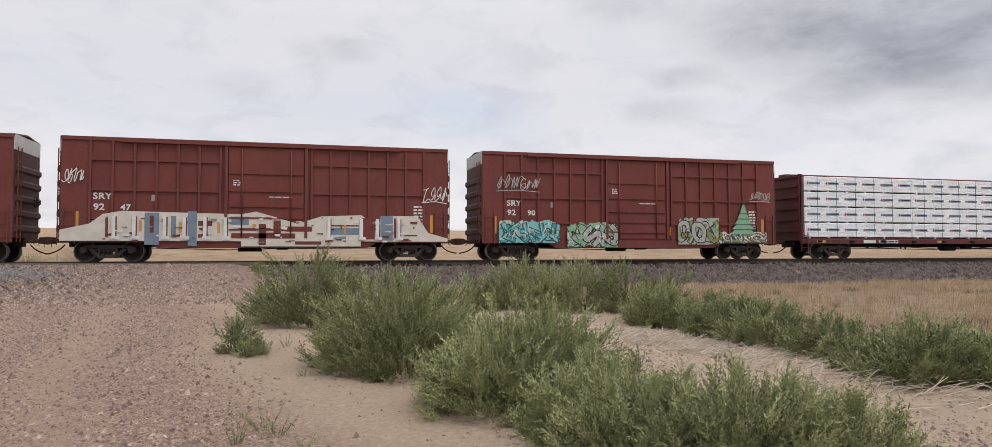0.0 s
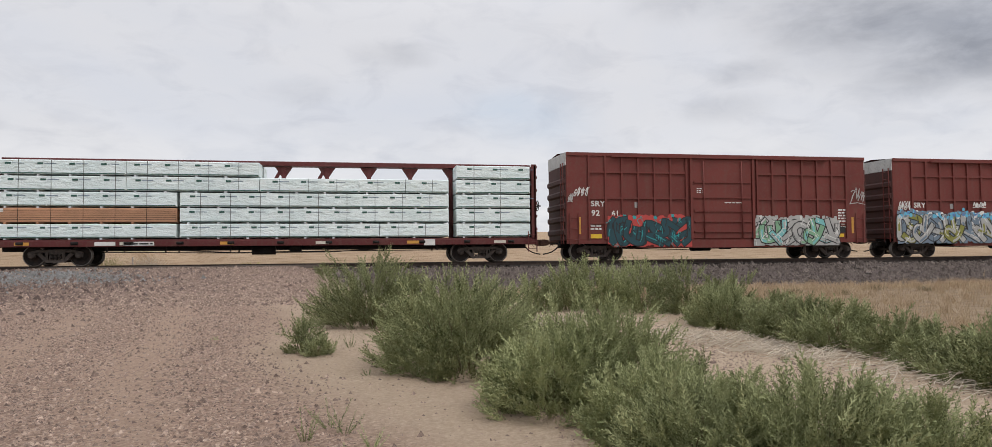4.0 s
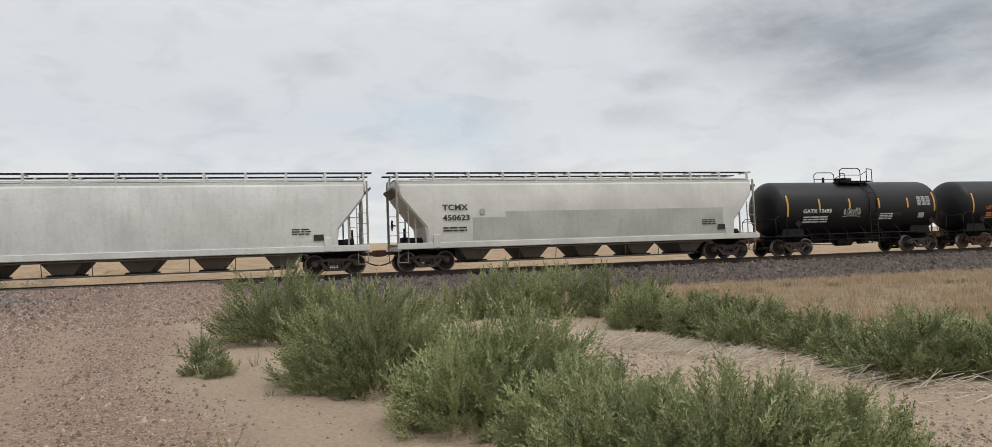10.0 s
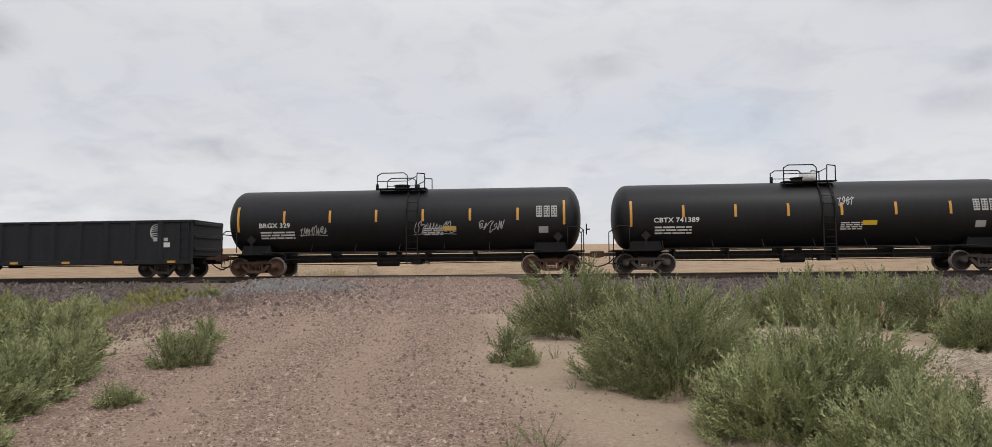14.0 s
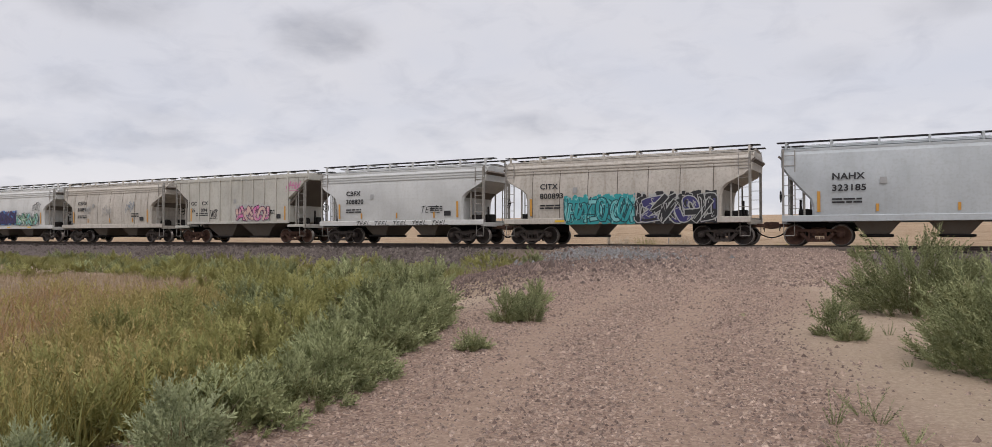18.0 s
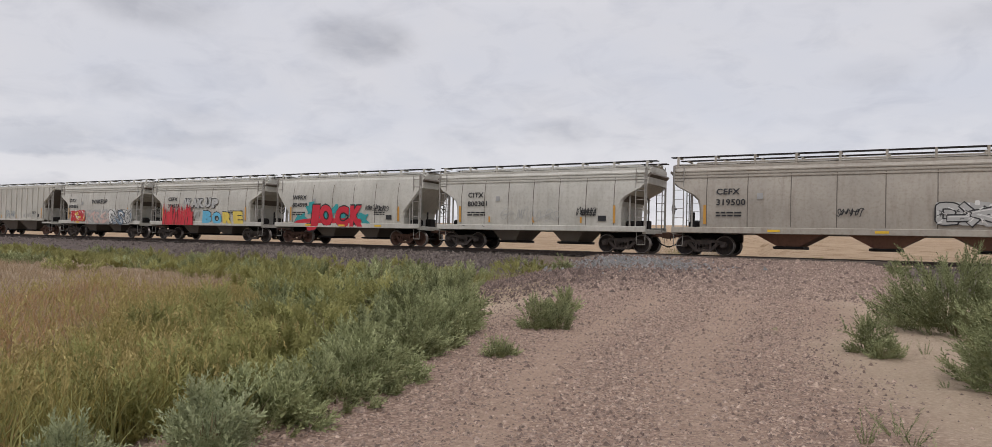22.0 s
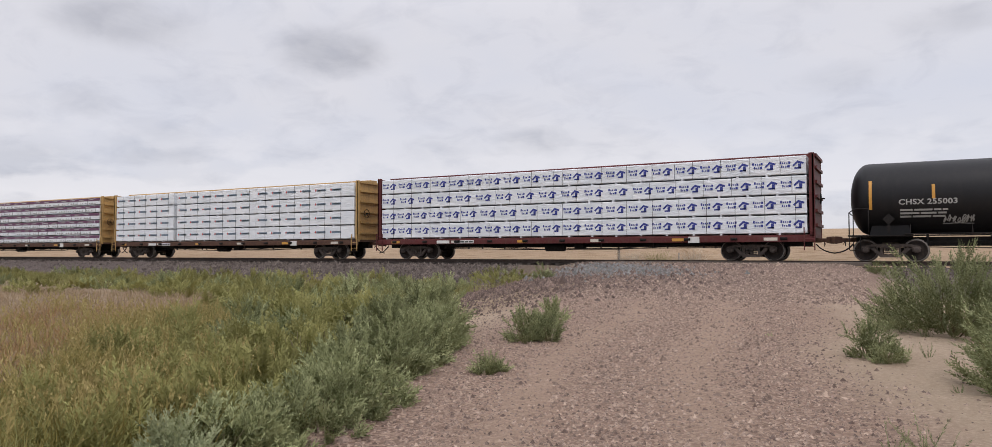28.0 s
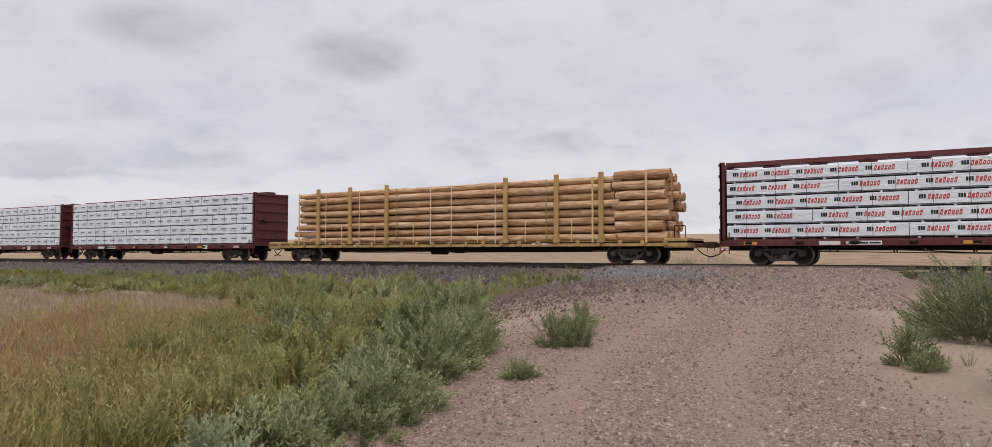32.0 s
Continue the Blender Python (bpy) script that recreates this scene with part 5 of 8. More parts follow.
def centerbeam(k, color, label, rows, splits, style, wrap, load_label, number="", gaps=(), tops=None, style_of=None):
    root, L = start_car(k, "centerbeam_flatcar", label, "flatcar")
    x0, x1, hw = 0.8, L - 0.62, 1.42
    deck = Shape().box(x0, x1, -hw, hw, 0.98, 1.10)
    base = RUSTY if color == OCHRE else color
    part("deck", deck, base, root)
    for s in (-1, 1):
        part("side_sill", Shape().box(x0, x1, s * (hw - 0.05), s * (hw + 0.02), 0.80, 1.04, c=0.01), base, root)
        winch = once("winch", lambda: Shape().box(-0.14, 0.14, -0.05, 0.03, -0.06, 0.06, c=0.02).rod((-0.1, -0.05, 0), (0.1, -0.05, 0), 0.035).mesh("winch"))
        for i in range(11):
            part("winch", winch, UNDER, root, at=pose(x0 + 1.2 + i * (x1 - x0 - 2.4) / 10, s * (hw + 0.03), 0.94, 0, 0, 0 if s < 0 else 180))
    for e, s in ((x0, 1), (x1, -1)):
        part("end_bulkhead", Shape().box(e, e + s * 0.09, -hw, hw, 1.1, 4.46, c=0.012), color, root)
        for yy in (-hw + 0.07, hw - 0.07):
            part("bulkhead_post", Shape().box(e - s * 0.02, e + s * 0.2, yy - 0.07, yy + 0.07, 0.98, 4.5, c=0.012), color, root)
        for zz in (1.5, 2.1, 2.7, 3.3, 3.9, 4.4):
            part("bulkhead_rib", Shape().box(e - s * 0.10, e, -hw + 0.15, hw - 0.15, zz - 0.06, zz + 0.06), color, root)
    part("top_chord", Shape().box(x0, x1, -0.3, 0.3, 4.40, 4.6, c=0.015), color, root)
    post = once(("cb_post",), lambda: Shape().box(-0.09, 0.09, -0.13, 0.13, 1.1, 4.37).mesh("center_post"))
    gus = once(("cb_gus",), lambda: Shape().prism([(-0.38, 4.37), (0.38, 4.37), (0.1, 3.95), (-0.1, 3.95)], -0.1, 0.1).mesh("gusset"))
    for i in range(1, 12):
        px = x0 + i * (x1 - x0) / 12
        part("center_post", post, color, root, at=pose(px, 0, 0))
        part("gusset", gus, color, root, at=pose(px, 0, 0))
    for i in range(12):
        a, b = x0 + i * (x1 - x0) / 12, x0 + (i + 1) * (x1 - x0) / 12
        if i in (0, 5, 6, 11):
            part("brace", Shape().bar((a + 0.1, 0, 1.15), (b - 0.1, 0, 4.3), 0.14, 0.14), color, root)
    rod_ = Shape()
    for s in (-1, 1):
        rod_.path([(4.6, s * 1.2, 0.8), (L / 2 - 2, s * 1.2, 0.52), (L / 2 + 2, s * 1.2, 0.52), (L - 4.6, s * 1.2, 0.8)], 0.018)
        for px in (5.2, 7.5, L / 2 - 2, L / 2 + 2, L - 7.5, L - 5.2):
            rod_.box(px - 0.03, px + 0.03, s * 1.2 - 0.03, s * 1.2 + 0.03, 0.55, 0.85)
    part("brake_rigging", rod_, UNDER, root)
    brake_wheel(root, x1 + 0.2, -0.9, 2.6, UNDER)
    for px in (x0 + 0.2, x1 - 0.2):
        ladder(root, px, -hw - 0.1, 0.45, 1.4, 0.4, color)
    running_gear(root, L, 3.2)
    surf = lambda z: hw + 0.02
    label_plate(root, x0 + 4.0, 0.84, 0.8, 0.16, surf, "white", "number_panel")
    label_plate(root, x0 + 5.1, 0.84, 1.2, 0.16, surf, "white", "number_panel")
    stencil(root, x0 + 5.15, 0.86, 1.1, 0.12, 1, surf, "black", k, off=0.02)
    for i in range(6):
        label_plate(root, x0 + 1.0 + i * (x1 - x0 - 3) / 5, 0.86, 0.55, 0.13, surf, "cream" if i % 2 else "amber", "reflector")
    label_plate(root, x1 - 5.2, 0.78, 0.5, 0.28, surf, "white", "consolidated_stencil")
    # the load, strapped to both sides of the beam
    load = tagged(new("lumber_load"), load_label, "lumber", group="loads of the flatcars")
    CARS.append((load, CARS[-1][1]))
    lx0, lx1 = x0 + 0.28, x1 - 0.28
    zt = 4.40 if tops is None else tops
    h = (zt - 1.1) / rows
    for side in (-1, 1):
        ya, yb = (-1.41, -0.22) if side < 0 else (0.22, 1.41)
        for row in range(rows):
            cuts = splits[row % len(splits)]
            for i, (a, b) in enumerate(zip(cuts, cuts[1:])):
                if (row, i) in gaps:
                    continue
                w, st = (style_of or {}).get((row, i), (wrap, style))
                bundle(load, lx0 + (lx1 - lx0) * a, lx0 + (lx1 - lx0) * b, ya, yb, 1.1 + row * h, 1.1 + (row + 1) * h - 0.01, w, st, 1000 * k + 50 * row + i)
    return root, L


def tank_profile(r, length, n=9):
    out = [(0.0, 0.001)]
    for i in range(1, n + 1):
        a = math.pi / 2 * i / n
        out.append((0.70 * (1 - math.cos(a)), r * math.sin(a) ** 0.88))
    return out + [(length - d, q) for d, q in reversed(out)]


def tankcar(k, color, label, mark="", number="", ink_color="white", logo=None, murals=(), tags=(), hatch="black", ladders=True, radius=1.47, zc=2.55, platform_at=None):
    root, L = start_car(k, "tank_car", label, "tank car")
    x0, x1 = 0.66, L - 0.72
    surf = lambda z: math.sqrt(max(0.02, radius * radius - (z - zc) ** 2))
    mid = platform_at or L / 2
    tank = Shape().lathe((x0, 0, zc), tank_profile(radius, x1 - x0), 56)
    part("tank", tank, color, root)
    for px in (2.1, L - 2.1):
        sh = Shape().prism([(px - 0.75, 0.98), (px + 0.75, 0.98), (px + 0.6, 1.6), (px - 0.6, 1.6)], -0.95, 0.95)
        part("saddle", sh, color, root)
    for e, s in ((0.6, 1), (L - 0.6, -1)):
        sh = Shape().box(e, e + s * 2.3, -1.45, 1.45, 1.0, 1.05)
        part("end_platform", sh, UNDER, root)
        for yy in (-1.42, 1.42):
            rail, step = Shape(), Shape()
            rail.path([(e + s * 0.05, yy, 1.0), (e + s * 0.05, yy, 1.95), (e + s * 0.25, yy, 2.1), (e + s * 0.75, yy, 2.1), (e + s * 0.75, yy, 1.1)], 0.022)
            part("end_railing", rail, UNDER, root)
            step.path([(e + s * 0.05, yy, 1.0), (e + s * 0.05, yy, 0.45), (e + s * 0.45, yy, 0.45), (e + s * 0.45, yy, 1.0)], 0.02)
            part("corner_step", step, UNDER, root)
        part("cross_rail", Shape().path([(e + s * 0.05, -1.42, 1.95), (e + s * 0.05, 1.42, 1.95)], 0.022), UNDER, root)
    for s in (-1, 1):
        pipe = Shape().path([(2.6, s * 1.47, 1.08), (L - 2.6, s * 1.47, 1.08)], 0.028)
        for i in range(7):
            px = 2.8 + i * (L - 5.6) / 6
            pipe.path([(px, s * 1.47, 1.08), (px, s * 1.1, 1.45)], 0.02)
        part("side_handrail", pipe, UNDER, root)
        lad = Shape()
        for px in (mid + 0.35, mid + 0.85):
            pts = [(px, s * 1.5, 0.5), (px, s * 1.5, zc)] + [(px, s * (radius + 0.1) * math.cos(a), zc + (radius + 0.1) * math.sin(a)) for a in (0.3, 0.6, 0.9, 1.2)]
            for p, q in zip(pts, pts[1:]):
                lad.bar(p, q, 0.05, 0.03)
        for i in range(7):
            lad.rod((mid + 0.35, s * 1.5, 0.6 + 0.3 * i), (mid + 0.85, s * 1.5, 0.6 + 0.3 * i), 0.014)
        for a in (0.25, 0.5, 0.75, 1.0):
            p = (s * (radius + 0.1) * math.cos(a), zc + (radius + 0.1) * math.sin(a))
            lad.rod((mid + 0.35, *p), (mid + 0.85, *p), 0.014)
        part("ladder", lad, UNDER, root)
    ztop = zc + radius
    plat = Shape()
    for yy in (-0.75, 0.75):
        plat.box(mid - 1.1, mid + 1.15, yy - 0.3, yy + 0.3, ztop - 0.06, ztop - 0.02)
        plat.bar((mid - 1.0, yy, ztop - 0.05), (mid - 1.0, yy * 1.1, ztop - 0.35), 0.05, 0.05)
    part("platform", plat, UNDER, root)
    manway = Shape()
    manway.rod((mid - 0.15, 0, ztop - 0.05), (mid - 0.15, 0, ztop + 0.16), 0.34, n=20).rod((mid - 0.15, 0, ztop + 0.16), (mid - 0.15, 0, ztop + 0.22), 0.38, n=20)
    part("manway", manway, UNDER, root)
    part("valve", Shape().rod((mid + 0.55, 0.1, ztop - 0.05), (mid + 0.55, 0.1, ztop + 0.25), 0.12, n=12), UNDER, root)
    part("vent", Shape().rod((mid - 1.35, 0, ztop - 0.05), (mid - 1.35, 0, ztop + 0.28), 0.07, n=10), UNDER, root)
    if hatch == "white":
        part("valve_housing", Shape().rod((mid + 0.2, -0.15, ztop - 0.02), (mid + 0.2, -0.15, ztop + 0.42), 0.36, n=20), PALE, root, "white valve housing")
    for yy in (-1.0, 1.0):
        rl = Shape()
        rl.path([(mid - 1.1, yy, ztop - 0.1), (mid - 1.1, yy, ztop + 0.55), (mid - 0.9, yy, ztop + 0.68), (mid + 0.15, yy, ztop + 0.68), (mid + 0.3, yy, ztop + 0.55), (mid + 0.3, yy, ztop - 0.05)], 0.024)
        rl.path([(mid + 0.3, yy, ztop + 0.3), (mid + 0.7, yy, ztop + 0.5)], 0.02).path([(mid + 1.1, yy, ztop - 0.1), (mid + 1.1, yy, ztop + 0.62), (mid + 0.75, yy, ztop + 0.66), (mid + 0.72, yy, ztop - 0.1)], 0.024)
        rl.path([(mid - 1.1, yy, ztop + 0.3), (mid + 0.3, yy, ztop + 0.3)], 0.018)
        part("platform_railing", rl, UNDER, root)
    under = Shape().rod((mid - 0.3, 0, zc - radius - 0.3), (mid - 0.3, 0, zc - radius + 0.1), 0.15, n=12)
    under.path([(2.8, -0.75, 0.78), (L - 2.8, -0.75, 0.78)], 0.03).path([(3.0, 0.75, 0.70), (L - 3.0, 0.75, 0.70)], 0.03)
    for i in range(6):
        px = 3.4 + i * (L - 6.8) / 5
        under.box(px - 0.03, px + 0.03, -0.78, 0.78, 0.62, 1.1)
    part("underframe", under, UNDER, root)
    brake_wheel(root, L - 0.5, -0.9, 2.0, UNDER)
    running_gear(root, L, 2.1, RUSTY if k % 2 else TRUCK)
    n_ref = max(4, int((x1 - x0) / 2.3))
    label_plate(root, x0 + 0.72, zc - 0.5, 0.11, 1.15, surf, "amber")
    label_plate(root, x1 - 0.83, zc - 0.35, 0.11, 1.1, surf, "amber")
    for i in range(1, n_ref):
        label_plate(root, x0 + 0.75 + i * (x1 - x0 - 1.5) / n_ref, zc - 0.12, 0.11, 0.55, surf, "amber")
    if mark:
        lettering(root, mark + " " + number, x0 + 1.75, zc - 0.32, 0.285, surf, ink_color)
        stencil(root, x0 + 1.8, zc - 0.85, 1.6, 0.38, 3, surf, ink_color, k)
    stencil(root, mid + 1.1, zc - 0.75, 0.9, 0.35, 4, surf, "white", k + 5)
    label_plate(root, mid + 2.0, zc - 0.55, 0.6, 0.2, surf, "yellow" if k not in (12,) else "black", "warning_label")
    label_plate(root, x1 - 1.9, zc - 0.7, 0.42, 0.28, surf, "silver", "consolidated_stencil")
    for i in range(3):
        label_plate(root, x1 - 2.0 + 0.33 * i, zc + 0.0, 0.26, 0.5, surf, "silver", "consolidated_stencil")
        stencil(root, x1 - 1.97 + 0.33 * i, zc + 0.06, 0.2, 0.4, 4, surf, "black", k + i, off=0.018)
    for px in (x0 + 1.4, x1 - 1.05):
        dia = Shape()
        dia.prism([(px, 1.45), (px + 0.22, 1.67), (px, 1.89), (px - 0.22, 1.67)], -1.46, -1.44)
        dia.box(px - 0.05, px + 0.05, -1.45, -1.42, 1.08, 1.45)
        part("placard_holder", dia, UNDER, root)
    for i, (a, b, c, d, colors, letters) in enumerate(murals):
        mural(root, a, b, c, d, colors, surf, 100 * k + i, letters, off=0.02, cloud=False)
    for i, (a, b, c, d, color_) in enumerate(tags):
        tag(root, a, b, c, d, color_, surf, 300 * k + i, off=0.02)
    if logo:
        lx, lz = logo
        sh = Shape()
        for i, (w, hgt) in enumerate(((0.42, 0.5), (0.42, 0.5), (0.34, 0.5))):
            xx = lx + i * 0.52
            if i == 1:
                stroke(sh, 0, [(xx, lz), (xx, lz + hgt)], 0.09, surf, 0.02)
                stroke(sh, 0, [(xx + 0.36, lz), (xx + 0.36, lz + hgt)], 0.09, surf, 0.02)
                stroke(sh, 0, [(xx, lz + hgt / 2), (xx + 0.36, lz + hgt / 2)], 0.07, surf, 0.02)
            else:
                stroke(sh, 0, [(xx + 0.36, lz + hgt - 0.05), (xx + 0.1, lz + hgt), (xx, lz + hgt * 0.65), (xx + 0.04, lz + 0.1), (xx + 0.3, lz + 0.02)], 0.08, surf, 0.02)
        stroke(sh, 0, [(lx - 0.2, lz + 0.2), (lx - 0.1, lz - 0.15), (lx + 0.5, lz - 0.3), (lx + 1.2, lz - 0.2), (lx + 1.7, lz + 0.15), (lx + 1.9, lz + 0.5)], 0.06, surf, 0.02)
        part("logo", sh, INKS["white"], root, "large white company emblem")
    return root, L


HOPPER_SHAPES = {
    # height: inset of the end, from the top down
    "long": [(4.14, 0.70), (4.0, 0.70), (3.5, 0.74), (3.3, 0.84), (2.7, 1.32), (2.0, 1.90), (1.6, 1.96), (1.22, 1.96)],
    "round": [(4.14, 0.55), (4.0, 0.55), (3.3, 0.60), (3.1, 0.82), (2.9, 1.2), (2.7, 1.58), (2.5, 1.78), (2.2, 1.86), (1.8, 1.88), (1.5, 1.88), (1.22, 1.88)],
    "slant": [(4.14, 0.55), (4.0, 0.55), (3.3, 0.58), (2.9, 0.88), (2.4, 1.3), (1.95, 1.7), (1.6, 1.8), (1.22, 1.8)],
    "full": [(4.16, 0.75), (3.9, 0.72), (3.4, 0.80), (2.6, 0.92), (1.8, 0.98), (1.24, 1.0)],
    "boxy": [(4.16, 0.55), (3.6, 0.55), (2.45, 0.58), (1.9, 1.0), (1.35, 1.55), (1.24, 1.6)],
    "rib": [(4.16, 0.40), (3.82, 0.40), (3.4, 0.95), (3.0, 1.48), (2.66, 1.95), (2.0, 1.95), (1.3, 1.95)],
}


def hopper(k, style, color, label, mark="", number="", murals=(), tags=(), bays=2, ribs=0, ink_color="black", sill=None, amber=True, big="", mark_at=None, metal=None, ends=None, chute=None):
    root, L = start_car(k, "covered_hopper", label, "hopper car")
    levels = HOPPER_SHAPES[style]
    if style in ("rib", "boxy"):
        surf = lambda z: 1.50
    else:
        surf = lambda z: 1.60 - (0.23 if z > 2.3 else 0.07) * ((z - 2.3) / 1.65) ** 2 - 1.2 * max(0.0, z - 3.95)
    fine, body = [], Shape()
    for (za, ia), (zb, ib) in zip(levels, levels[1:]):
        steps = 4 if za - zb > 0.3 else 1
        fine += [(za + (zb - za) * i / steps, ia + (ib - ia) * i / steps) for i in range(steps)]
    fine.append(levels[-1])
    v = []
    for z, inset in fine:
        w, a, b, c = surf(z) - (0.0 if style in ("rib", "boxy") else 0.028), inset, L - inset, 0.10
        v += [(a + c, -w, z), (L / 2, -w, z), (b - c, -w, z), (b, -w + c, z), (b, w - c, z), (b - c, w, z), (L / 2, w, z), (a + c, w, z), (a, w - c, z), (a, -w + c, z)]
    f = [tuple(range(10)), tuple(range(10 * len(fine) - 10, 10 * len(fine)))[::-1]]
    f += [(10 * i + 10 + j, 10 * i + 10 + (j + 1) % 10, 10 * i + (j + 1) % 10, 10 * i + j) for i in range(len(fine) - 1) for j in range(10)]
    body.add(v, f)
    part("body", body, color, root)
    lift = 0.1 if style == "long" or sill is not None else 0.0
    roof = Shape()
    arc = [(-1.15 + 2.3 * i / 8, 4.12 + 0.14 * (1 - ((i - 4) / 4) ** 2)) for i in range(9)]
    a, b = levels[0][1] + 0.02, L - levels[0][1] - 0.02
    roof.add([(x, y, z) for x in (a, b) for y, z in arc], [(i, 9 + i, 10 + i, i + 1) for i in range(8)] + [tuple(range(9))[::-1], tuple(range(9, 18))], True)
    part("roof", roof, color, root)
    part("eave_rail", Shape().box(a, b, -surf(4.02) - 0.03, -surf(4.02) + 0.05, 3.97, 4.06).box(a, b, surf(4.02) - 0.05, surf(4.02) + 0.03, 3.97, 4.06), color, root)
    hatch = Shape().box(a + 0.8, b - 0.8, -0.28, 0.28, 4.22, 4.33, c=0.03)
    part("trough_hatch", hatch, color, root)
    for s in (-1, 1):
        part("running_board", Shape().box(0.35, L - 0.35, s * 0.55, s * 0.95, 4.40 + lift, 4.435 + lift), UNDER, root)
    brk = once(("walk_bracket", color.name, lift), lambda: Shape().box(-0.04, 0.04, -1.12, -0.45, 4.34 + lift, 4.40 + lift).box(-0.045, 0.045, -1.14, -1.06, 4.05, 4.40 + lift).mesh("walk_bracket"))
    n_b = max(6, int(L / 1.75))
    for i in range(n_b + 1):
        px = 0.75 + i * (L - 1.5) / n_b
        part("walk_bracket", brk, color, root, at=pose(px, 0, 0))
        part("walk_bracket", brk, color, root, at=pose(px, 0, 0, 0, 0, 180))
    sc = sill or color
    for s in (-1, 1):
        if style == "rib":
            part("side_sill", Shape().box(1.9, L - 1.9, s * 1.44, s * 1.57, 1.2, 1.34, c=0.015), sc, root)
            part("end_sill_side", Shape().box(0.62, 2.0, s * 1.4, s * 1.53, 0.98, 1.12, c=0.01).box(L - 2.0, L - 0.62, s * 1.4, s * 1.53, 0.98, 1.12, c=0.01), sc, root)
        else:
            part("side_sill", Shape().box(0.62, L - 0.62, s * 1.46, s * 1.60, 1.0, 1.27, c=0.02), sc, root)
            for px in (2.4, L - 2.4):
                if style == "long":
                    part("bolster_web", Shape().box(px - 0.16, px + 0.16, s * 1.30, s * 1.62, 1.02, 1.62, c=0.02), sc, root)
        post_n = ribs if style == "rib" else 0
        for i in range(post_n):
            px = 1.98 + i * (L - 3.96) / (post_n - 1)
            rib = once(("hop_rib", color.name), lambda: Shape().box(-0.045, 0.045, -0.07, 0.0, 1.3, 4.0, c=0.012).mesh("side_post"))
            part("side_post", rib, color, root, at=pose(px, s * 1.50, 0, 0, 0, 0 if s < 0 else 180))
        if style == "boxy":
            for i in range(6):
                px = 2.6 + i * (L - 5.2) / 5
                part("panel_seam", Shape().box(px - 0.012, px + 0.012, s * 1.495, s * 1.506, 1.4, 3.75), UNDER, root)
            part("eave_seam", Shape().box(0.4, L - 0.4, s * 1.495, s * 1.53, 3.72, 3.80), PATCH, root)
        if style != "rib" and ribs:
            for i in range(ribs):
                px = 2.2 + i * (L - 4.4) / (ribs - 1)
                sh = Shape()
                zs = [1.3 + 2.3 * j / 8 for j in range(9)]
                sh.add([(px + d, s * (surf(z) - 0.02), z) for z in zs for d in (-0.018, 0.018)], [(2 * j, 2 * j + 1, 2 * j + 3, 2 * j + 2) for j in range(8)])
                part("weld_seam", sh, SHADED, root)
        if style in ("round",):
            for zz in (3.52, 3.66, 3.8):
                part("side_bead", Shape().box(0.62, L - 0.62, s * (surf(zz) - 0.05), s * (surf(zz) + 0.015), zz - 0.026, zz + 0.026), color, root)
    # the shade inside the open ends is painted into the slope sheets' dark colour
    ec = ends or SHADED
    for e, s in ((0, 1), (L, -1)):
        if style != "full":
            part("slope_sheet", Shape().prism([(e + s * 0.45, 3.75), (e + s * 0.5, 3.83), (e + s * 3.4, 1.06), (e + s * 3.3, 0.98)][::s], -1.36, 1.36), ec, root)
        part("end_sill", Shape().box(e + s * 0.62, e + s * 0.8, -1.48, 1.48, 0.92, 1.14, c=0.015), sc, root)
        part("end_deck", Shape().box(e + s * 0.8, e + s * 2.2, -1.44, 1.44, 0.98, 1.04), UNDER, root)
        for yy in (-1.42, 1.42):
            part("corner_post", Shape().box(e + s * 0.62, e + s * 0.70, yy - 0.04, yy + 0.04, 1.1, 4.08), END_GREY, root)
            part("end_post", Shape().box(e + s * 1.45, e + s * 1.52, yy * 0.93 - 0.03, yy * 0.93 + 0.03, 1.0, 3.0 if style != "long" else 2.5), END_GREY, root)
            part("sill_step", Shape().path([(e + s * 0.68, yy, 1.0), (e + s * 0.68, yy, 0.42), (e + s * 1.1, yy, 0.42), (e + s * 1.1, yy, 1.0)], 0.02), END_GREY, root)
        ladder(root, e + s * 0.92, -1.50, 1.05, 4.0 if style != "long" else 2.9, 0.44, END_GREY)
        ladder(root, e + s * 0.92, 1.50, 1.05, 4.0 if style != "long" else 2.9, 0.44, END_GREY)
        ladder(root, e + s * 0.62, 1.0, 1.05, 4.3, 0.42, END_GREY, "y")
        cyl = Shape().rod((e + s * 1.2, -0.6, 1.35), (e + s * 1.9, -0.6, 1.35), 0.2, n=14).box(e + s * 1.1, e + s * 1.5, 0.2, 0.7, 1.04, 1.6, c=0.03).rod((e + s * 1.2, 0.0, 2.0), (e + s * 1.2, 0.0, 1.0), 0.05)
        part("brake_cylinder", cyl, UNDER, root)
    brake_wheel(root, 0.5, -0.9, 2.1, UNDER)
    # discharge bays under the body
    for i in range(bays):
        if bays >= 4:
            cx, ht, hb, z0 = L * (0.5 + (i - (bays - 1) / 2) * 0.142), 1.05, 0.36, 0.42
        elif style in ("rib", "boxy"):
            cx, ht, hb, z0 = L * (0.5 + (i - (bays - 1) / 2) * (0.25 if bays == 2 else 0.27)), 1.55 if bays == 2 else 1.7, 0.62, 0.42
        else:
            cx, ht, hb, z0 = L * (0.5 + (i - (bays - 1) / 2) * (0.27 if bays == 2 else 0.2)), 1.08, 0.42, 0.46
        if chute:
            ht = 0.1 * L - 0.02
        zt = 1.28
        bay = Shape()
        tops = [(cx - ht, -1.3, zt), (cx + ht, -1.3, zt), (cx + ht, 1.3, zt), (cx - ht, 1.3, zt)]
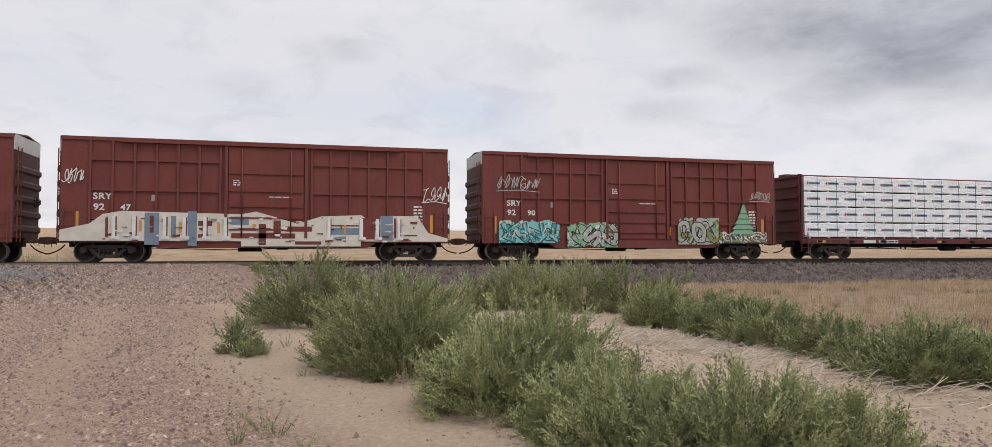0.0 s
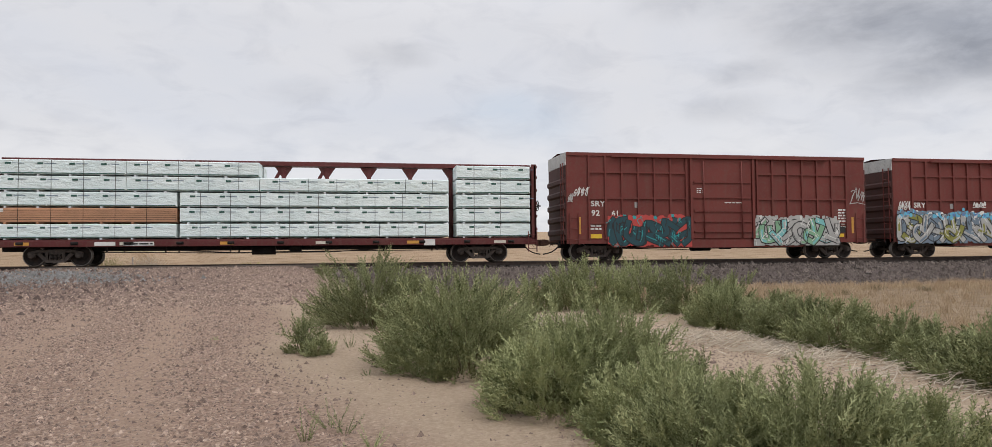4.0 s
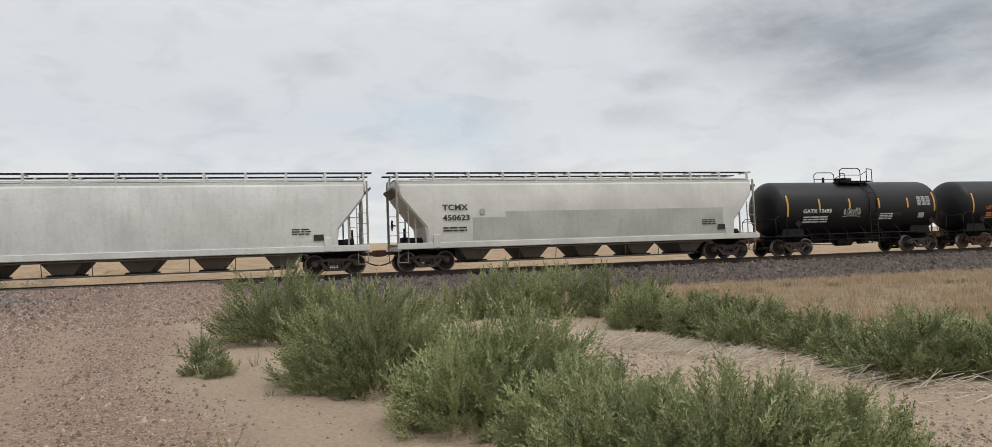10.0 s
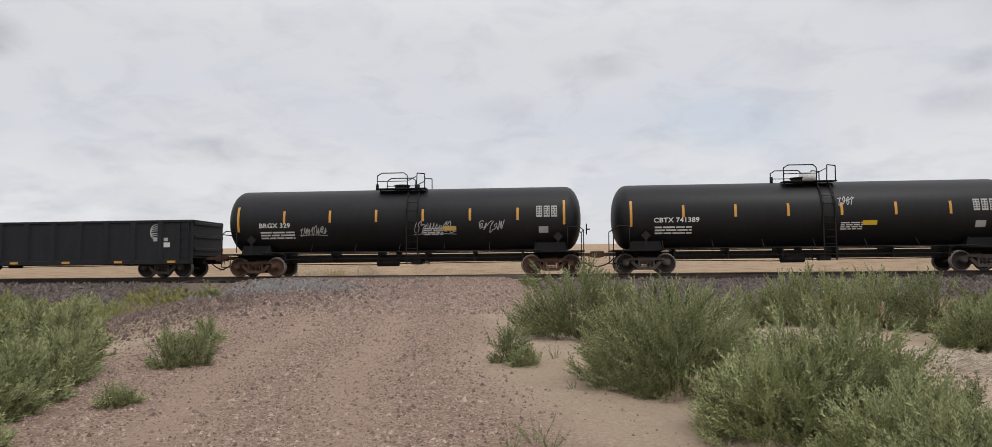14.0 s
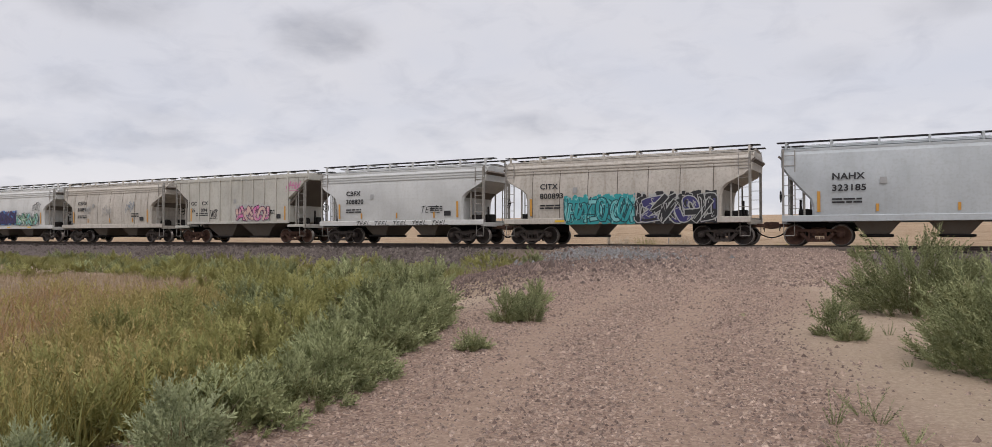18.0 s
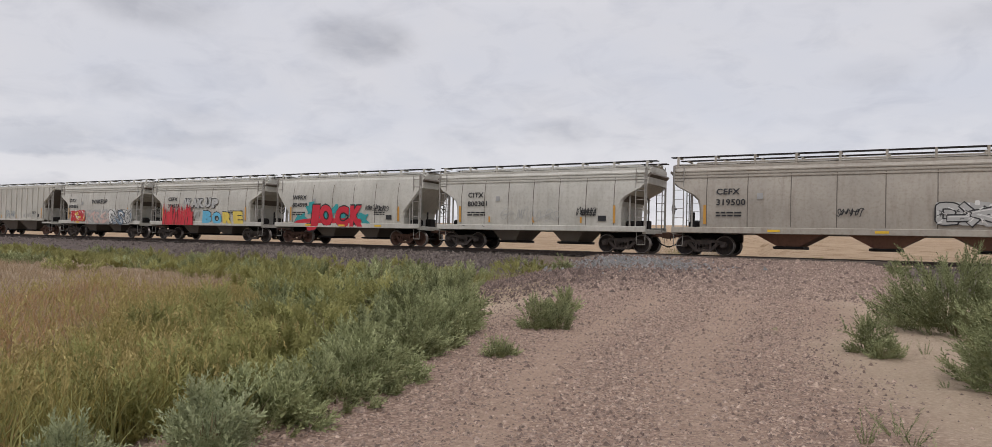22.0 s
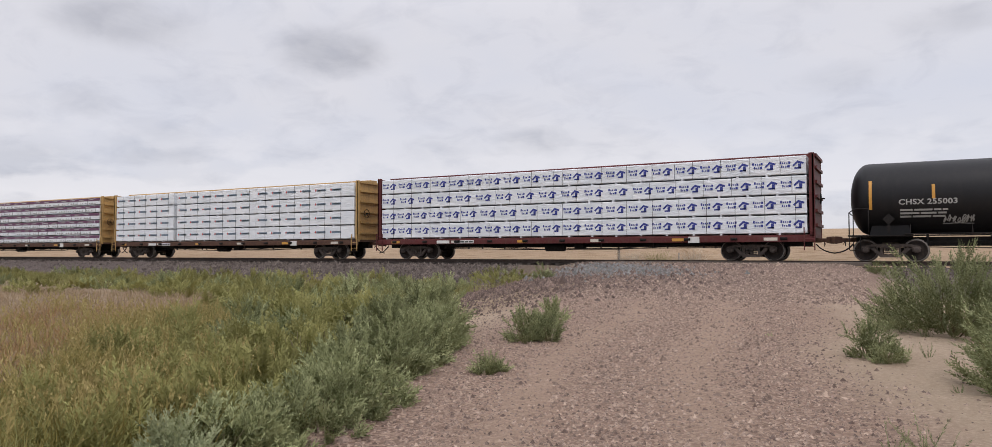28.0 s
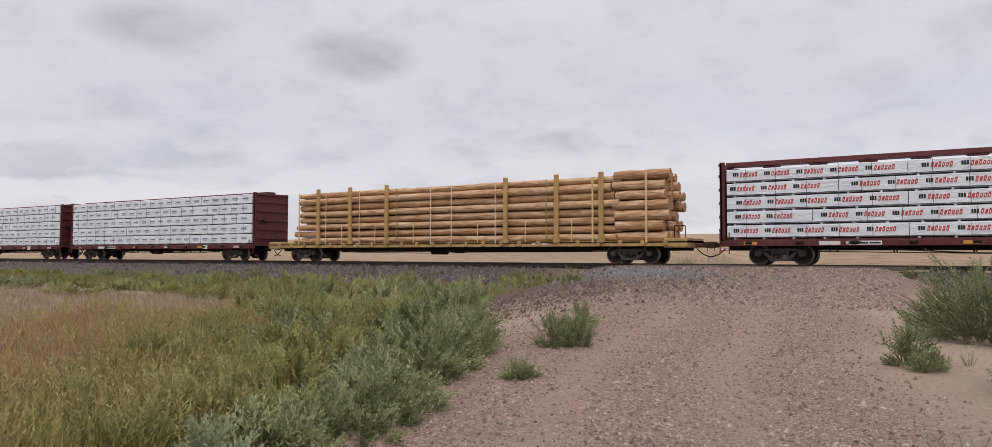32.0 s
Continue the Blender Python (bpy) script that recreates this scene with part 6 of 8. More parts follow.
        bots = [(cx - hb, -0.9, z0), (cx + hb, -0.9, z0), (cx + hb, 0.9, z0), (cx - hb, 0.9, z0)]
        bay.add(tops + bots, [(0, 4, 5, 1), (1, 5, 6, 2), (2, 6, 7, 3), (3, 7, 4, 0), (4, 7, 6, 5)])
        # without a chute colour the bay takes the brown darkened to look shaded
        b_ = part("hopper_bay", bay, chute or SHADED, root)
        part("outlet_gate", Shape().box(cx - hb - 0.15, cx + hb + 0.15, -0.95, 0.95, z0 - 0.1, z0 + 0.03, c=0.015).rod((cx - hb - 0.2, -1.0, z0 - 0.03), (cx + hb + 0.2, -1.0, z0 - 0.03), 0.05), UNDER, b_)
    if bays >= 4:
        pp = Shape().path([(4.4, -1.15, 0.34), (L - 4.2, -1.15, 0.34)], 0.035).path([(4.4, 1.15, 0.34), (L - 4.2, 1.15, 0.34)], 0.035)
        pp.path([(4.0, -1.45, 0.93), (L - 3.4, -1.45, 0.93), (L - 3.2, -1.4, 0.85), (L - 3.4, -1.35, 0.78)], 0.04)
        for i in range(7):
            px = 4.6 + i * (L - 9) / 6
            pp.path([(px, -1.15, 0.34), (px, -1.3, 1.0)], 0.018)
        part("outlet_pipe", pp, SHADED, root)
    running_gear(root, L, 1.95 if bays < 4 else 2.05, metal or (RUSTY if k % 3 == 0 else TRUCK), True)
    mx = mark_at or (levels[-1][1] + 0.75)
    if mark and not number:
        lettering(root, mark, mx, 2.45, 0.34, surf, ink_color, off=0.014)
    elif mark:
        lettering(root, mark, mx, 2.72, 0.36, surf, ink_color, off=0.014)
        lettering(root, number, mx, 2.25, 0.36, surf, ink_color, off=0.014)
    stencil(root, mx, 1.72, 1.1, 0.26, 2, surf, ink_color, k, off=0.014)
    stencil(root, L - 3.9, 1.75, 0.8, 0.3, 3, surf, ink_color, k + 9, off=0.014)
    label_plate(root, L - 3.0, 1.5, 0.42, 0.26, surf, "black", "consolidated_stencil")
    label_plate(root, mx + (1.75 if number else 3.5), 2.5, 0.24, 0.26, surf, "grey", "inspection_panel")
    if amber:
        for px in (levels[-1][1] + 0.2, L - levels[-1][1] - 0.35):
            label_plate(root, px, 1.4, 0.12, 0.85, surf, "amber")
        for i in range(3):
            if k % 2 and style != "rib":
                label_plate(root, L * (0.26 + 0.22 * i), 1.08, 0.5, 0.1, lambda z: 1.60, "yellow")
            else:
                label_plate(root, L * (0.3 + 0.2 * i), 1.4, 0.1, 0.3, surf, "amber")
    if big:
        for i, ch in enumerate("GATX"):
            lettering(root, ch, 7.75 + i * 1.02, 3.1, 0.62, surf, big, off=0.075)
    for i, (a_, b2, c_, d_, colors, letters) in enumerate(murals):
        mural(root, a_, b2, c_, d_, colors, surf, 100 * k + i, letters, off=0.055 if style != "rib" else 0.075)
    for i, (a_, b2, c_, d_, color_) in enumerate(tags):
        tag(root, a_, b2, c_, d_, color_, surf, 300 * k + i, off=0.03 if style != "rib" else 0.012)
    return root, L, surf


def gondola(k):
    root, L = start_car(k, "gondola", "black steel mill gondola with ribbed sides and white lettering", "gondola")
    x0, x1, hw, zt, zb = 0.68, L - 0.7, 1.5, 2.66, 0.62
    for s in (-1, 1):
        part("side_wall", Shape().box(x0, x1, s * (hw - 0.04), s * hw, zb + 0.1, zt), COAL, root)
        part("top_chord", Shape().box(x0, x1, s * (hw - 0.1), s * (hw + 0.06), zt - 0.12, zt, c=0.02), COAL, root)
        part("side_sill", Shape().box(x0, x1, s * (hw - 0.06), s * (hw + 0.05), zb, zb + 0.2, c=0.02), COAL, root)
        for i in range(14):
            sh = once("gon_post", lambda: Shape().add([(a, b, z) for z in (0.78, 2.56) for a, b in ((-0.16, 0), (-0.09, -0.1), (0.09, -0.1), (0.16, 0))], [(0, 4, 5, 1), (1, 5, 6, 2), (2, 6, 7, 3), (4, 7, 6, 5), (0, 1, 2, 3)]).mesh("side_post"))
            part("side_post", sh, COAL, root, at=pose(x0 + 1.55 + i * (x1 - x0 - 3.1) / 13, s * hw, 0, 0, 0, 0 if s < 0 else 180))
        for px in (x0 + 0.4, x1 - 0.4):
            ladder(root, px, s * (hw + 0.05), 0.7, 2.5, 0.42, COAL)
    part("floor", Shape().box(x0, x1, -hw + 0.04, hw - 0.04, 0.9, 1.0), COAL, root)
    for e, s in ((x0, 1), (x1, -1)):
        part("end_wall", Shape().box(e, e + s * 0.05, -hw + 0.04, hw - 0.04, 0.95, zt), COAL, root)
        for zz in (1.3, 1.9, 2.5):
            part("end_rib", Shape().box(e - s * 0.08, e, -hw + 0.1, hw - 0.1, zz - 0.07, zz + 0.07, c=0.02), COAL, root)
    brake_wheel(root, x0 - 0.2, -0.8, 1.9, UNDER)
    running_gear(root, L, 2.4)
    surf = lambda z: hw
    lettering(root, "SMIX", x0 + 2.3, 2.0, 0.36, surf, "white", off=0.104)
    lettering(root, "660753", x0 + 2.2, 1.52, 0.36, surf, "white", off=0.104)
    stencil(root, x0 + 2.3, 0.85, 1.0, 0.26, 2, surf, "white", k)
    label_plate(root, x0 + 5.35, 1.75, 0.3, 0.3, surf, "silver", "inspection_panel")
    tag(root, x0 + 5.7, x0 + 6.5, 1.0, 1.9, "brick", lambda z: hw + 0.095, 5, 0.05, 3)
    sh = Shape()
    for a in range(4):
        stroke(sh, 0, [(x1 - 1.75 + 0.3 * math.cos(t), 2.1 + (0.36 - 0.1 * a) * math.sin(t)) for t in [6.2832 * i / 16 for i in range(17)]], 0.035, surf, 0.014)
    sh.add([(x1 - 1.9, -hw - 0.012, 1.68), (x1 - 1.2, -hw - 0.012, 1.68), (x1 - 1.2, -hw - 0.012, 1.84), (x1 - 1.9, -hw - 0.012, 1.84)], [(0, 1, 2, 3)])
    part("emblem", sh, INKS["silver"], root, "white globe emblem")
    label_plate(root, x1 - 1.5, 1.4, 0.4, 0.22, surf, "white", "consolidated_stencil")
    for i in range(8):
        label_plate(root, x0 + 1.0 + i * (x1 - x0 - 2.2) / 7, 0.68, 0.4, 0.1, surf, "amber", off=0.055)


def open_hopper(k):
    root, L = start_car(k, "open_top_hopper", "dark red open-top hopper with ribbed sides and blue graffiti", "hopper car")
    x0, x1, hw, zt = 0.64, L - 0.66, 1.53, 3.52
    outline = [(x0, zt - 0.1), (x0, zt - 0.75), (x0 + 1.35, 1.75), (x0 + 1.35, 1.0), (x1 - 1.35, 1.0), (x1 - 1.35, 1.75), (x1, zt - 0.75), (x1, zt - 0.1)]
    for s in (-1, 1):
        part("side_wall", Shape().prism(outline if s > 0 else outline[::-1], s * (hw - 0.03), s * hw) if s > 0 else Shape().prism(outline, -hw, -hw + 0.03), OXIDE, root)
        part("top_chord", Shape().box(x0, x1, s * (hw - 0.08), s * (hw + 0.07), zt - 0.14, zt, c=0.02), OXIDE, root)
        part("side_sill", Shape().box(x0 + 1.3, x1 - 1.3, s * (hw - 0.04), s * (hw + 0.08), 0.95, 1.12, c=0.02), OXIDE, root)
        post = once("oh_post", lambda: Shape().box(-0.05, 0.05, -0.08, 0.0, 1.05, 3.4, c=0.012).mesh("side_post"))
        for i in range(11):
            part("side_post", post, OXIDE, root, at=pose(x0 + 1.5 + i * (x1 - x0 - 3.0) / 10, s * hw, 0, 0, 0, 0 if s < 0 else 180))
    for e, s in ((x0, 1), (x1, -1)):
        part("slope_sheet", Shape().prism([(e, zt - 0.6), (e + s * 0.05, zt - 0.5), (e + s * 3.6, 1.0), (e + s * 3.5, 0.92)][::s], -hw + 0.03, hw - 0.03), OXIDE, root)
        part("end_wall", Shape().box(e, e + s * 0.04, -hw + 0.03, hw - 0.03, zt - 0.75, zt), OXIDE, root)
        part("end_sill", Shape().box(e, e + s * 0.2, -1.5, 1.5, 0.92, 1.14, c=0.015), OXIDE, root)
        part("end_sill_side", Shape().box(e, e + s * 1.4, -1.52, -1.42, 0.95, 1.1).box(e, e + s * 1.4, 1.42, 1.52, 0.95, 1.1), OXIDE, root)
        for yy in (-1.4, -0.5, 0.5, 1.4):
            part("end_post", Shape().box(e + s * 0.04, e + s * 0.13, yy - 0.05, yy + 0.05, 1.1, zt - 0.7), OXIDE, root)
            part("end_strut", Shape().bar((e + s * 0.7, yy * 0.95, 1.0), (e + s * 0.55, yy * 0.95, 2.75), 0.07, 0.07), OXIDE, root)
        ladder(root, e + s * 0.35, -1.56, 0.7, 3.2, 0.42, OXIDE)
    for i, cx in enumerate((L * 0.36, L * 0.5, L * 0.64)):
        bay = Shape().prism([(cx - 0.95, 1.0), (cx + 0.95, 1.0), (cx + 0.3, 0.55), (cx - 0.3, 0.55)], -1.2, 1.2)
        part("hopper_bay", bay, OXIDE, root)
    part("floor_sheet", Shape().box(x0 + 3.4, x1 - 3.4, -hw + 0.03, hw - 0.03, 0.94, 1.0), OXIDE, root)
    running_gear(root, L, 2.2)
    surf = lambda z: hw
    lettering(root, "BN", x0 + 2.4, 2.45, 0.33, surf, "white", off=0.084)
    lettering(root, "SF", x0 + 3.25, 2.45, 0.33, surf, "white", off=0.084)
    lettering(root, "618", x0 + 2.35, 1.98, 0.33, surf, "white", off=0.084)
    lettering(root, "443", x0 + 3.2, 1.98, 0.33, surf, "white", off=0.084)
    lg = Shape()
    for i in range(4):
        xx = x0 + 8.7 + i * 0.95
        stroke(lg, 0, [(xx, 2.55), (xx + 0.5, 2.55)], 0.07, surf, 0.012)
        stroke(lg, 0, [(xx + 0.08, 2.67), (xx + 0.58, 2.67)], 0.07, surf, 0.012)
        stroke(lg, 0, [(xx + 0.16, 2.79), (xx + 0.6, 2.79)], 0.07, surf, 0.012)
    part("logo", lg, INKS["white"], root, "slanted white stripes of a company emblem")
    for i in range(6):
        stencil(root, x0 + 1.7 + i * 1.0, 1.3, 0.45, 0.25, 2, surf, "white", k + i)
    mural(root, x0 + 6.9, x0 + 10.4, 1.15, 2.0, ["blue", "navy", "sky", "aqua", "white"], surf, 77, 5, off=0.085)
    tag(root, x0 + 6.1, x0 + 6.9, 1.2, 1.75, "pink", surf, 78)
    tag(root, x0 + 10.4, x0 + 11.1, 1.4, 2.0, "cream", surf, 79)
    for i in range(4):
        label_plate(root, x0 + 1.5 + i * 3.4, 1.16, 0.35, 0.2, surf, "amber", off=0.02)


def log_car(k):
    root, L = start_car(k, "log_flatcar", "ochre yellow flatcar with steel side stakes", "flatcar")
    x0, x1, hw = 0.7, L - 0.7, 1.38
    part("deck", Shape().box(x0, x1, -hw, hw, 0.98, 1.08), OCHRE, root)
    for s in (-1, 1):
        part("side_sill", Shape().box(x0, x1, s * (hw - 0.05), s * hw, 0.82, 1.06, c=0.012), OCHRE, root)
        part("fish_belly", Shape().prism([(5.4, 0.84), (6.4, 0.58), (L - 6.4, 0.58), (L - 5.4, 0.84)], s * 0.6, s * 0.66), UNDER, root)
        pocket = once("pocket", lambda: Shape().box(-0.1, 0.1, -0.06, 0.02, 0.84, 1.12, c=0.015).mesh("stake_pocket"))
        for i in range(24):
            part("stake_pocket", pocket, OCHRE, root, at=pose(x0 + 1 + i * (x1 - x0 - 2) / 23, s * hw, 0, 0, 0, 0 if s < 0 else 180))
        stake = once("stake", lambda: Shape().box(-0.12, 0.12, -0.1, 0.03, 1.0, 4.42, c=0.02).prism([(-0.2, 1.05), (0.2, 1.05), (0.13, 1.5), (-0.13, 1.5)], -0.06, 0.02).mesh("stake"))
        for px in (5.1, 7.7, 10.5, 18.45, 21.4, 23.8):
            part("stake", stake, OCHRE, root, "ochre steel stake", at=pose(px, s * (hw + 0.02), 0, 0, 0, 0 if s < 0 else 180))
    for e, s in ((x0, 1), (x1, -1)):
        part("end_block", Shape().box(e, e + s * 1.1, -hw + 0.02, hw - 0.02, 0.75, 1.2, c=0.03), OCHRE, root)
        part("end_rail", Shape().path([(e + s * 0.1, -1.3, 1.1), (e + s * 0.1, -1.3, 1.75), (e + s * 0.6, -1.3, 1.75), (e + s * 0.6, -1.3, 1.1)], 0.024), UNDER, root)
    running_gear(root, L, 3.5)
    surf = lambda z: hw
    stencil(root, 20.0, 0.88, 0.9, 0.15, 1, surf, "white", 3)
    stencil(root, 8.0, 0.88, 0.6, 0.12, 1, surf, "white", 4)
    load = tagged(new("log_load"), "peeled orange-brown logs strapped on a yellow flatcar", "logs", group="loads of the flatcars")
    CARS.append((load, CARS[-1][1]))
    r = random.Random(45)

    def log_between(xa, xb, y, z, ra, rb):
        sh = Shape()
        n, m = 12, 7
        w = [(r.uniform(-0.03, 0.03), r.uniform(-0.02, 0.02)) for _ in range(m)]
        v = []
        for i in range(m):
            f = i / (m - 1)
            rad = ra + (rb - ra) * f
            for j in range(n):
                a = 2 * math.pi * j / n
                q = rad * (1 + 0.05 * r.uniform(-1, 1))
                v.append((xa + (xb - xa) * f, y + w[i][0] + q * math.cos(a), z + w[i][1] + q * math.sin(a)))
        sh.add(v, [(i * n + j, i * n + (j + 1) % n, i * n + n + (j + 1) % n, i * n + n + j) for i in range(m - 1) for j in range(n)], True)
        sh.slot = 1
        sh.add(v[:n], [tuple(range(n))[::-1]])
        sh.add(v[-n:], [tuple(range(n))])
        part("log", sh, [LOG_BARK, LOG_END], load)
    d = 0.385
    for row in range(8):
        z = 1.28 + row * 0.375
        for c in range(7):
            y = -1.15 + c * d + (0.05 if row % 2 else -0.05)
            long_x = 3.1 + r.uniform(-0.35, 0.5)
            tilt = 0.02 * row
            log_between(long_x, 24.5 + r.uniform(-0.25, 0.3), y + r.uniform(-0.05, 0.05), z + tilt + r.uniform(-0.04, 0.04), 0.165 + r.uniform(-0.03, 0.03), 0.188 + r.uniform(-0.025, 0.02))
    for row in range(7):
        for c in range(6):
            log_between(24.3 + r.uniform(-0.1, 0.2), 26.9 + r.uniform(-0.3, 0.25), -1.1 + c * 0.43 + r.uniform(-0.07, 0.09), 1.33 + row * 0.475 + r.uniform(-0.04, 0.04), 0.222 + r.uniform(-0.025, 0.025), 0.24 + r.uniform(-0.03, 0.02))
    for px, c, w in ((3.4, "webbing", 0.09), (5.7, "webbing", 0.05), (8.4, "cream", 0.04), (11.2, "olive", 0.04), (13.6, "cream", 0.05), (15.0, "cream", 0.05), (17.8, "cream", 0.05), (20.8, "olive", 0.05), (23.3, "webbing", 0.09), (26.0, "webbing", 0.1)):
        sh = Shape()
        top = 4.2 if px < 24.6 else 4.35
        sh.box(px, px + w, -1.43, -1.405, 1.0, top)
        sh.box(px, px + w, 1.405, 1.43, 1.0, top)
        part("strap", sh, INKS[c], load, "webbing strap over the logs")
    for px in (7.0, 9.6, 12.4, 16.7, 19.6, 22.2):
        sh = Shape().box(px, px + 0.05, -1.42, -1.40, 1.05, 2.15)
        part("strap", sh, INKS["webbing"], load)


# ---- the train, from its head to its tail ----
quarter = [[0, 0.25, 0.5, 0.75, 1.0], [0, 0.34, 0.67, 1.0], [0, 0.25, 0.5, 0.75, 1.0], [0, 0.2, 0.47, 0.73, 1.0]]
centerbeam(0, MAROON, "dark red centerbeam flatcar with a full lumber load", 4, [[0, 0.31, 0.315, 0.66, 1.0]], "bars", WRAP, "white-wrapped lumber bundles with green and red print")
boxcar(1, BROWN, "dark red-brown boxcar with teal and green graffiti", number="9290",
       murals=[(1.6, 4.6, 0.86, 1.75, ["aqua", "deep", "aqua", "teal", "cream"], 5), (5.0, 7.6, 0.66, 1.7, ["green", "black", "silver", "green", "white"], 3), (10.9, 13.2, 0.8, 1.95, ["silver", "black", "silver", "olive", "silver", "green"], 3), (13.2, 16.0, 0.86, 1.3, ["cream", "deep", "olive", "pink", "white"], 4)],
       tags=[(1.5, 3.6, 3.3, 4.0, "silver"), (15.0, 16.2, 3.0, 3.5, "silver")])
spruce = Shape()
for i in range(6):
    zb, w = 1.0 + 0.27 * i, 0.95 - 0.15 * i
    for slot, grow, lift in ((1, 0.04, 0.0), (0, 0.0, 0.004)):
        spruce.slot = slot
        y = -1.592 - 0.012 * i - lift
        spruce.add([(14.6 - w - grow, y, zb - grow), (14.6 + w + grow, y, zb - grow), (14.6 + 0.25 * w, y, zb + 0.42 + grow), (14.6 - 0.25 * w, y, zb + 0.42 + grow)], [(0, 1, 2, 3)])
part("graffiti", spruce, [INKS["green"], INKS["forest"], INKS["cream"]], CARS[-1][0], "green spruce tree sprayed with a cream outline")
root_, L_, surf_ = boxcar(2, BROWN, "dark red-brown boxcar with a broad cream painted band", number="9247", tags=[(0.9, 1.7, 3.2, 3.8, "white"), (15.4, 16.55, 2.7, 3.6, "white")])
band = Shape()
rb = random.Random(9)
band.slot = 0
steps = [(0.85, 1.3), (1.9, 1.55), (2.4, 1.95), (3.1, 2.08), (7.7, 2.0), (8.3, 2.12), (10.0, 1.62), (11.0, 1.95), (12.7, 2.02), (13.2, 1.7), (13.8, 2.0), (15.2, 2.0), (15.7, 1.25), (16.6, 1.0)]
for (xa, za), (xb, zb) in zip(steps, steps[1:]):
    low = 0.86 if xa < 4.2 or xb > 12.9 else 0.64
    band.add([(xa, -1.588, low), (xb, -1.588, low), (xb, -1.588, zb), (xa, -1.588, za)], [(0, 1, 2, 3)])
for slot, boxes in ((1, [(3.95, 4.5, 0.7, 2.02), (5.6, 5.95, 0.66, 2.1), (7.3, 8.0, 1.55, 1.9), (11.4, 12.6, 1.15, 1.45), (13.55, 14.1, 0.9, 2.0), (4.95, 5.15, 1.0, 1.9)]),
                    (2, [(4.15, 4.3, 1.2, 1.9), (6.0, 6.55, 1.5, 1.7), (6.0, 6.4, 1.0, 1.15), (7.3, 9.9, 0.98, 1.2), (7.6, 8.9, 1.32, 1.42), (8.4, 8.7, 0.7, 1.6), (9.0, 9.3, 1.1, 1.75), (9.5, 10.6, 1.28, 1.5), (9.9, 11.0, 0.72, 0.86), (12.72, 13.3, 0.95, 1.9), (11.4, 12.6, 1.52, 1.58), (14.15, 14.25, 1.0, 1.9), (2.5, 2.6, 1.0, 1.8), (14.6, 15.2, 1.1, 1.16)]),
                    (3, [(3.75, 3.85, 1.25, 1.7), (5.25, 5.35, 1.2, 1.65), (6.75, 6.85, 1.2, 1.65), (11.95, 12.05, 1.2, 1.6), (13.35, 13.44, 1.3, 1.65), (8.15, 8.3, 1.45, 1.6)])):
    band.slot = slot
    for a, b, c, d in boxes:
        band.add([(x, -1.589 - 0.003 * slot, z) for x, z in ((a, c), (b, c), (b, d), (a, d))], [(0, 1, 2, 3)])
for i in range(90):
    band.slot, xa, za = rb.choice((1, 2, 2, 4)), rb.uniform(2.4, 15.2), rb.uniform(0.8, 1.9)
    w, h = rb.uniform(0.04, 0.32), rb.uniform(0.02, 0.10)
    y = -1.601 - 0.0004 * i
    band.add([(xa, y, za), (xa + w, y, za - 0.02), (xa + w * 1.1, y, za + h), (xa - 0.02, y, za + h * 0.8)], [(0, 1, 2, 3)])
for xa in (2.75, 3.5, 4.65, 5.4, 6.2, 7.0, 11.25, 12.65, 13.35, 14.3):
    band.slot = 4
    band.box(xa, xa + 0.13, -1.66, -1.585, 0.98, 1.86).box(xa - 0.05, xa + 0.26, -1.64, -1.586, 0.92, 1.06)
    band.slot = 2
    band.box(xa + 0.13, xa + 0.17, -1.63, -1.585, 0.98, 1.86)
part("graffiti", band, [INKS["cream"], INKS["slate"], BROWN, INKS["amber"], INKS["white"]], root_, "cream and slate-blue block letters sprayed along the sill")
boxcar(3, BROWN, "dark red-brown boxcar with pink and teal graffiti", number="9214",
       murals=[(2.4, 7.3, 0.7, 2.3, ["deep", "white", "pink", "pink", "cream", "rose"], 4), (7.85, 9.9, 0.72, 2.2, ["deep", "black", "olive", "deep", "green"], 2), (10.0, 15.45, 0.76, 2.35, ["teal", "deep", "teal", "aqua", "slate", "aqua"], 6)], tags=[(15.5, 16.3, 2.2, 3.2, "silver")])
_, L4, s4 = boxcar(4, RED, "bright red boxcar with grey and pink graffiti", number="9381", marks=("cream",), plain_end=RED,
       murals=[(2.6, 8.25, 0.85, 2.0, ["silver", "slate", "silver", "pink", "slate", "cream"], 6), (9.75, 15.2, 0.9, 2.4, ["slate", "black", "silver", "slate", "silver", "white"], 6)], tags=[(0.9, 1.8, 2.3, 3.9, "pink"), (15.0, 16.1, 2.0, 2.5, "pink")])
boxcar(5, BROWN, "dark red-brown boxcar covered in silver and blue graffiti", number="9239",
       murals=[(0.95, 7.6, 0.75, 2.25, ["slate", "black", "silver", "olive", "silver", "slate", "white"], 7), (7.3, 10.3, 0.74, 2.0, ["slate", "black", "purple", "silver", "slate", "silver"], 4), (10.1, 16.7, 0.74, 2.22, ["slate", "black", "grey", "silver", "grey", "grey", "white"], 6)], tags=[(1.0, 1.7, 2.4, 2.9, "white"), (5.5, 6.3, 2.6, 2.9, "white")])
bubbles = Shape()
r5 = random.Random(55)
for i in range(300):
    f, big = r5.random(), r5.uniform(0.05, 0.12)
    bubbles.slot = r5.choice((0, 1, 1, 2))
    cx, cz = 1.1 + 15.4 * f, 2.16 + 0.12 * math.sin(31 * f) + r5.gauss(0, 0.08)
    bubbles.add([(cx + big * math.cos(a), -1.591 - 0.00006 * i, cz + big * math.sin(a)) for a in (0.6283 * q for q in range(10))], [tuple(range(10))])
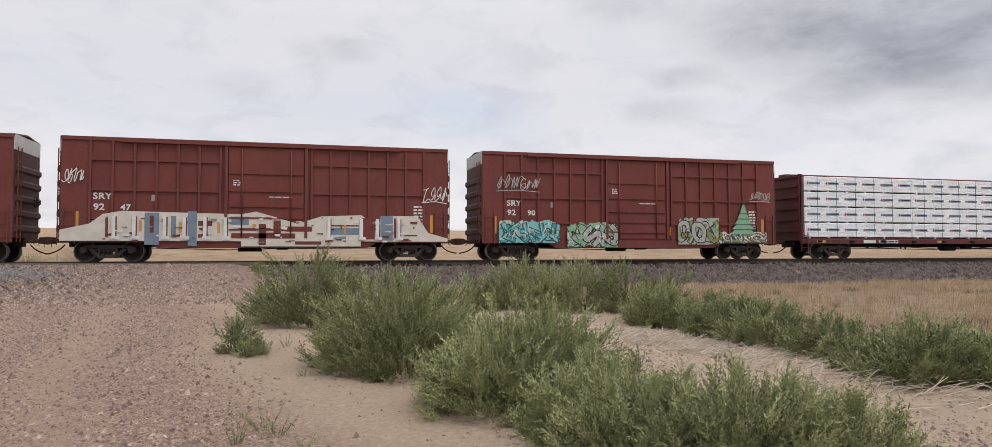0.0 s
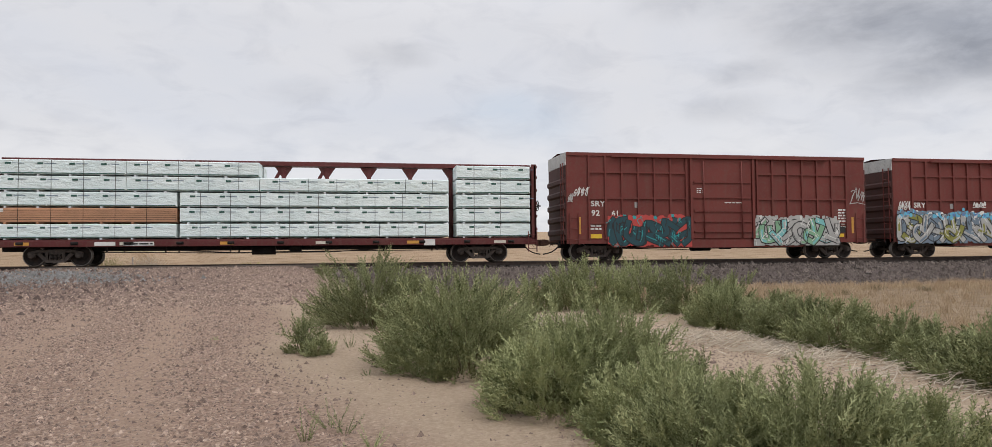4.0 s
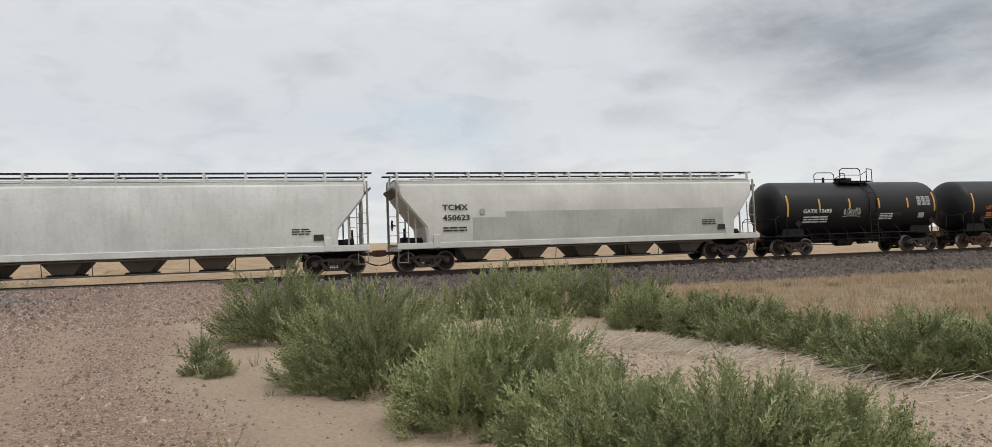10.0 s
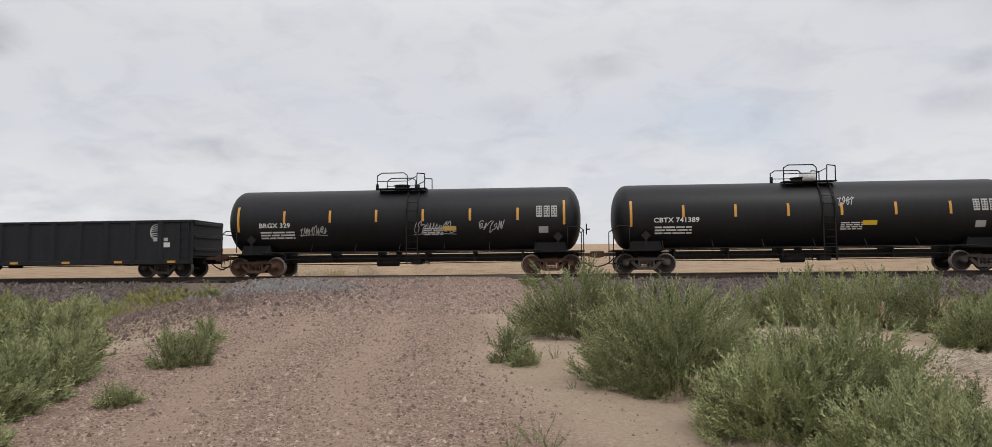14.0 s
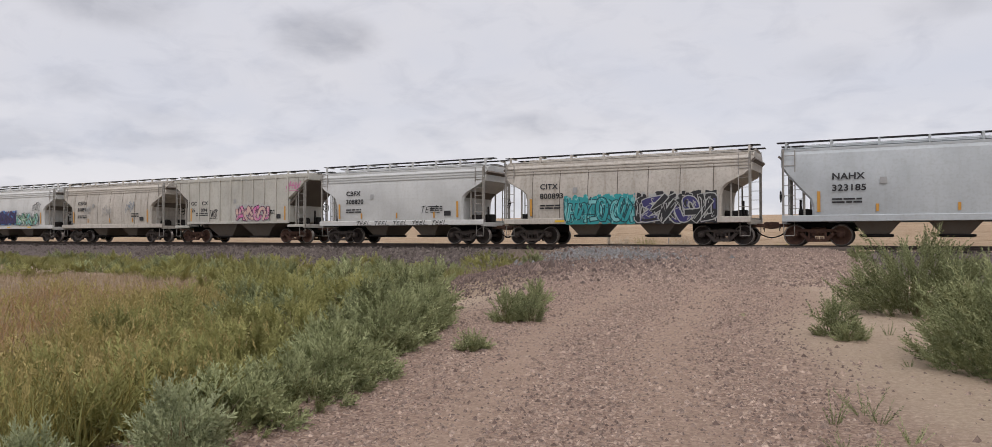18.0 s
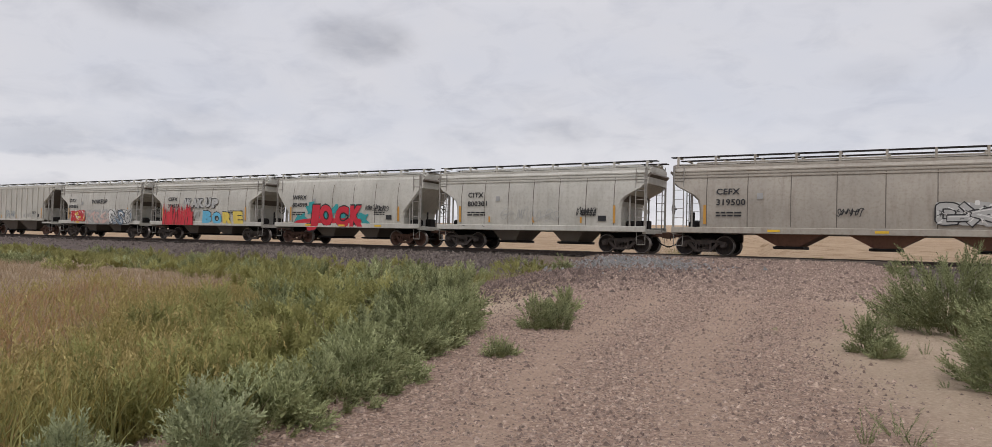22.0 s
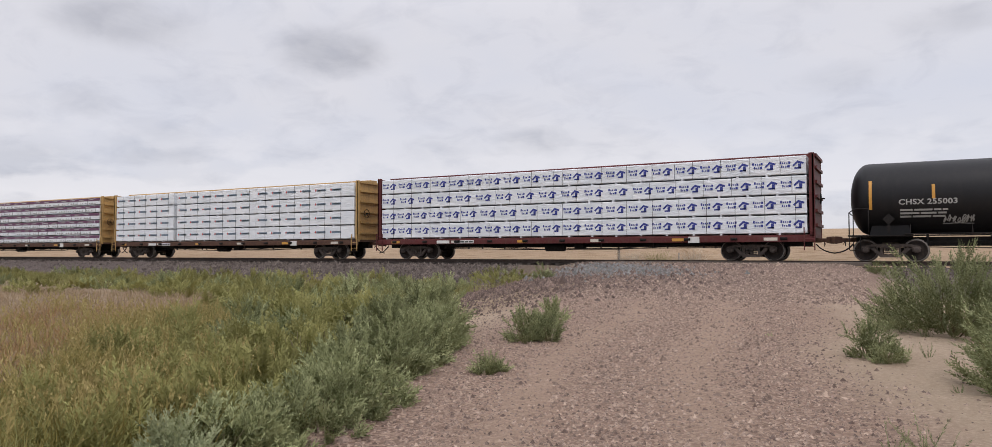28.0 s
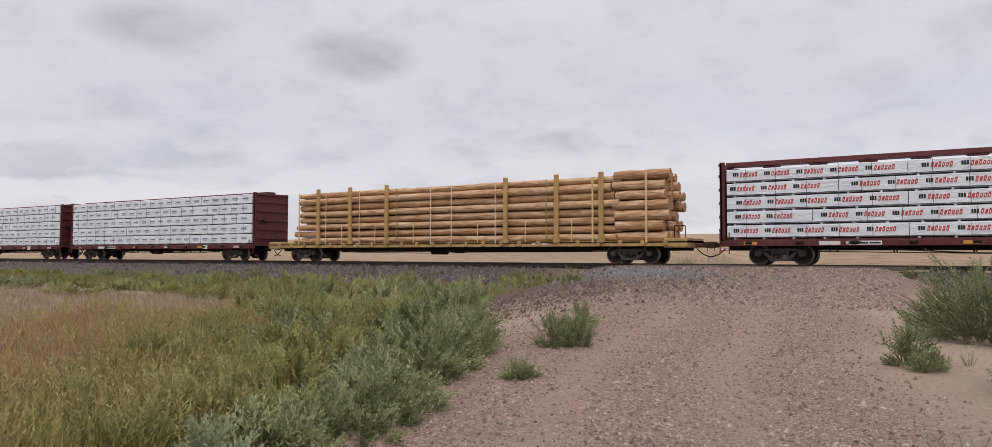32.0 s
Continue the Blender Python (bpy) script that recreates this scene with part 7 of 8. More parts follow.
tagged(part("graffiti", bubbles, [INKS["blue"], INKS["sky"], INKS["slate"]], CARS[-1][0], "blue bubbles sprayed along the top of the letters"), kind="stuff")
boxcar(6, BROWN, "dark red-brown boxcar with dark teal graffiti", number="9261",
       murals=[(2.8, 7.05, 0.68, 2.05, ["brick", "black", "deep", "deep", "deep", "teal"], 5), (10.3, 15.0, 0.7, 2.0, ["silver", "black", "silver", "green", "aqua", "silver", "white"], 5)], tags=[(1.1, 1.9, 3.0, 3.5, "white"), (0.85, 1.1, 2.8, 3.2, "silver"), (15.6, 16.5, 2.8, 3.6, "silver")])
centerbeam(7, MAROON, "dark red centerbeam flatcar with an uneven lumber load", 5,
           [[0, 0.31, 0.315, 0.69, 0.83, 0.845, 1.0], [0, 0.31, 0.315, 0.83, 0.845, 1.0], [0, 0.31, 0.315, 0.83, 0.845, 1.0], [0, 0.22, 0.46, 0.65, 0.83, 0.845, 1.0], [0, 0.22, 0.46, 0.65, 0.83, 0.845, 1.0]],
           "small", WRAP_GREEN, "pale green-white wrapped lumber bundles, one torn open", gaps={(4, 2), (4, 3), (0, 1), (0, 4), (1, 1), (1, 3), (2, 1), (2, 3), (3, 4), (4, 4)}, style_of={(1, 0): (LUMBER, "bare")})
_, L8, s8 = boxcar(8, RED, "bright red boxcar with teal and yellow graffiti", number="9404", marks=("cream",), plain_end=RED,
       murals=[(0.95, 7.6, 0.68, 2.3, ["orange", "navy", "gold", "slate", "gold", "brick", "sky"], 6), (9.5, 15.3, 0.66, 2.15, ["silver", "black", "teal", "aqua", "teal", "cream"], 5)], tags=[(0.95, 1.8, 2.6, 3.9, "pink"), (3.4, 4.6, 3.1, 3.7, "pink"), (8.0, 9.8, 2.8, 3.3, "cream")])
for rt, LL in ((CARS[5][0], L4), (CARS[10][0], L8)):
    for i, (w, h) in enumerate(((0.26, 0.34), (0.2, 0.22), (0.12, 0.32), (0.2, 0.22), (0.08, 0.36), (0.2, 0.22), (0.18, 0.22), (0.12, 0.3))):
        xx = LL - 4.1 + i * 0.26
        part("logo", Shape().box(xx, xx + w * 0.85, -1.572, -1.558, 3.3, 3.3 + h), INKS["cream"], rt, "cream company word drawn as bars")
    stripes = Shape()
    for i in range(4):
        stroke(stripes, 0, [(LL - 1.95 + 0.12 * i, 3.6), (LL - 1.6 + 0.12 * i, 3.95 - 0.12 * i)], 0.05, lambda z: 1.5, 0.045)
    tagged(part("logo_stripes", stripes, INKS["cream"], rt), kind="stuff")
brown_rows = {(r_, c_): (LUMBER, "bare") for r_, c_ in ((0, 0), (0, 1), (0, 2), (1, 0), (1, 1), (1, 2), (2, 0), (2, 1), (2, 2), (2, 3), (3, 0))}
centerbeam(9, OCHRE, "ochre yellow centerbeam flatcar with brown and wrapped lumber", 5,
           [[0, 0.18, 0.48, 0.74, 1.0], [0, 0.18, 0.48, 0.74, 1.0], [0, 0.18, 0.48, 0.74, 1.0], [0, 0.17, 0.4, 0.6, 0.8, 1.0], [0, 0.2, 0.5, 0.79, 1.0]],
           "small", WRAP_GREEN, "brown sawn lumber with pale wrapped bundles on top", gaps={(4, 0), (4, 1), (4, 2)}, style_of=brown_rows)
hopper(10, "long", CLEAN_GREY, "light grey four-bay covered hopper with outline graffiti", "TCMX", "450723", bays=5, amber=False,
       tags=[(6.6, 11.5, 1.5, 2.5, "grey"), (12.4, 15.6, 1.5, 2.2, "grey"), (3.2, 5.6, 1.32, 1.6, "black")])
tankcar(11, TANK_BLACK, "black tank car with yellow lettering", "UTLX", "640280", "orange")
tankcar(12, TANK_BLACK, "short black tank car with white lettering", "GATX", "73493", "white", tags=[(5.0, 6.2, 2.05, 2.5, "silver")])
hopper(13, "long", CLEAN_GREY, "light grey covered hopper with a repainted panel", "TCMX", "450623", bays=5, amber=False)


def lower_panel(x0, x1, z0, z1, label, cut=0.0, material=None):
    """A sheet of newer paint on the side of the car, following its curve."""
    sf, pn = (lambda z: 1.60 - (0.23 if z > 2.3 else 0.07) * ((z - 2.3) / 1.65) ** 2 - 0.022), Shape()
    n = 10
    for i in range(n):
        za, zb = z0 + (z1 - z0) * i / n, z0 + (z1 - z0) * (i + 1) / n
        a = x0 + (cut if i > n * 0.75 else 0.0)
        pn.add([(a, -sf(za), za), (x1, -sf(za), za), (x1, -sf(zb), zb), (a, -sf(zb), zb)], [(0, 1, 2, 3)])
    return part("repainted_panel", pn, material or PATCH, CARS[-1][0], label)


lower_panel(4.1, 17.4, 1.32, 2.62, "darker grey repainted lower panel", 1.6)
hopper(14, "long", PALE, "pale grey five-bay covered hopper", "CITX", "775169", bays=5, amber=False)
tankcar(15, TANK_GREY, "faded grey tank car with rust at the top", "NATX", "190113", "orange", tags=[(7.2, 8.1, 2.3, 3.4, "brick"), (4.0, 5.2, 1.5, 1.9, "black")])
hopper(16, "boxy", MINT, "pale blue-grey covered hopper with faint tags", "ITFX", "90899", bays=3, ribs=0, mark_at=2.6, amber=True,
       tags=[(3.7, 6.4, 1.4, 1.9, "silver"), (6.4, 7.0, 2.3, 2.7, "silver"), (7.0, 9.2, 1.6, 2.5, "silver"), (11.6, 15.2, 1.4, 2.2, "grey"), (15.4, 16.6, 1.7, 2.2, "silver")])
hopper(17, "full", COOL_GREY, "cool grey covered hopper with thin black tags", "NAHX 551604", "", bays=5, amber=False, mark_at=3.1, tags=[(5.5, 8.9, 1.2, 2.2, "slate"), (12.0, 14.9, 1.7, 2.1, "slate")])
lower_panel(1.2, 17.6, 1.30, 2.1, "darker grey lower half with an uneven edge", 0.4)
tankcar(18, TANK_BLACK, "long black tank car with a white valve housing", "CBTX", "741389", "white", hatch="white", tags=[(10.2, 10.9, 2.9, 3.3, "silver")])
tankcar(19, TANK_BLACK, "long black tank car with white tags", "BRGX", "329", "white", tags=[(4.3, 5.6, 1.9, 2.3, "silver"), (9.6, 11.5, 1.9, 2.4, "silver"), (12.5, 13.6, 2.0, 2.5, "silver")])
gondola(20)
open_hopper(21)
hopper(22, "slant", BEIGE, "beige dusty covered hopper with a black tag", "CEFX", "95856", bays=3, ribs=5, tags=[(5.2, 7.2, 1.5, 2.1, "black")])
lower_panel(1.85, 12.35, 1.29, 1.93, "greyer lower side sheet", 0.0, DUSTY)
hopper(23, "slant", BEIGE, "beige covered hopper with magenta and black graffiti", "TILX", "30123", bays=3, ribs=0, mark_at=2.3,
       murals=[(3.9, 6.0, 1.5, 2.3, ["pink", "navy", "rose", "rose", "rose", "white"], 3)], tags=[(7.7, 9.7, 1.5, 2.3, "black"), (10.6, 12.6, 1.7, 2.1, "black"), (7.9, 9.5, 1.6, 2.2, "black")])
lower_panel(1.85, 11.9, 1.29, 2.0, "greyer lower side sheet", 0.0, DUSTY)
hopper(24, "slant", COOL_GREY, "cool grey covered hopper", "NAHX", "323185", bays=3)
hopper(25, "round", DUSTY, "dusty grey covered hopper with teal and black graffiti", "CITX", "800893", ribs=7,
       murals=[(3.95, 7.5, 1.02, 2.25, ["teal", "deep", "teal", "aqua", "teal", "aqua"], 6), (7.5, 11.2, 1.02, 2.3, ["black", "silver", "black", "navy", "black", "silver"], 4)])
hopper(26, "round", NEUTRAL, "light grey covered hopper with small black tags", "CBFX", "308820", ribs=0, sill=PALE,
       )
SCRAWL = {"T": (((0.0, 0.9), (1.1, 1.05)), ((0.55, 1.0), (0.4, 0.0))), "E": (((0.9, 1.0), (0.25, 0.85), (0.1, 0.1), (0.8, 0.05)), ((0.15, 0.5), (0.7, 0.55))), "L": (((0.3, 1.1), (0.1, 0.1), (1.3, 0.0)),)}
for x_, z_, w_, h_, dy in [(7.8, 1.66, 0.3, 0.36, 0.02)] + [(3.4 + 1.28 * i, 1.02, 0.25, 0.22, 0.028) for i in range(5)]:
    hand_ = Shape()
    for i, ch in enumerate("TEEL"):
        for line in SCRAWL[ch]:
            stroke(hand_, 0, [(x_ + (i + a * 0.9) * w_ + 0.2 * b * h_, z_ + b * h_) for a, b in line], 0.035, (lambda z: 1.60) if z_ < 1.3 else (lambda z: 1.60 - 0.07 * ((z - 2.3) / 1.65) ** 2), dy)
    part("tag", hand_, INKS["black"], CARS[-1][0])
hopper(27, "rib", LIGHT_GREY, "light grey ribbed covered hopper with faded pink graffiti", "", "", ribs=10,
       murals=[(6.5, 9.4, 1.4, 2.3, ["silver", "purple", "pink", "rose", "pink", "silver"], 4)], tags=[(10.7, 11.8, 3.2, 3.8, "rose"), (3.9, 4.7, 1.6, 2.2, "black")], amber=True)
for body_, px_, pz_ in (("GC", 2.2, 2.45), ("CX", 3.25, 2.45), ("55", 2.2, 2.0), ("094", 3.15, 2.0)):
    lettering(CARS[-1][0], body_, px_, pz_, 0.34, lambda z: 1.5, "black")
hopper(28, "round", DUSTY, "dusty beige-grey covered hopper with sprayed scrawls", "CEFX", "81891", ribs=7, tags=[(5.5, 6.6, 2.0, 2.7, "grey"), (8.2, 9.2, 2.2, 3.0, "slate"), (3.4, 4.3, 2.1, 2.6, "grey")])
hopper(29, "round", PALE, "white covered hopper with navy and green graffiti", "CBFX", "308775", ribs=0, sill=PALE,
       murals=[(4.6, 7.7, 1.35, 2.35, ["blue", "black", "navy", "navy", "navy", "purple"], 4), (7.7, 10.7, 1.3, 2.2, ["silver", "black", "green", "aqua", "green", "white"], 4)], tags=[(9.8, 10.9, 2.5, 3.1, "black"), (3.8, 5.2, 1.04, 1.22, "gold"), (6, 9.6, 1.04, 1.22, "gold")])
hopper(30, "rib", DUSTY, "rust-stained grey ribbed covered hopper with orange graffiti", "", "", ribs=10, big="black",
       murals=[(3.1, 7.4, 1.42, 2.4, ["red", "brick", "cream", "silver", "cream", "gold"], 4)], tags=[(7.5, 8.6, 1.6, 2.2, "grey")])
for body_, px_, pz_ in (("GA", 2.2, 2.4), ("CX", 3.25, 2.4), ("31", 2.2, 1.95), ("62", 3.25, 1.95)):
    lettering(CARS[-1][0], body_, px_, pz_, 0.34, lambda z: 1.5, "black")
hopper(31, "round", TAUPE, "long dusty grey covered hopper with blue-grey graffiti", "CEFX", "319500", bays=3, ribs=9, sill=TAUPE, chute=RUST_BAY,
       murals=[(11.0, 14.4, 1.45, 2.25, ["silver", "black", "silver", "silver", "silver", "white"], 3)], tags=[(7.5, 8.5, 1.78, 2.15, "black")])
hopper(32, "round", LIGHT_GREY, "light grey covered hopper with pale yellow marks", "CITX", "800301", ribs=7, tags=[(4.6, 8.2, 1.45, 2.2, "silver"), (9.0, 10.1, 1.75, 2.2, "black"), (0.9, 3.9, 1.04, 1.22, "black")])
hopper(33, "slant", LIGHT_GREY, "light grey covered hopper with red bubble graffiti", "WFRX", "804599", ribs=6, mark_at=2.2,
       tags=[(8.2, 10.0, 2.0, 2.4, "black")])
sf_ = lambda z: 1.60 - (0.23 if z > 2.3 else 0.07) * ((z - 2.3) / 1.65) ** 2
splash = Shape()
rr_ = random.Random(3)
for i in range(7):
    blob(splash, 0, 3.0 + 0.85 * i, 1.5 + 0.55 * (i % 2), 0.42, 0.34, sf_, 0.02, rr_, 0.7)
blob(splash, 1, 5.3, 1.30, 2.7, 0.26, sf_, 0.026, rr_, 0.1, n=24)
tagged(part("graffiti", splash, [INKS["teal"], INKS["red"]], CARS[-1][0], "teal splashes round red letters"), kind="stuff")
fat_word(CARS[-1][0], "JOCK", 3.35, 8.1, 1.08, 2.5, "red", "black", sf_, 0.036, seed=2)
hopper(34, "round", LIGHT_GREY, "light grey covered hopper with red, blue and yellow graffiti", "CEFX", "304273", ribs=6, mark_at=2.7,
       tags=[(5.6, 6.2, 1.5, 2.2, "silver")])
flare, rf_ = Shape(), random.Random(8)
for i in range(170):
    xa, zt = 2.25 + 3.3 * i / 170 + rf_.uniform(-0.1, 0.1), rf_.uniform(1.6, 2.6)
    y = -1.632 - 0.00015 * i
    flare.slot = (0, 1, 0, 2, 0)[i % 5]
    flare.add([(xa - 0.1, y, 1.02), (xa + 0.12, y, 1.02), (xa + 0.09, y, 1.8 - 0.4 * rf_.random()), (xa + rf_.uniform(-0.2, 0.3), y, zt), (xa - 0.05, y, 1.6 - 0.3 * rf_.random())], [(0, 1, 2, 3, 4)])
tagged(part("graffiti", flare, [INKS["red"], INKS["brick"], OXIDE], CARS[-1][0], "red sprayed flames over the sill"), kind="stuff")
fat_word(CARS[-1][0], "WAKUP", 4.5, 8.2, 2.25, 2.95, "silver", "black", sf_, 0.03, seed=5)
fat_word(CARS[-1][0], "BO", 6.45, 8.6, 1.15, 2.1, "sky", "black", sf_, 0.03, seed=6)
fat_word(CARS[-1][0], "RE", 8.6, 10.8, 1.15, 2.1, "gold", "black", sf_, 0.03, seed=7)
hopper(35, "round", LIGHT_GREY, "light grey covered hopper with red and white graffiti", "CITX", "800885", ribs=6, mark_at=2.15,
       murals=[(2.5, 4.5, 1.25, 1.95, ["red", "brick", "red", "red", "gold", "white"], 3), (4.7, 7.75, 1.02, 2.0, ["silver", "grey", "pink", "silver", "pink", "cream"], 4), (7.8, 10.7, 1.02, 2.05, ["silver", "black", "white", "silver", "slate", "white"], 3)])
lettering(CARS[-1][0], "WAKEUP", 5.3, 2.6, 0.44, sf_, "black", off=0.012)
hopper(36, "rib", LIGHT_GREY, "light grey ribbed covered hopper with yellow reflectors", "", "", ribs=11, tags=[(4.6, 6.4, 1.5, 2.1, "slate"), (7.6, 9.6, 1.5, 1.9, "grey")])
for body_, px_, pz_ in (("GC", 2.2, 2.45), ("CX", 3.25, 2.45), ("55", 2.2, 2.0), ("072", 3.15, 2.0)):
    lettering(CARS[-1][0], body_, px_, pz_, 0.34, lambda z: 1.5, "black")
hopper(37, "round", DUSTY, "dusty beige covered hopper with white figure graffiti", "CITX", "800917", ribs=7,
       murals=[(3.0, 5.2, 1.2, 2.4, ["silver", "black", "white", "silver", "white"], 2), (5.4, 10.6, 1.4, 2.2, ["silver", "gold", "silver", "cream", "gold", "white"], 7)])
hopper(38, "round", LIGHT_GREY, "light grey covered hopper", "WSOX", "806496", ribs=0, tags=[(4.6, 6.8, 1.5, 1.8, "aqua"), (8.0, 9.0, 1.5, 1.8, "slate")])
tankcar(39, TANK_BLACK, "long black tank car with magenta graffiti", "TILX", "291512", "white", tags=[(4.6, 5.6, 1.9, 2.4, "silver"), (8.2, 10.2, 1.7, 2.5, "rose"), (10.4, 11.6, 1.6, 2.2, "brick"), (15.0, 16.0, 1.9, 2.3, "silver")])
tankcar(40, TANK_BLACK, "long black tank car with a large white emblem", "CHSX", "255003", "silver", logo=(11.9, 2.45), tags=[(3.9, 4.9, 1.5, 1.8, "silver")])
centerbeam(41, MAROON, "dark red centerbeam flatcar with a full lumber load", 4, [[0, 0.5, 1.0], [0, 0.235, 0.5, 1.0], [0, 0.33, 0.66, 1.0], [0, 0.5, 0.75, 1.0]], "roof", WRAP, "white-wrapped lumber bundles with blue roof marks")
centerbeam(42, OCHRE, "ochre yellow centerbeam flatcar with a full lumber load", 4, [[0, 0.285, 0.3, 0.64, 1.0]], "bars", WRAP, "white-wrapped lumber bundles with green and red print", gaps={(r_, 1) for r_ in range(4)})
centerbeam(43, OCHRE, "ochre yellow centerbeam flatcar with purple-wrapped lumber", 6, [[0, 0.5, 1.0], [0, 0.25, 0.5, 0.75, 1.0], [0, 0.34, 0.67, 1.0], [0, 0.25, 0.5, 0.75, 1.0], [0, 0.5, 1.0], [0, 0.22, 0.62, 1.0]], "purple", WRAP, "white and purple wrapped lumber bundles", gaps={(5, 0)})
centerbeam(44, MAROON, "dark red centerbeam flatcar with a full lumber load", 5, [[0, 0.31, 0.62, 1.0], [0, 0.155, 0.5, 0.75, 1.0], [0, 0.31, 0.66, 1.0], [0, 0.2, 0.55, 1.0], [0, 0.31, 0.62, 1.0]], "blocks", WRAP, "white-wrapped lumber bundles with black and red print", tops=4.16)
log_car(45)
centerbeam(46, MAROON, "dark red centerbeam flatcar with white lumber bundles", 5, [[0, 0.33, 0.66, 1.0], [0, 0.25, 0.5, 0.75, 1.0]], "lines", WRAP, "white-wrapped lumber bundles with grey print")
centerbeam(47, MAROON, "dark red centerbeam flatcar with white lumber bundles", 5, [[0, 0.33, 0.66, 1.0], [0, 0.25, 0.5, 0.75, 1.0]], "lines", WRAP, "white-wrapped lumber bundles with grey print")


# ---- plants ----
def leafy(name, sprigs, leaves, length, leaf_len, leaf_w, seed, shape_fn, finger=False):
    """Stems with leaves: shape_fn(r, n) gives the sprigs' feet and directions; one mesh of leaves and thin stems.
    The leaves of a finger hang together along its stem."""
    r = np.random.RandomState(seed)
    foot, way, size = shape_fn(r, sprigs)
    n = len(foot)
    way = way / np.linalg.norm(way, axis=1, keepdims=True)
    side = np.cross(way, r.normal(0, 1, (n, 3)))
    side /= np.linalg.norm(side, axis=1, keepdims=True)
    third = np.cross(way, side)
    L = (length * size)[:, None]
    v, f = [], []
    if finger:
        nodes = np.stack([foot + way * L * (k / leaves) for k in range(leaves + 2)], 1)
        tips = []
        for k in range(leaves):
            a = 2.4 * k + r.uniform(0, 1.2, n)
            out = (np.cos(a)[:, None] * side + np.sin(a)[:, None] * third) * (1.15 - 0.5 * k / leaves) + way * r.uniform(0.8, 1.3, (n, 1))
            out /= np.linalg.norm(out, axis=1, keepdims=True)
            tips.append(nodes[:, k] + out * (leaf_len * size * r.uniform(0.7, 1.25, n) * (1.2 - 0.5 * k / leaves))[:, None] + way * L / leaves)
        every = np.concatenate([nodes, np.stack(tips, 1)], 1)
        step = 2 * leaves + 2
        one = np.array([(k, leaves + 2 + k, k + 2) for k in range(leaves)])
        me = bpy.data.meshes.new(name)
        me.from_pydata(every.reshape(-1, 3).tolist(), [], (one[None] + step * np.arange(n)[:, None, None]).reshape(-1, 3).tolist())
        return me
    # the stem: a slim strip of two triangles
    w = 0.004
    stem = np.stack([foot - side * w, foot + side * w, foot + way * L], 1)
    v.append(stem.reshape(-1, 3))
    f.append(np.arange(3 * n).reshape(n, 3))
    base = 3 * n
    for k in range(leaves):
        t = (k + 0.6) / leaves
        a = 2.4 * k + r.uniform(0, 1.2, n)
        out = (np.cos(a)[:, None] * side + np.sin(a)[:, None] * third) * 0.42 + way * r.uniform(0.7, 1.3, (n, 1))
        out /= np.linalg.norm(out, axis=1, keepdims=True)
        at = foot + way * L * t
        ll = (leaf_len * size * r.uniform(0.6, 1.3, n) * (1.15 - 0.45 * t))[:, None]
        across = np.cross(out, way + 0.3 * r.normal(0, 1, (n, 3)))
        across /= np.linalg.norm(across, axis=1, keepdims=True) + 1e-9
        tri = np.stack([at - across * leaf_w * 0.5, at + out * ll, at + across * leaf_w * 0.5 + out * ll * 0.45], 1)
        v.append(tri.reshape(-1, 3))
        f.append(base + np.arange(3 * n).reshape(n, 3))
        base += 3 * n
    me = bpy.data.meshes.new(name)
    me.from_pydata(np.concatenate(v).tolist(), [], np.concatenate(f).tolist())
    return me


def dome(rx, ry, h, seed=0):
    """Feet and directions of sprigs, gathered in upright plumes that cover an uneven mound."""
    q = np.random.RandomState(seed + 900)
    ph = q.uniform(0, 6.28, 5)

    def fn(r, n):
        m = max(16, n // (10 if n > 400 else 5))
        d = r.normal(0, 1, (m, 3))
        d[:, 2] = np.abs(d[:, 2]) * 0.95 + 0.03
        d[: m // 4, 2] *= 0.3
        d /= np.linalg.norm(d, axis=1, keepdims=True)
        az = np.arctan2(d[:, 1], d[:, 0])
        lump = 1 + 0.09 * np.sin(2 * az + ph[0]) + 0.07 * np.sin(3 * az + ph[1]) + 0.13 * np.sin(5 * az + ph[2]) * np.cos(5 * d[:, 2] + ph[3]) + 0.03 * r.normal(0, 1, m)
        k = 0.9 * r.uniform(0.02, 1.0, m) ** 0.3
        anchor = d * (k * lump)[:, None] * np.array([rx, ry, h * 0.84])
        anchor[:, 2] = np.maximum(anchor[:, 2], 0.0)
        axis = d * np.array([1.0, 1.0, 0.4]) + np.array([0, 0, 0.75]) + 0.13 * r.normal(0, 1, (m, 3))
        axis /= np.linalg.norm(axis, axis=1, keepdims=True)
        tall = r.uniform(0.7, 1.2, m) * np.where(r.uniform(0, 1, m) < 0.04, 1.3, 1.0)
        i = r.randint(0, m, n)
        foot = anchor[i] + axis[i] * (r.uniform(-0.10, 0.09, n) * h)[:, None] + 0.02 * r.normal(0, 1, (n, 3))
        foot[:, 2] = np.maximum(foot[:, 2], -0.01)
        return foot, axis[i] + 0.27 * r.normal(0, 1, (n, 3)), tall[i] * r.uniform(0.6, 1.15, n)
    return fn


def tuft(rx, h):
    def fn(r, n):
        d = r.normal(0, 1, (n, 2)) * rx * 0.45
        return np.c_[d, np.full(n, -0.01)], np.c_[d * 1.1 / max(rx, 0.05) + 0.1 * r.normal(0, 1, (n, 2)), np.ones(n)], r.uniform(0.45, 1.15, n)
    return fn


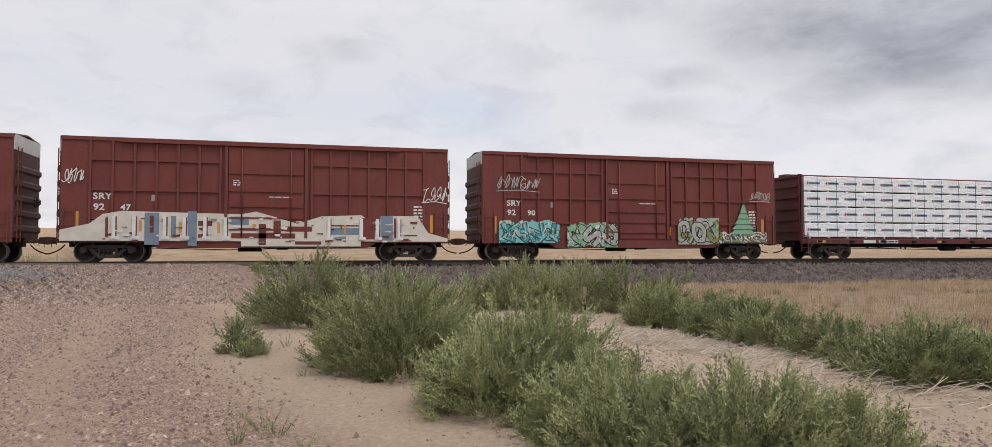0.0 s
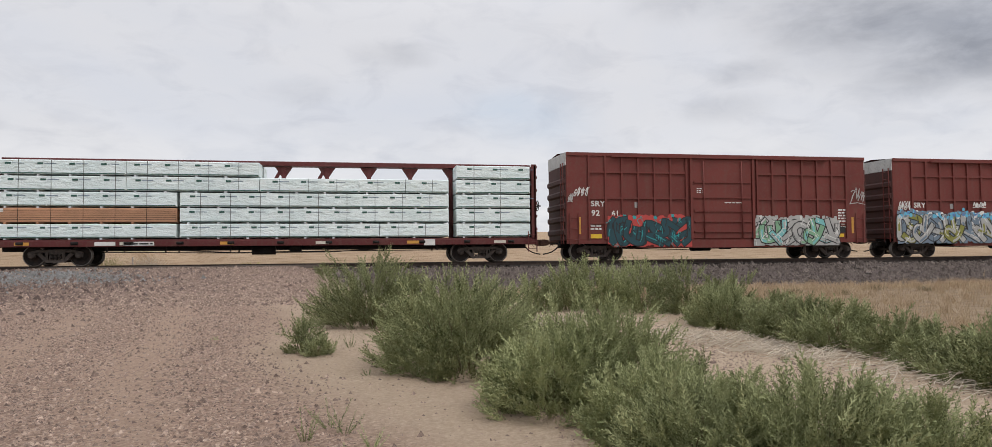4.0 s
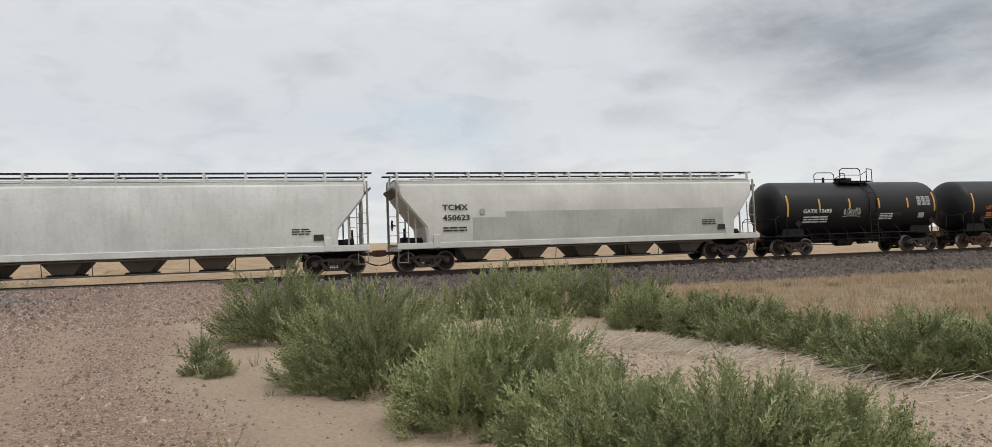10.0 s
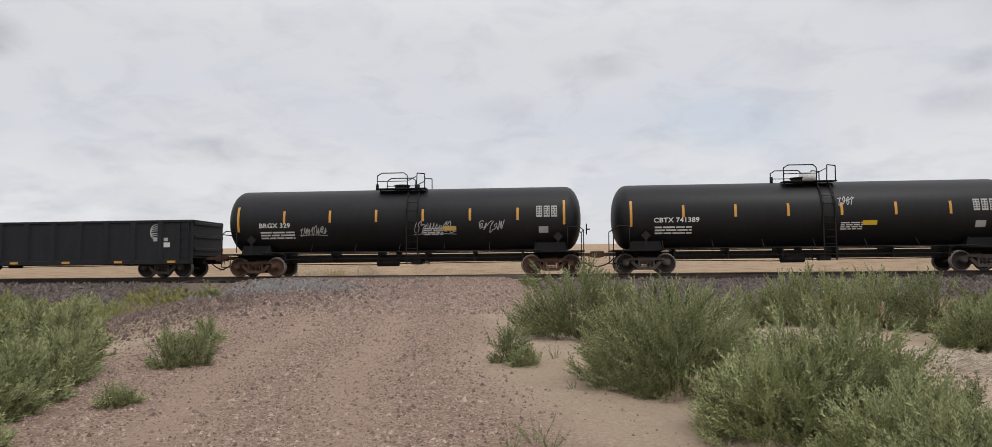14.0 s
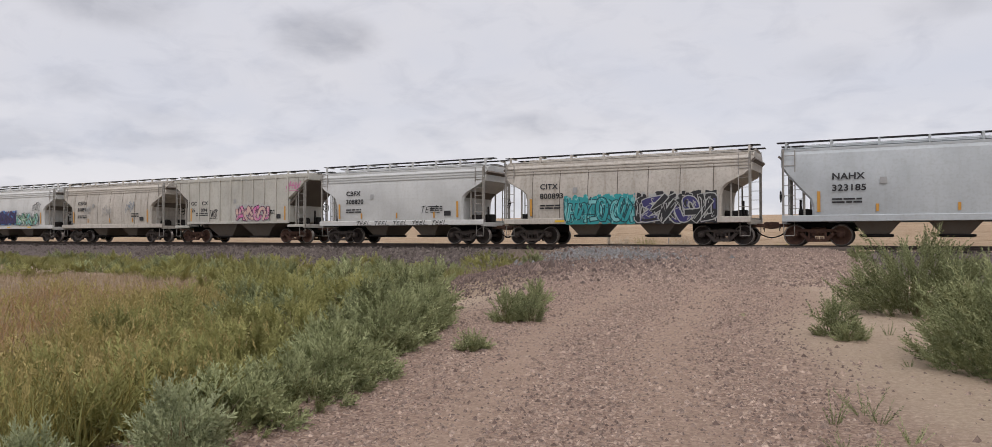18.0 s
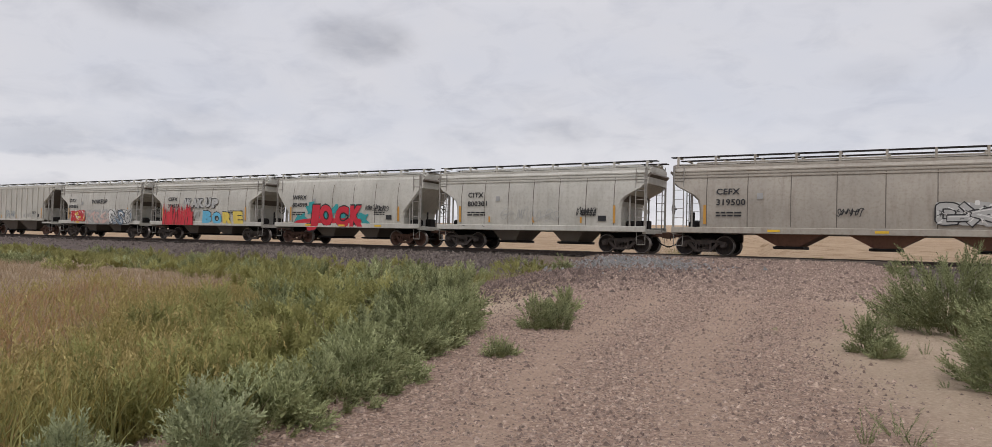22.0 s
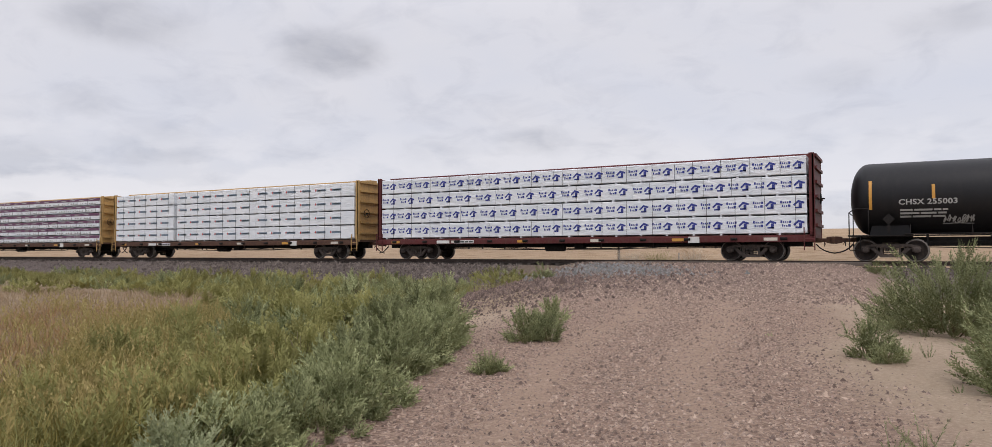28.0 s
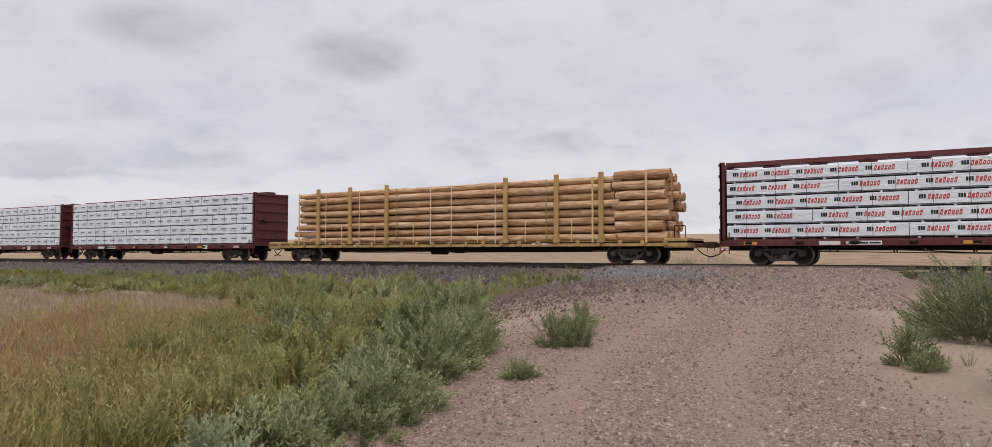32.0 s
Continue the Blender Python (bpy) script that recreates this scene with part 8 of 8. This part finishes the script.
def trunks(rx, h, seed):
    """The inner branches that carry the sprigs."""
    r, sh = random.Random(seed), Shape()
    for i in range(12):
        a, q = r.uniform(0, 6.28), r.uniform(0.1, 0.6)
        p0 = (r.uniform(-0.2, 0.2) * rx, r.uniform(-0.2, 0.2) * rx, -0.03)
        p1 = (p0[0] + 0.5 * q * rx * math.cos(a), p0[1] + 0.5 * q * rx * math.sin(a), h * r.uniform(0.3, 0.4))
        p2 = (p1[0] + 0.35 * q * rx * math.cos(a + 0.4), p1[1] + 0.35 * q * rx * math.sin(a + 0.4), h * r.uniform(0.5, 0.7))
        sh.rod(p0, p1, 0.012, 0.008, n=5).rod(p1, p2, 0.008, 0.003, n=4)
    return sh


TALL = "tall grey-green tumbleweed bush beside the dirt road"


def bush(x, y, rx, ry, h, material, seed, label, sprigs=1500, group="weeds beside the dirt road", turn=0.0, leaf=1.0, name="bush"):
    z = float(ground_height(x, y))
    root = tagged(new(name), label, "bush", group=group)
    root.matrix_basis = pose(x, y, z - 0.02, 0, 0, turn)
    tagged(part("stem", trunks(rx, h, seed), STEM, root), kind="stuff")
    # plants that stand alone by the road are dense and fine-leaved, those in the wide mass are coarser
    near = label == TALL
    share, count, long_, wide = (1.15, 18, 0.034, 0.0185) if near else (0.95, 13, 0.038, 0.018)
    part("foliage", leafy("foliage", int(sprigs * share * (1 if name == "bush" else 2.2)), count, (0.215 if near else 0.22) * (0.5 + 0.5 * leaf) * (0.55 + 0.45 * min(h, 1.3)), long_ * leaf, wide * leaf, seed, dome(rx * (1.04 if name == "bush" else 0.85), ry * (1.04 if name == "bush" else 0.85), h * ((1.13 if near else 1.08) if name == "bush" else 1.4), seed), finger=True), material, root)
    return root


def weed(x, y, rx, h, material, seed, label, sprigs, group="small weeds on the road"):
    z = float(ground_height(x, y))
    root = tagged(new("weed"), label, "weed", group=group)
    root.matrix_basis = pose(x, y, z, 0, 0, 40 * seed)
    part("foliage", leafy("foliage", sprigs, 16, h, 0.11 * h + 0.012, 0.011, seed, tuft(rx, h)), material, root)
    return root


for i, (x, y, rx, ry, h, n) in enumerate((
        (0.38, 13.4, 1.1, 0.95, 1.4, 3200), (1.3, 14.0, 0.8, 0.8, 1.0, 1300),
        (1.3, 8.95, 1.04, 0.95, 1.32, 3800), (2.05, 11.2, 1.0, 0.9, 1.18, 2200), (2.95, 9.5, 0.6, 0.6, 0.7, 900),
        (1.95, 6.75, 0.78, 0.75, 0.85, 2600), (2.55, 6.9, 0.85, 0.8, 1.12, 3200), (2.5, 5.7, 0.75, 0.65, 0.7, 2600), (3.15, 5.9, 0.6, 0.6, 0.6, 1500),
        (2.45, 4.75, 0.6, 0.55, 0.62, 2400), (3.05, 4.35, 0.75, 0.6, 0.77, 3000), (3.65, 4.1, 0.6, 0.5, 0.72, 2200))):
    bush(x, y, rx, ry, h, SAGE, 10 + i, TALL, n, turn=37 * i)
for i, (x, y, rx, ry, h, n) in enumerate((
        (5.2, 20.2, 0.9, 0.8, 0.95, 800), (6.1, 19.8, 1.0, 0.9, 1.45, 1200), (6.9, 19.3, 1.05, 0.9, 1.6, 1300), (7.7, 18.6, 1.05, 0.9, 1.5, 1300), (8.6, 17.8, 1.0, 0.9, 1.4, 1100), (9.3, 17.0, 0.9, 0.9, 1.15, 900), (8.3, 15.4, 0.8, 0.7, 0.85, 900), (8.6, 13.4, 0.85, 0.7, 0.85, 1000),
        (7.95, 14.6, 0.85, 0.8, 0.95, 1600), (8.1, 12.3, 0.85, 0.75, 0.88, 1300), (8.1, 11.0, 0.85, 0.75, 0.84, 1400),
        (8.3, 9.9, 0.75, 0.7, 0.66, 900), (8.15, 8.9, 0.7, 0.65, 0.55, 900), (7.75, 8.1, 0.55, 0.5, 0.5, 800), (7.7, 7.3, 0.8, 0.7, 0.72, 1800), (8.6, 6.9, 0.8, 0.8, 0.7, 1500), (9.4, 8.0, 0.7, 0.7, 0.5, 800))):
    bush(x, y, rx, ry, h, SAGE, 40 + i, "low grey-green weed bush on the dry verge", int(1.2 * n), turn=51 * i, leaf=1.3)
EDGE_Y = (3.6, 4.5, 5.9, 7.5, 9.6, 13.0, 18.0, 23.0, 27.5)
EDGE_X = (-4.5, -4.68, -4.98, -5.45, -6.45, -8.7, -12.2, -15.3, -17.8)
BACK_X = (-5.5, -5.8, -7.0, -8.6, -10.6, -15.0, -25.0, -30.0, -34.0)
rb, mass = random.Random(31), []
while len(mass) < 72:
    y = rb.uniform(3.7, 14.5) if len(mass) < 52 else rb.uniform(14, 27)
    f = rb.random() ** 1.5
    a, b = np.interp(y, EDGE_Y, EDGE_X), np.interp(y, EDGE_Y, BACK_X)
    x = a + (b - a) * f
    gap = 0.36 + 0.02 * max(y - 4, 0) + (0.45 if y > 14 else 0)
    if all(math.hypot(x - p, y - q) > gap for p, q, _ in mass):
        mass.append((x, y, f))
for i, (x, y, f) in enumerate(mass):
    h = np.interp(y, (3.6, 5, 7, 10, 14, 20, 27), (0.40, 0.52, 0.68, 0.86, 0.84, 0.85, 0.62)) * rb.uniform(0.72, 1.2)
    rx = rb.uniform(0.42, 0.66) * (1.0 if y < 10 else 1.35 if y < 16 else 1.8)
    kind = MOSS if f > 0.3 and rb.random() < 0.7 else SAGE
    bush(x, y, rx, rx * rb.uniform(0.75, 1.0), h, kind, 70 + i, "spreading green weeds along the road edge", 780 if y < 11 else 480, turn=rb.uniform(0, 360), leaf=1.15 if y < 8 else 1.5)
for i in range(26):
    x = -12.5 - 46 * rb.random() ** 1.2
    y = min(29.0, np.interp(-x, (12, 20, 27, 60), (17.5, 18.0, 15.5, 20.0)) + abs(rb.gauss(0, 3.2)))
    bush(x, y, rb.uniform(1.1, 2.0) + 0.012 * abs(x), rb.uniform(0.7, 1.0), rb.uniform(0.38, 0.72), (MOSS, MOSS, SAGE)[i % 3], 140 + i, "yellow-green weeds in a band below the ballast", 480, leaf=1.8)
for i in range(24):
    x, y = -15.5 - 2.1 * i + rb.gauss(0, 0.6), rb.uniform(26.0, 28.8)
    bush(x, y, rb.uniform(1.4, 2.4), rb.uniform(0.6, 1.0), rb.uniform(0.42, 0.72), (MOSS, SAGE, MOSS)[i % 3], 330 + i, "tall yellow-green weeds at the foot of the ballast", 420, leaf=1.9, group="weeds along the ballast")
bush(-4.15, 3.05, 0.3, 0.26, 0.56, BLUE_LEAF, 250, "blue-grey weed among yellow grass", 900, leaf=0.8)
bush(-4.75, 2.45, 0.3, 0.24, 0.34, BLUE_LEAF, 251, "blue-grey weed among yellow grass", 600, leaf=0.8)
for i, (x, y, rx, h, n) in enumerate(((-0.66, 10.5, 0.26, 0.46, 190), (-0.46, 10.15, 0.18, 0.22, 110), (-5.3, 9.95, 0.32, 0.42, 280), (-5.0, 10.15, 0.28, 0.38, 220), (-5.62, 11.6, 0.3, 0.36, 260), (-4.55, 7.6, 0.2, 0.13, 130), (-12.4, 25.6, 0.5, 0.45, 200), (-1.1, 28.6, 0.4, 0.36, 160), (-15.6, 28.9, 0.8, 0.55, 240))):
    bush(x, y, rx, rx * 0.9, h, SAGE, 260 + i, "small grey-green weed on the dirt road", n, group="small weeds on the road", leaf=0.85, name="weed", turn=47 * i)
for i, (x, y, rx, h, n) in enumerate(((-0.25, 10.9, 0.08, 0.16, 9), (-0.02, 10.85, 0.08, 0.17, 8), (-0.36, 6.05, 0.07, 0.26, 9), (-0.05, 6.2, 0.06, 0.22, 8), (0.17, 5.76, 0.06, 0.22, 9), (-0.15, 6.4, 0.08, 0.24, 9), (-0.07, 4.95, 0.09, 0.24, 12), (0.31, 5.0, 0.08, 0.2, 11), (-0.25, 5.3, 0.07, 0.18, 8), (0.1, 5.35, 0.05, 0.14, 6),
                                      (0.2, 8.6, 0.05, 0.1, 6), (-2.1, 12.0, 0.1, 0.05, 8), (3.9, 9.2, 0.1, 0.1, 10), (4.6, 8.0, 0.1, 0.12, 10), (5.6, 6.6, 0.1, 0.1, 10), (6.2, 9.6, 0.12, 0.12, 12))):
    weed(x, y, rx, h, SAGE, 190 + i, "wispy green weed seedling on bare dirt", n)
rs = random.Random(77)
for i in range(34):
    x, y = rs.uniform(-70, 50), rs.uniform(39.5, 62)
    bush(x, y, rs.uniform(0.4, 0.9), rs.uniform(0.4, 0.8), rs.uniform(0.3, 0.6), (MOSS, TAN, SAGE, TAN)[i % 4], 400 + i, "small dry shrub in the field beyond the track", 130, group="shrubs in the field", leaf=1.4)
for i, (x, y) in enumerate(((-13.0, 37.6), (-11.6, 38.0), (-9.6, 37.4), (2.0, 38.5), (5.5, 38.2), (-20, 38.6), (12, 38.4), (19, 38.3))):
    weed(x, y, 0.7, 0.7, MOSS if i % 2 else PALE_STEM, 190 + i, "dry weeds behind the track", 160, group="weeds behind the track")


def blades(name, count, where, height, width, material, seed, label, lean=0.35, each=3):
    """Grass: slender triangles in tufts."""
    r = np.random.RandomState(seed)
    xy = where(r, count)
    n = len(xy)
    xy = np.repeat(xy, each, 0) + r.normal(0, 0.035, (n * each, 2))
    n = len(xy)
    z = ground_height(xy[:, 0], xy[:, 1]) - 0.01
    a = r.uniform(0, 6.28, n)
    h = height * r.uniform(0.45, 1.25, n)
    w = width * r.uniform(0.7, 1.4, n)
    d = np.stack([np.cos(a), np.sin(a)], -1)
    t = xy + r.normal(0, lean, (n, 2)) * h[:, None]
    m = (xy + t) / 2 - 0.12 * (t - xy)
    v = np.stack([np.c_[xy - d * w[:, None] / 2, z], np.c_[xy + d * w[:, None] / 2, z], np.c_[m + d * w[:, None] * 0.4, z + h * 0.55], np.c_[m - d * w[:, None] * 0.4, z + h * 0.55], np.c_[t, z + h]], 1)
    k = 5 * np.arange(n)[:, None]
    f = [tuple(q) for q in (k + np.array([0, 1, 2, 3])).tolist()] + [tuple(q) for q in (k + np.array([3, 2, 4])).tolist()]
    me = bpy.data.meshes.new(name)
    me.from_pydata(v.reshape(-1, 3).tolist(), [], f)
    return tagged(part(name, me, material), label, "grass", kind="stuff")


def right_field(r, n):
    y = 6 + 23.5 * r.uniform(0, 1, n)
    x = np.maximum(9.4, 11.4 - 0.12 * y) + 36 * r.uniform(0, 1, n) ** 1.4
    return np.stack([x, y], -1)


DRY_Y = (1.5, 2.0, 4.0, 5.7, 7.6, 10.5, 14.4)
DRY_X = (-5.4, -5.9, -7.7, -9.4, -11.6, -14.0, -16.5)


def left_yellow(r, n):
    y = 2.0 + 8.5 * r.uniform(0, 1, n)
    a, b = np.interp(y, EDGE_Y, BACK_X) + 0.4, np.interp(y, DRY_Y, DRY_X)
    x = a + (b - a) * r.uniform(0, 1.12, n)
    return np.stack([x, y], -1)


def left_dry(r, n):
    y = 1.6 + 10 * r.uniform(0, 1, n) ** 1.2
    x = np.interp(y, DRY_Y, DRY_X) + 0.7 - 6.5 * r.uniform(0, 1, n) ** 1.5
    return np.stack([x, y], -1)


def left_tan(r, n):
    y = 4 + 14 * r.uniform(0, 1, n)
    x = np.interp(y, DRY_Y, DRY_X) - 0.3 - 40 * r.uniform(0, 1, n) ** 1.3
    return np.stack([x, y], -1)


def left_band(r, n):
    x = -13.5 - 52 * r.uniform(0, 1, n) ** 1.2
    y = 19.5 + 0.16 * (-x - 13.5) + r.normal(1.2, 1.8, n)
    return np.stack([x, np.minimum(y, 29)], -1)


def behind(r, n):
    return np.stack([r.uniform(-90, 60, n), 39 + 30 * r.uniform(0, 1, n) ** 2], -1)


def verge(r, n):
    x = r.uniform(5, 60, n)
    return np.stack([x, r.normal(28.2, 0.8, n)], -1)


def clumps(where, each, reach):
    def fn(r, n):
        at = where(r, n // each)
        return np.repeat(at, each, 0) + r.normal(0, reach, (len(at) * each, 2))
    return fn


for i in range(46):
    y = rb.uniform(2.6, 10.0)
    a, b = np.interp(y, EDGE_Y, BACK_X) + 0.3, np.interp(y, DRY_Y, DRY_X)
    x = a + (b - a) * 0.8 * rb.random() ** 1.25
    bush(x, y, rb.uniform(0.3, 0.5), rb.uniform(0.28, 0.45), rb.uniform(0.42, 0.72) * min(1.0, 0.5 + 0.09 * y), MOSS, 300 + i, "tall yellow-green weed among golden grass", 380, turn=rb.uniform(0, 360), leaf=1.1, group="weeds in the golden grass")
blades("dry_tussocks", 9000, clumps(right_field, 30, 0.13), 0.36, 0.008, STRAW, 21, "pinkish dry grass tussocks beside the ballast")
blades("brown_tussocks", 1300, clumps(right_field, 26, 0.16), 0.22, 0.012, STEM, 22, "brown dead tussocks in the dry grass")
blades("dry_grass", 16000, right_field, 0.2, 0.008, STRAW, 1, "short dry tan grass beside the ballast")
blades("golden_tussocks", 3600, clumps(left_yellow, 30, 0.14), 0.46, 0.012, GOLDEN, 23, "taller golden grass tussocks with ripe heads")
blades("golden_grass", 6500, left_yellow, 0.34, 0.010, GOLDEN, 2, "golden grass with yellow seed heads")
blades("green_grass", 6000, clumps(left_yellow, 24, 0.2), 0.42, 0.012, MOSS, 5, "green grass among the golden blades")
blades("russet_grass", 5200, clumps(left_dry, 16, 0.16), 0.34, 0.008, RUSSET, 25, "russet dry weeds and grass stalks", lean=0.45)
blades("bleached_grass", 4200, clumps(left_dry, 12, 0.2), 0.3, 0.007, STRAW, 26, "bleached grass stalks among russet weeds", lean=0.4)
blades("pale_grass", 11000, left_tan, 0.26, 0.011, TAN, 3, "dry tan grass on the open verge")
blades("weedy_grass", 9000, left_band, 0.34, 0.016, MOSS, 6, "yellow-green grass in a band below the ballast")
blades("field_grass", 9000, behind, 0.3, 0.03, STRAW, 4, "tan stubble field beyond the track", each=2)
blades("verge_grass", 4000, verge, 0.3, 0.014, STRAW, 7, "pale grass at the foot of the ballast")


def seed_heads():
    r = np.random.RandomState(8)
    xy = np.concatenate([clumps(left_yellow, 9, 0.16)(r, 2600), clumps(left_dry, 9, 0.2)(r, 2200)])
    z = ground_height(xy[:, 0], xy[:, 1])
    n = len(xy)
    return leafy("seed_heads", n, 10, 0.15, 0.05, 0.02, 8, lambda rr, m: (np.c_[xy, z + rr.uniform(0.18, 0.42, n)], np.c_[rr.normal(0, 0.35, (n, 2)), np.ones(n)], rr.uniform(0.7, 1.3, n)))


tagged(part("seed_heads", seed_heads(), SEED), "yellow seed heads above the grass", "grass", kind="stuff")
dead = Shape()
rd = random.Random(12)
for i in range(1250):
    f = rd.random()
    x, y = 6.2 + 0.9 * f + rd.gauss(0, 0.45), 13.4 - 3.4 * f + rd.gauss(0, 0.45)
    if i > 900:
        x, y = 4.6 + rd.gauss(0, 0.9), 16.4 + rd.gauss(0, 0.7)
    elif i > 640:
        x, y = 7.0 + rd.gauss(0, 0.5), 7.6 + rd.gauss(0, 1.0)
    z, a, l = float(ground_height(x, y)), rd.gauss(0.5, 1.0), rd.uniform(0.12, 0.55)
    dead.rod((x, y, z + 0.02), (x + l * math.cos(a), y - l * math.sin(a), z + rd.uniform(0.03, 0.16)), 0.007, 0.004, n=4, caps=False)
tagged(part("dead_stems", dead, PALE_STEM), "bleached dead stems lying on pale sand", "dead plants", kind="stuff")

# ---- posts behind the track ----
sign_post = tagged(new("crossing_sign"), "grey wooden post with the back of a pale triangular sign", "road sign")
sign_post.matrix_basis = pose(-14.2, 39.2, float(ground_height(-14.2, 39.2)))
part("post", Shape().box(-0.06, 0.06, -0.06, 0.06, -0.1, 3.4, c=0.012), POST_WOOD, sign_post)
part("sign_plate", Shape().prism([(-0.45, 1.75), (0.45, 1.75), (0.0, 0.95)], -0.075, -0.066), LIGHT_GREY, sign_post)
part("crossarm", Shape().bar((-0.55, -0.07, 2.5), (0.55, -0.07, 3.3), 0.2, 0.02).bar((-0.55, -0.08, 3.3), (0.55, -0.08, 2.5), 0.2, 0.02), LIGHT_GREY, sign_post)
for i, x in enumerate(range(-118, 90, 8)):
    if -14 < x < 0:
        continue
    y = 50 + (i % 3) * 0.15
    p = tagged(part("fence_post", once("fence_post", lambda: Shape().rod((0, 0, -0.2), (0, 0, 1.15), 0.055, 0.05, n=8).mesh("fence_post")), POST_WOOD), "thin grey wooden fence post in the field", "fence post", group="field fence")
    p.matrix_basis = pose(x + 0.4 * math.sin(i * 3.1), y, float(ground_height(x, y)), 0, 2 * math.sin(i), 0)


def motions():
    for ob, rear in CARS:
        walk(ob, [(t, pose(rear + s, TRACK_Y, 0)) for t, s in ROLLED])


motions()
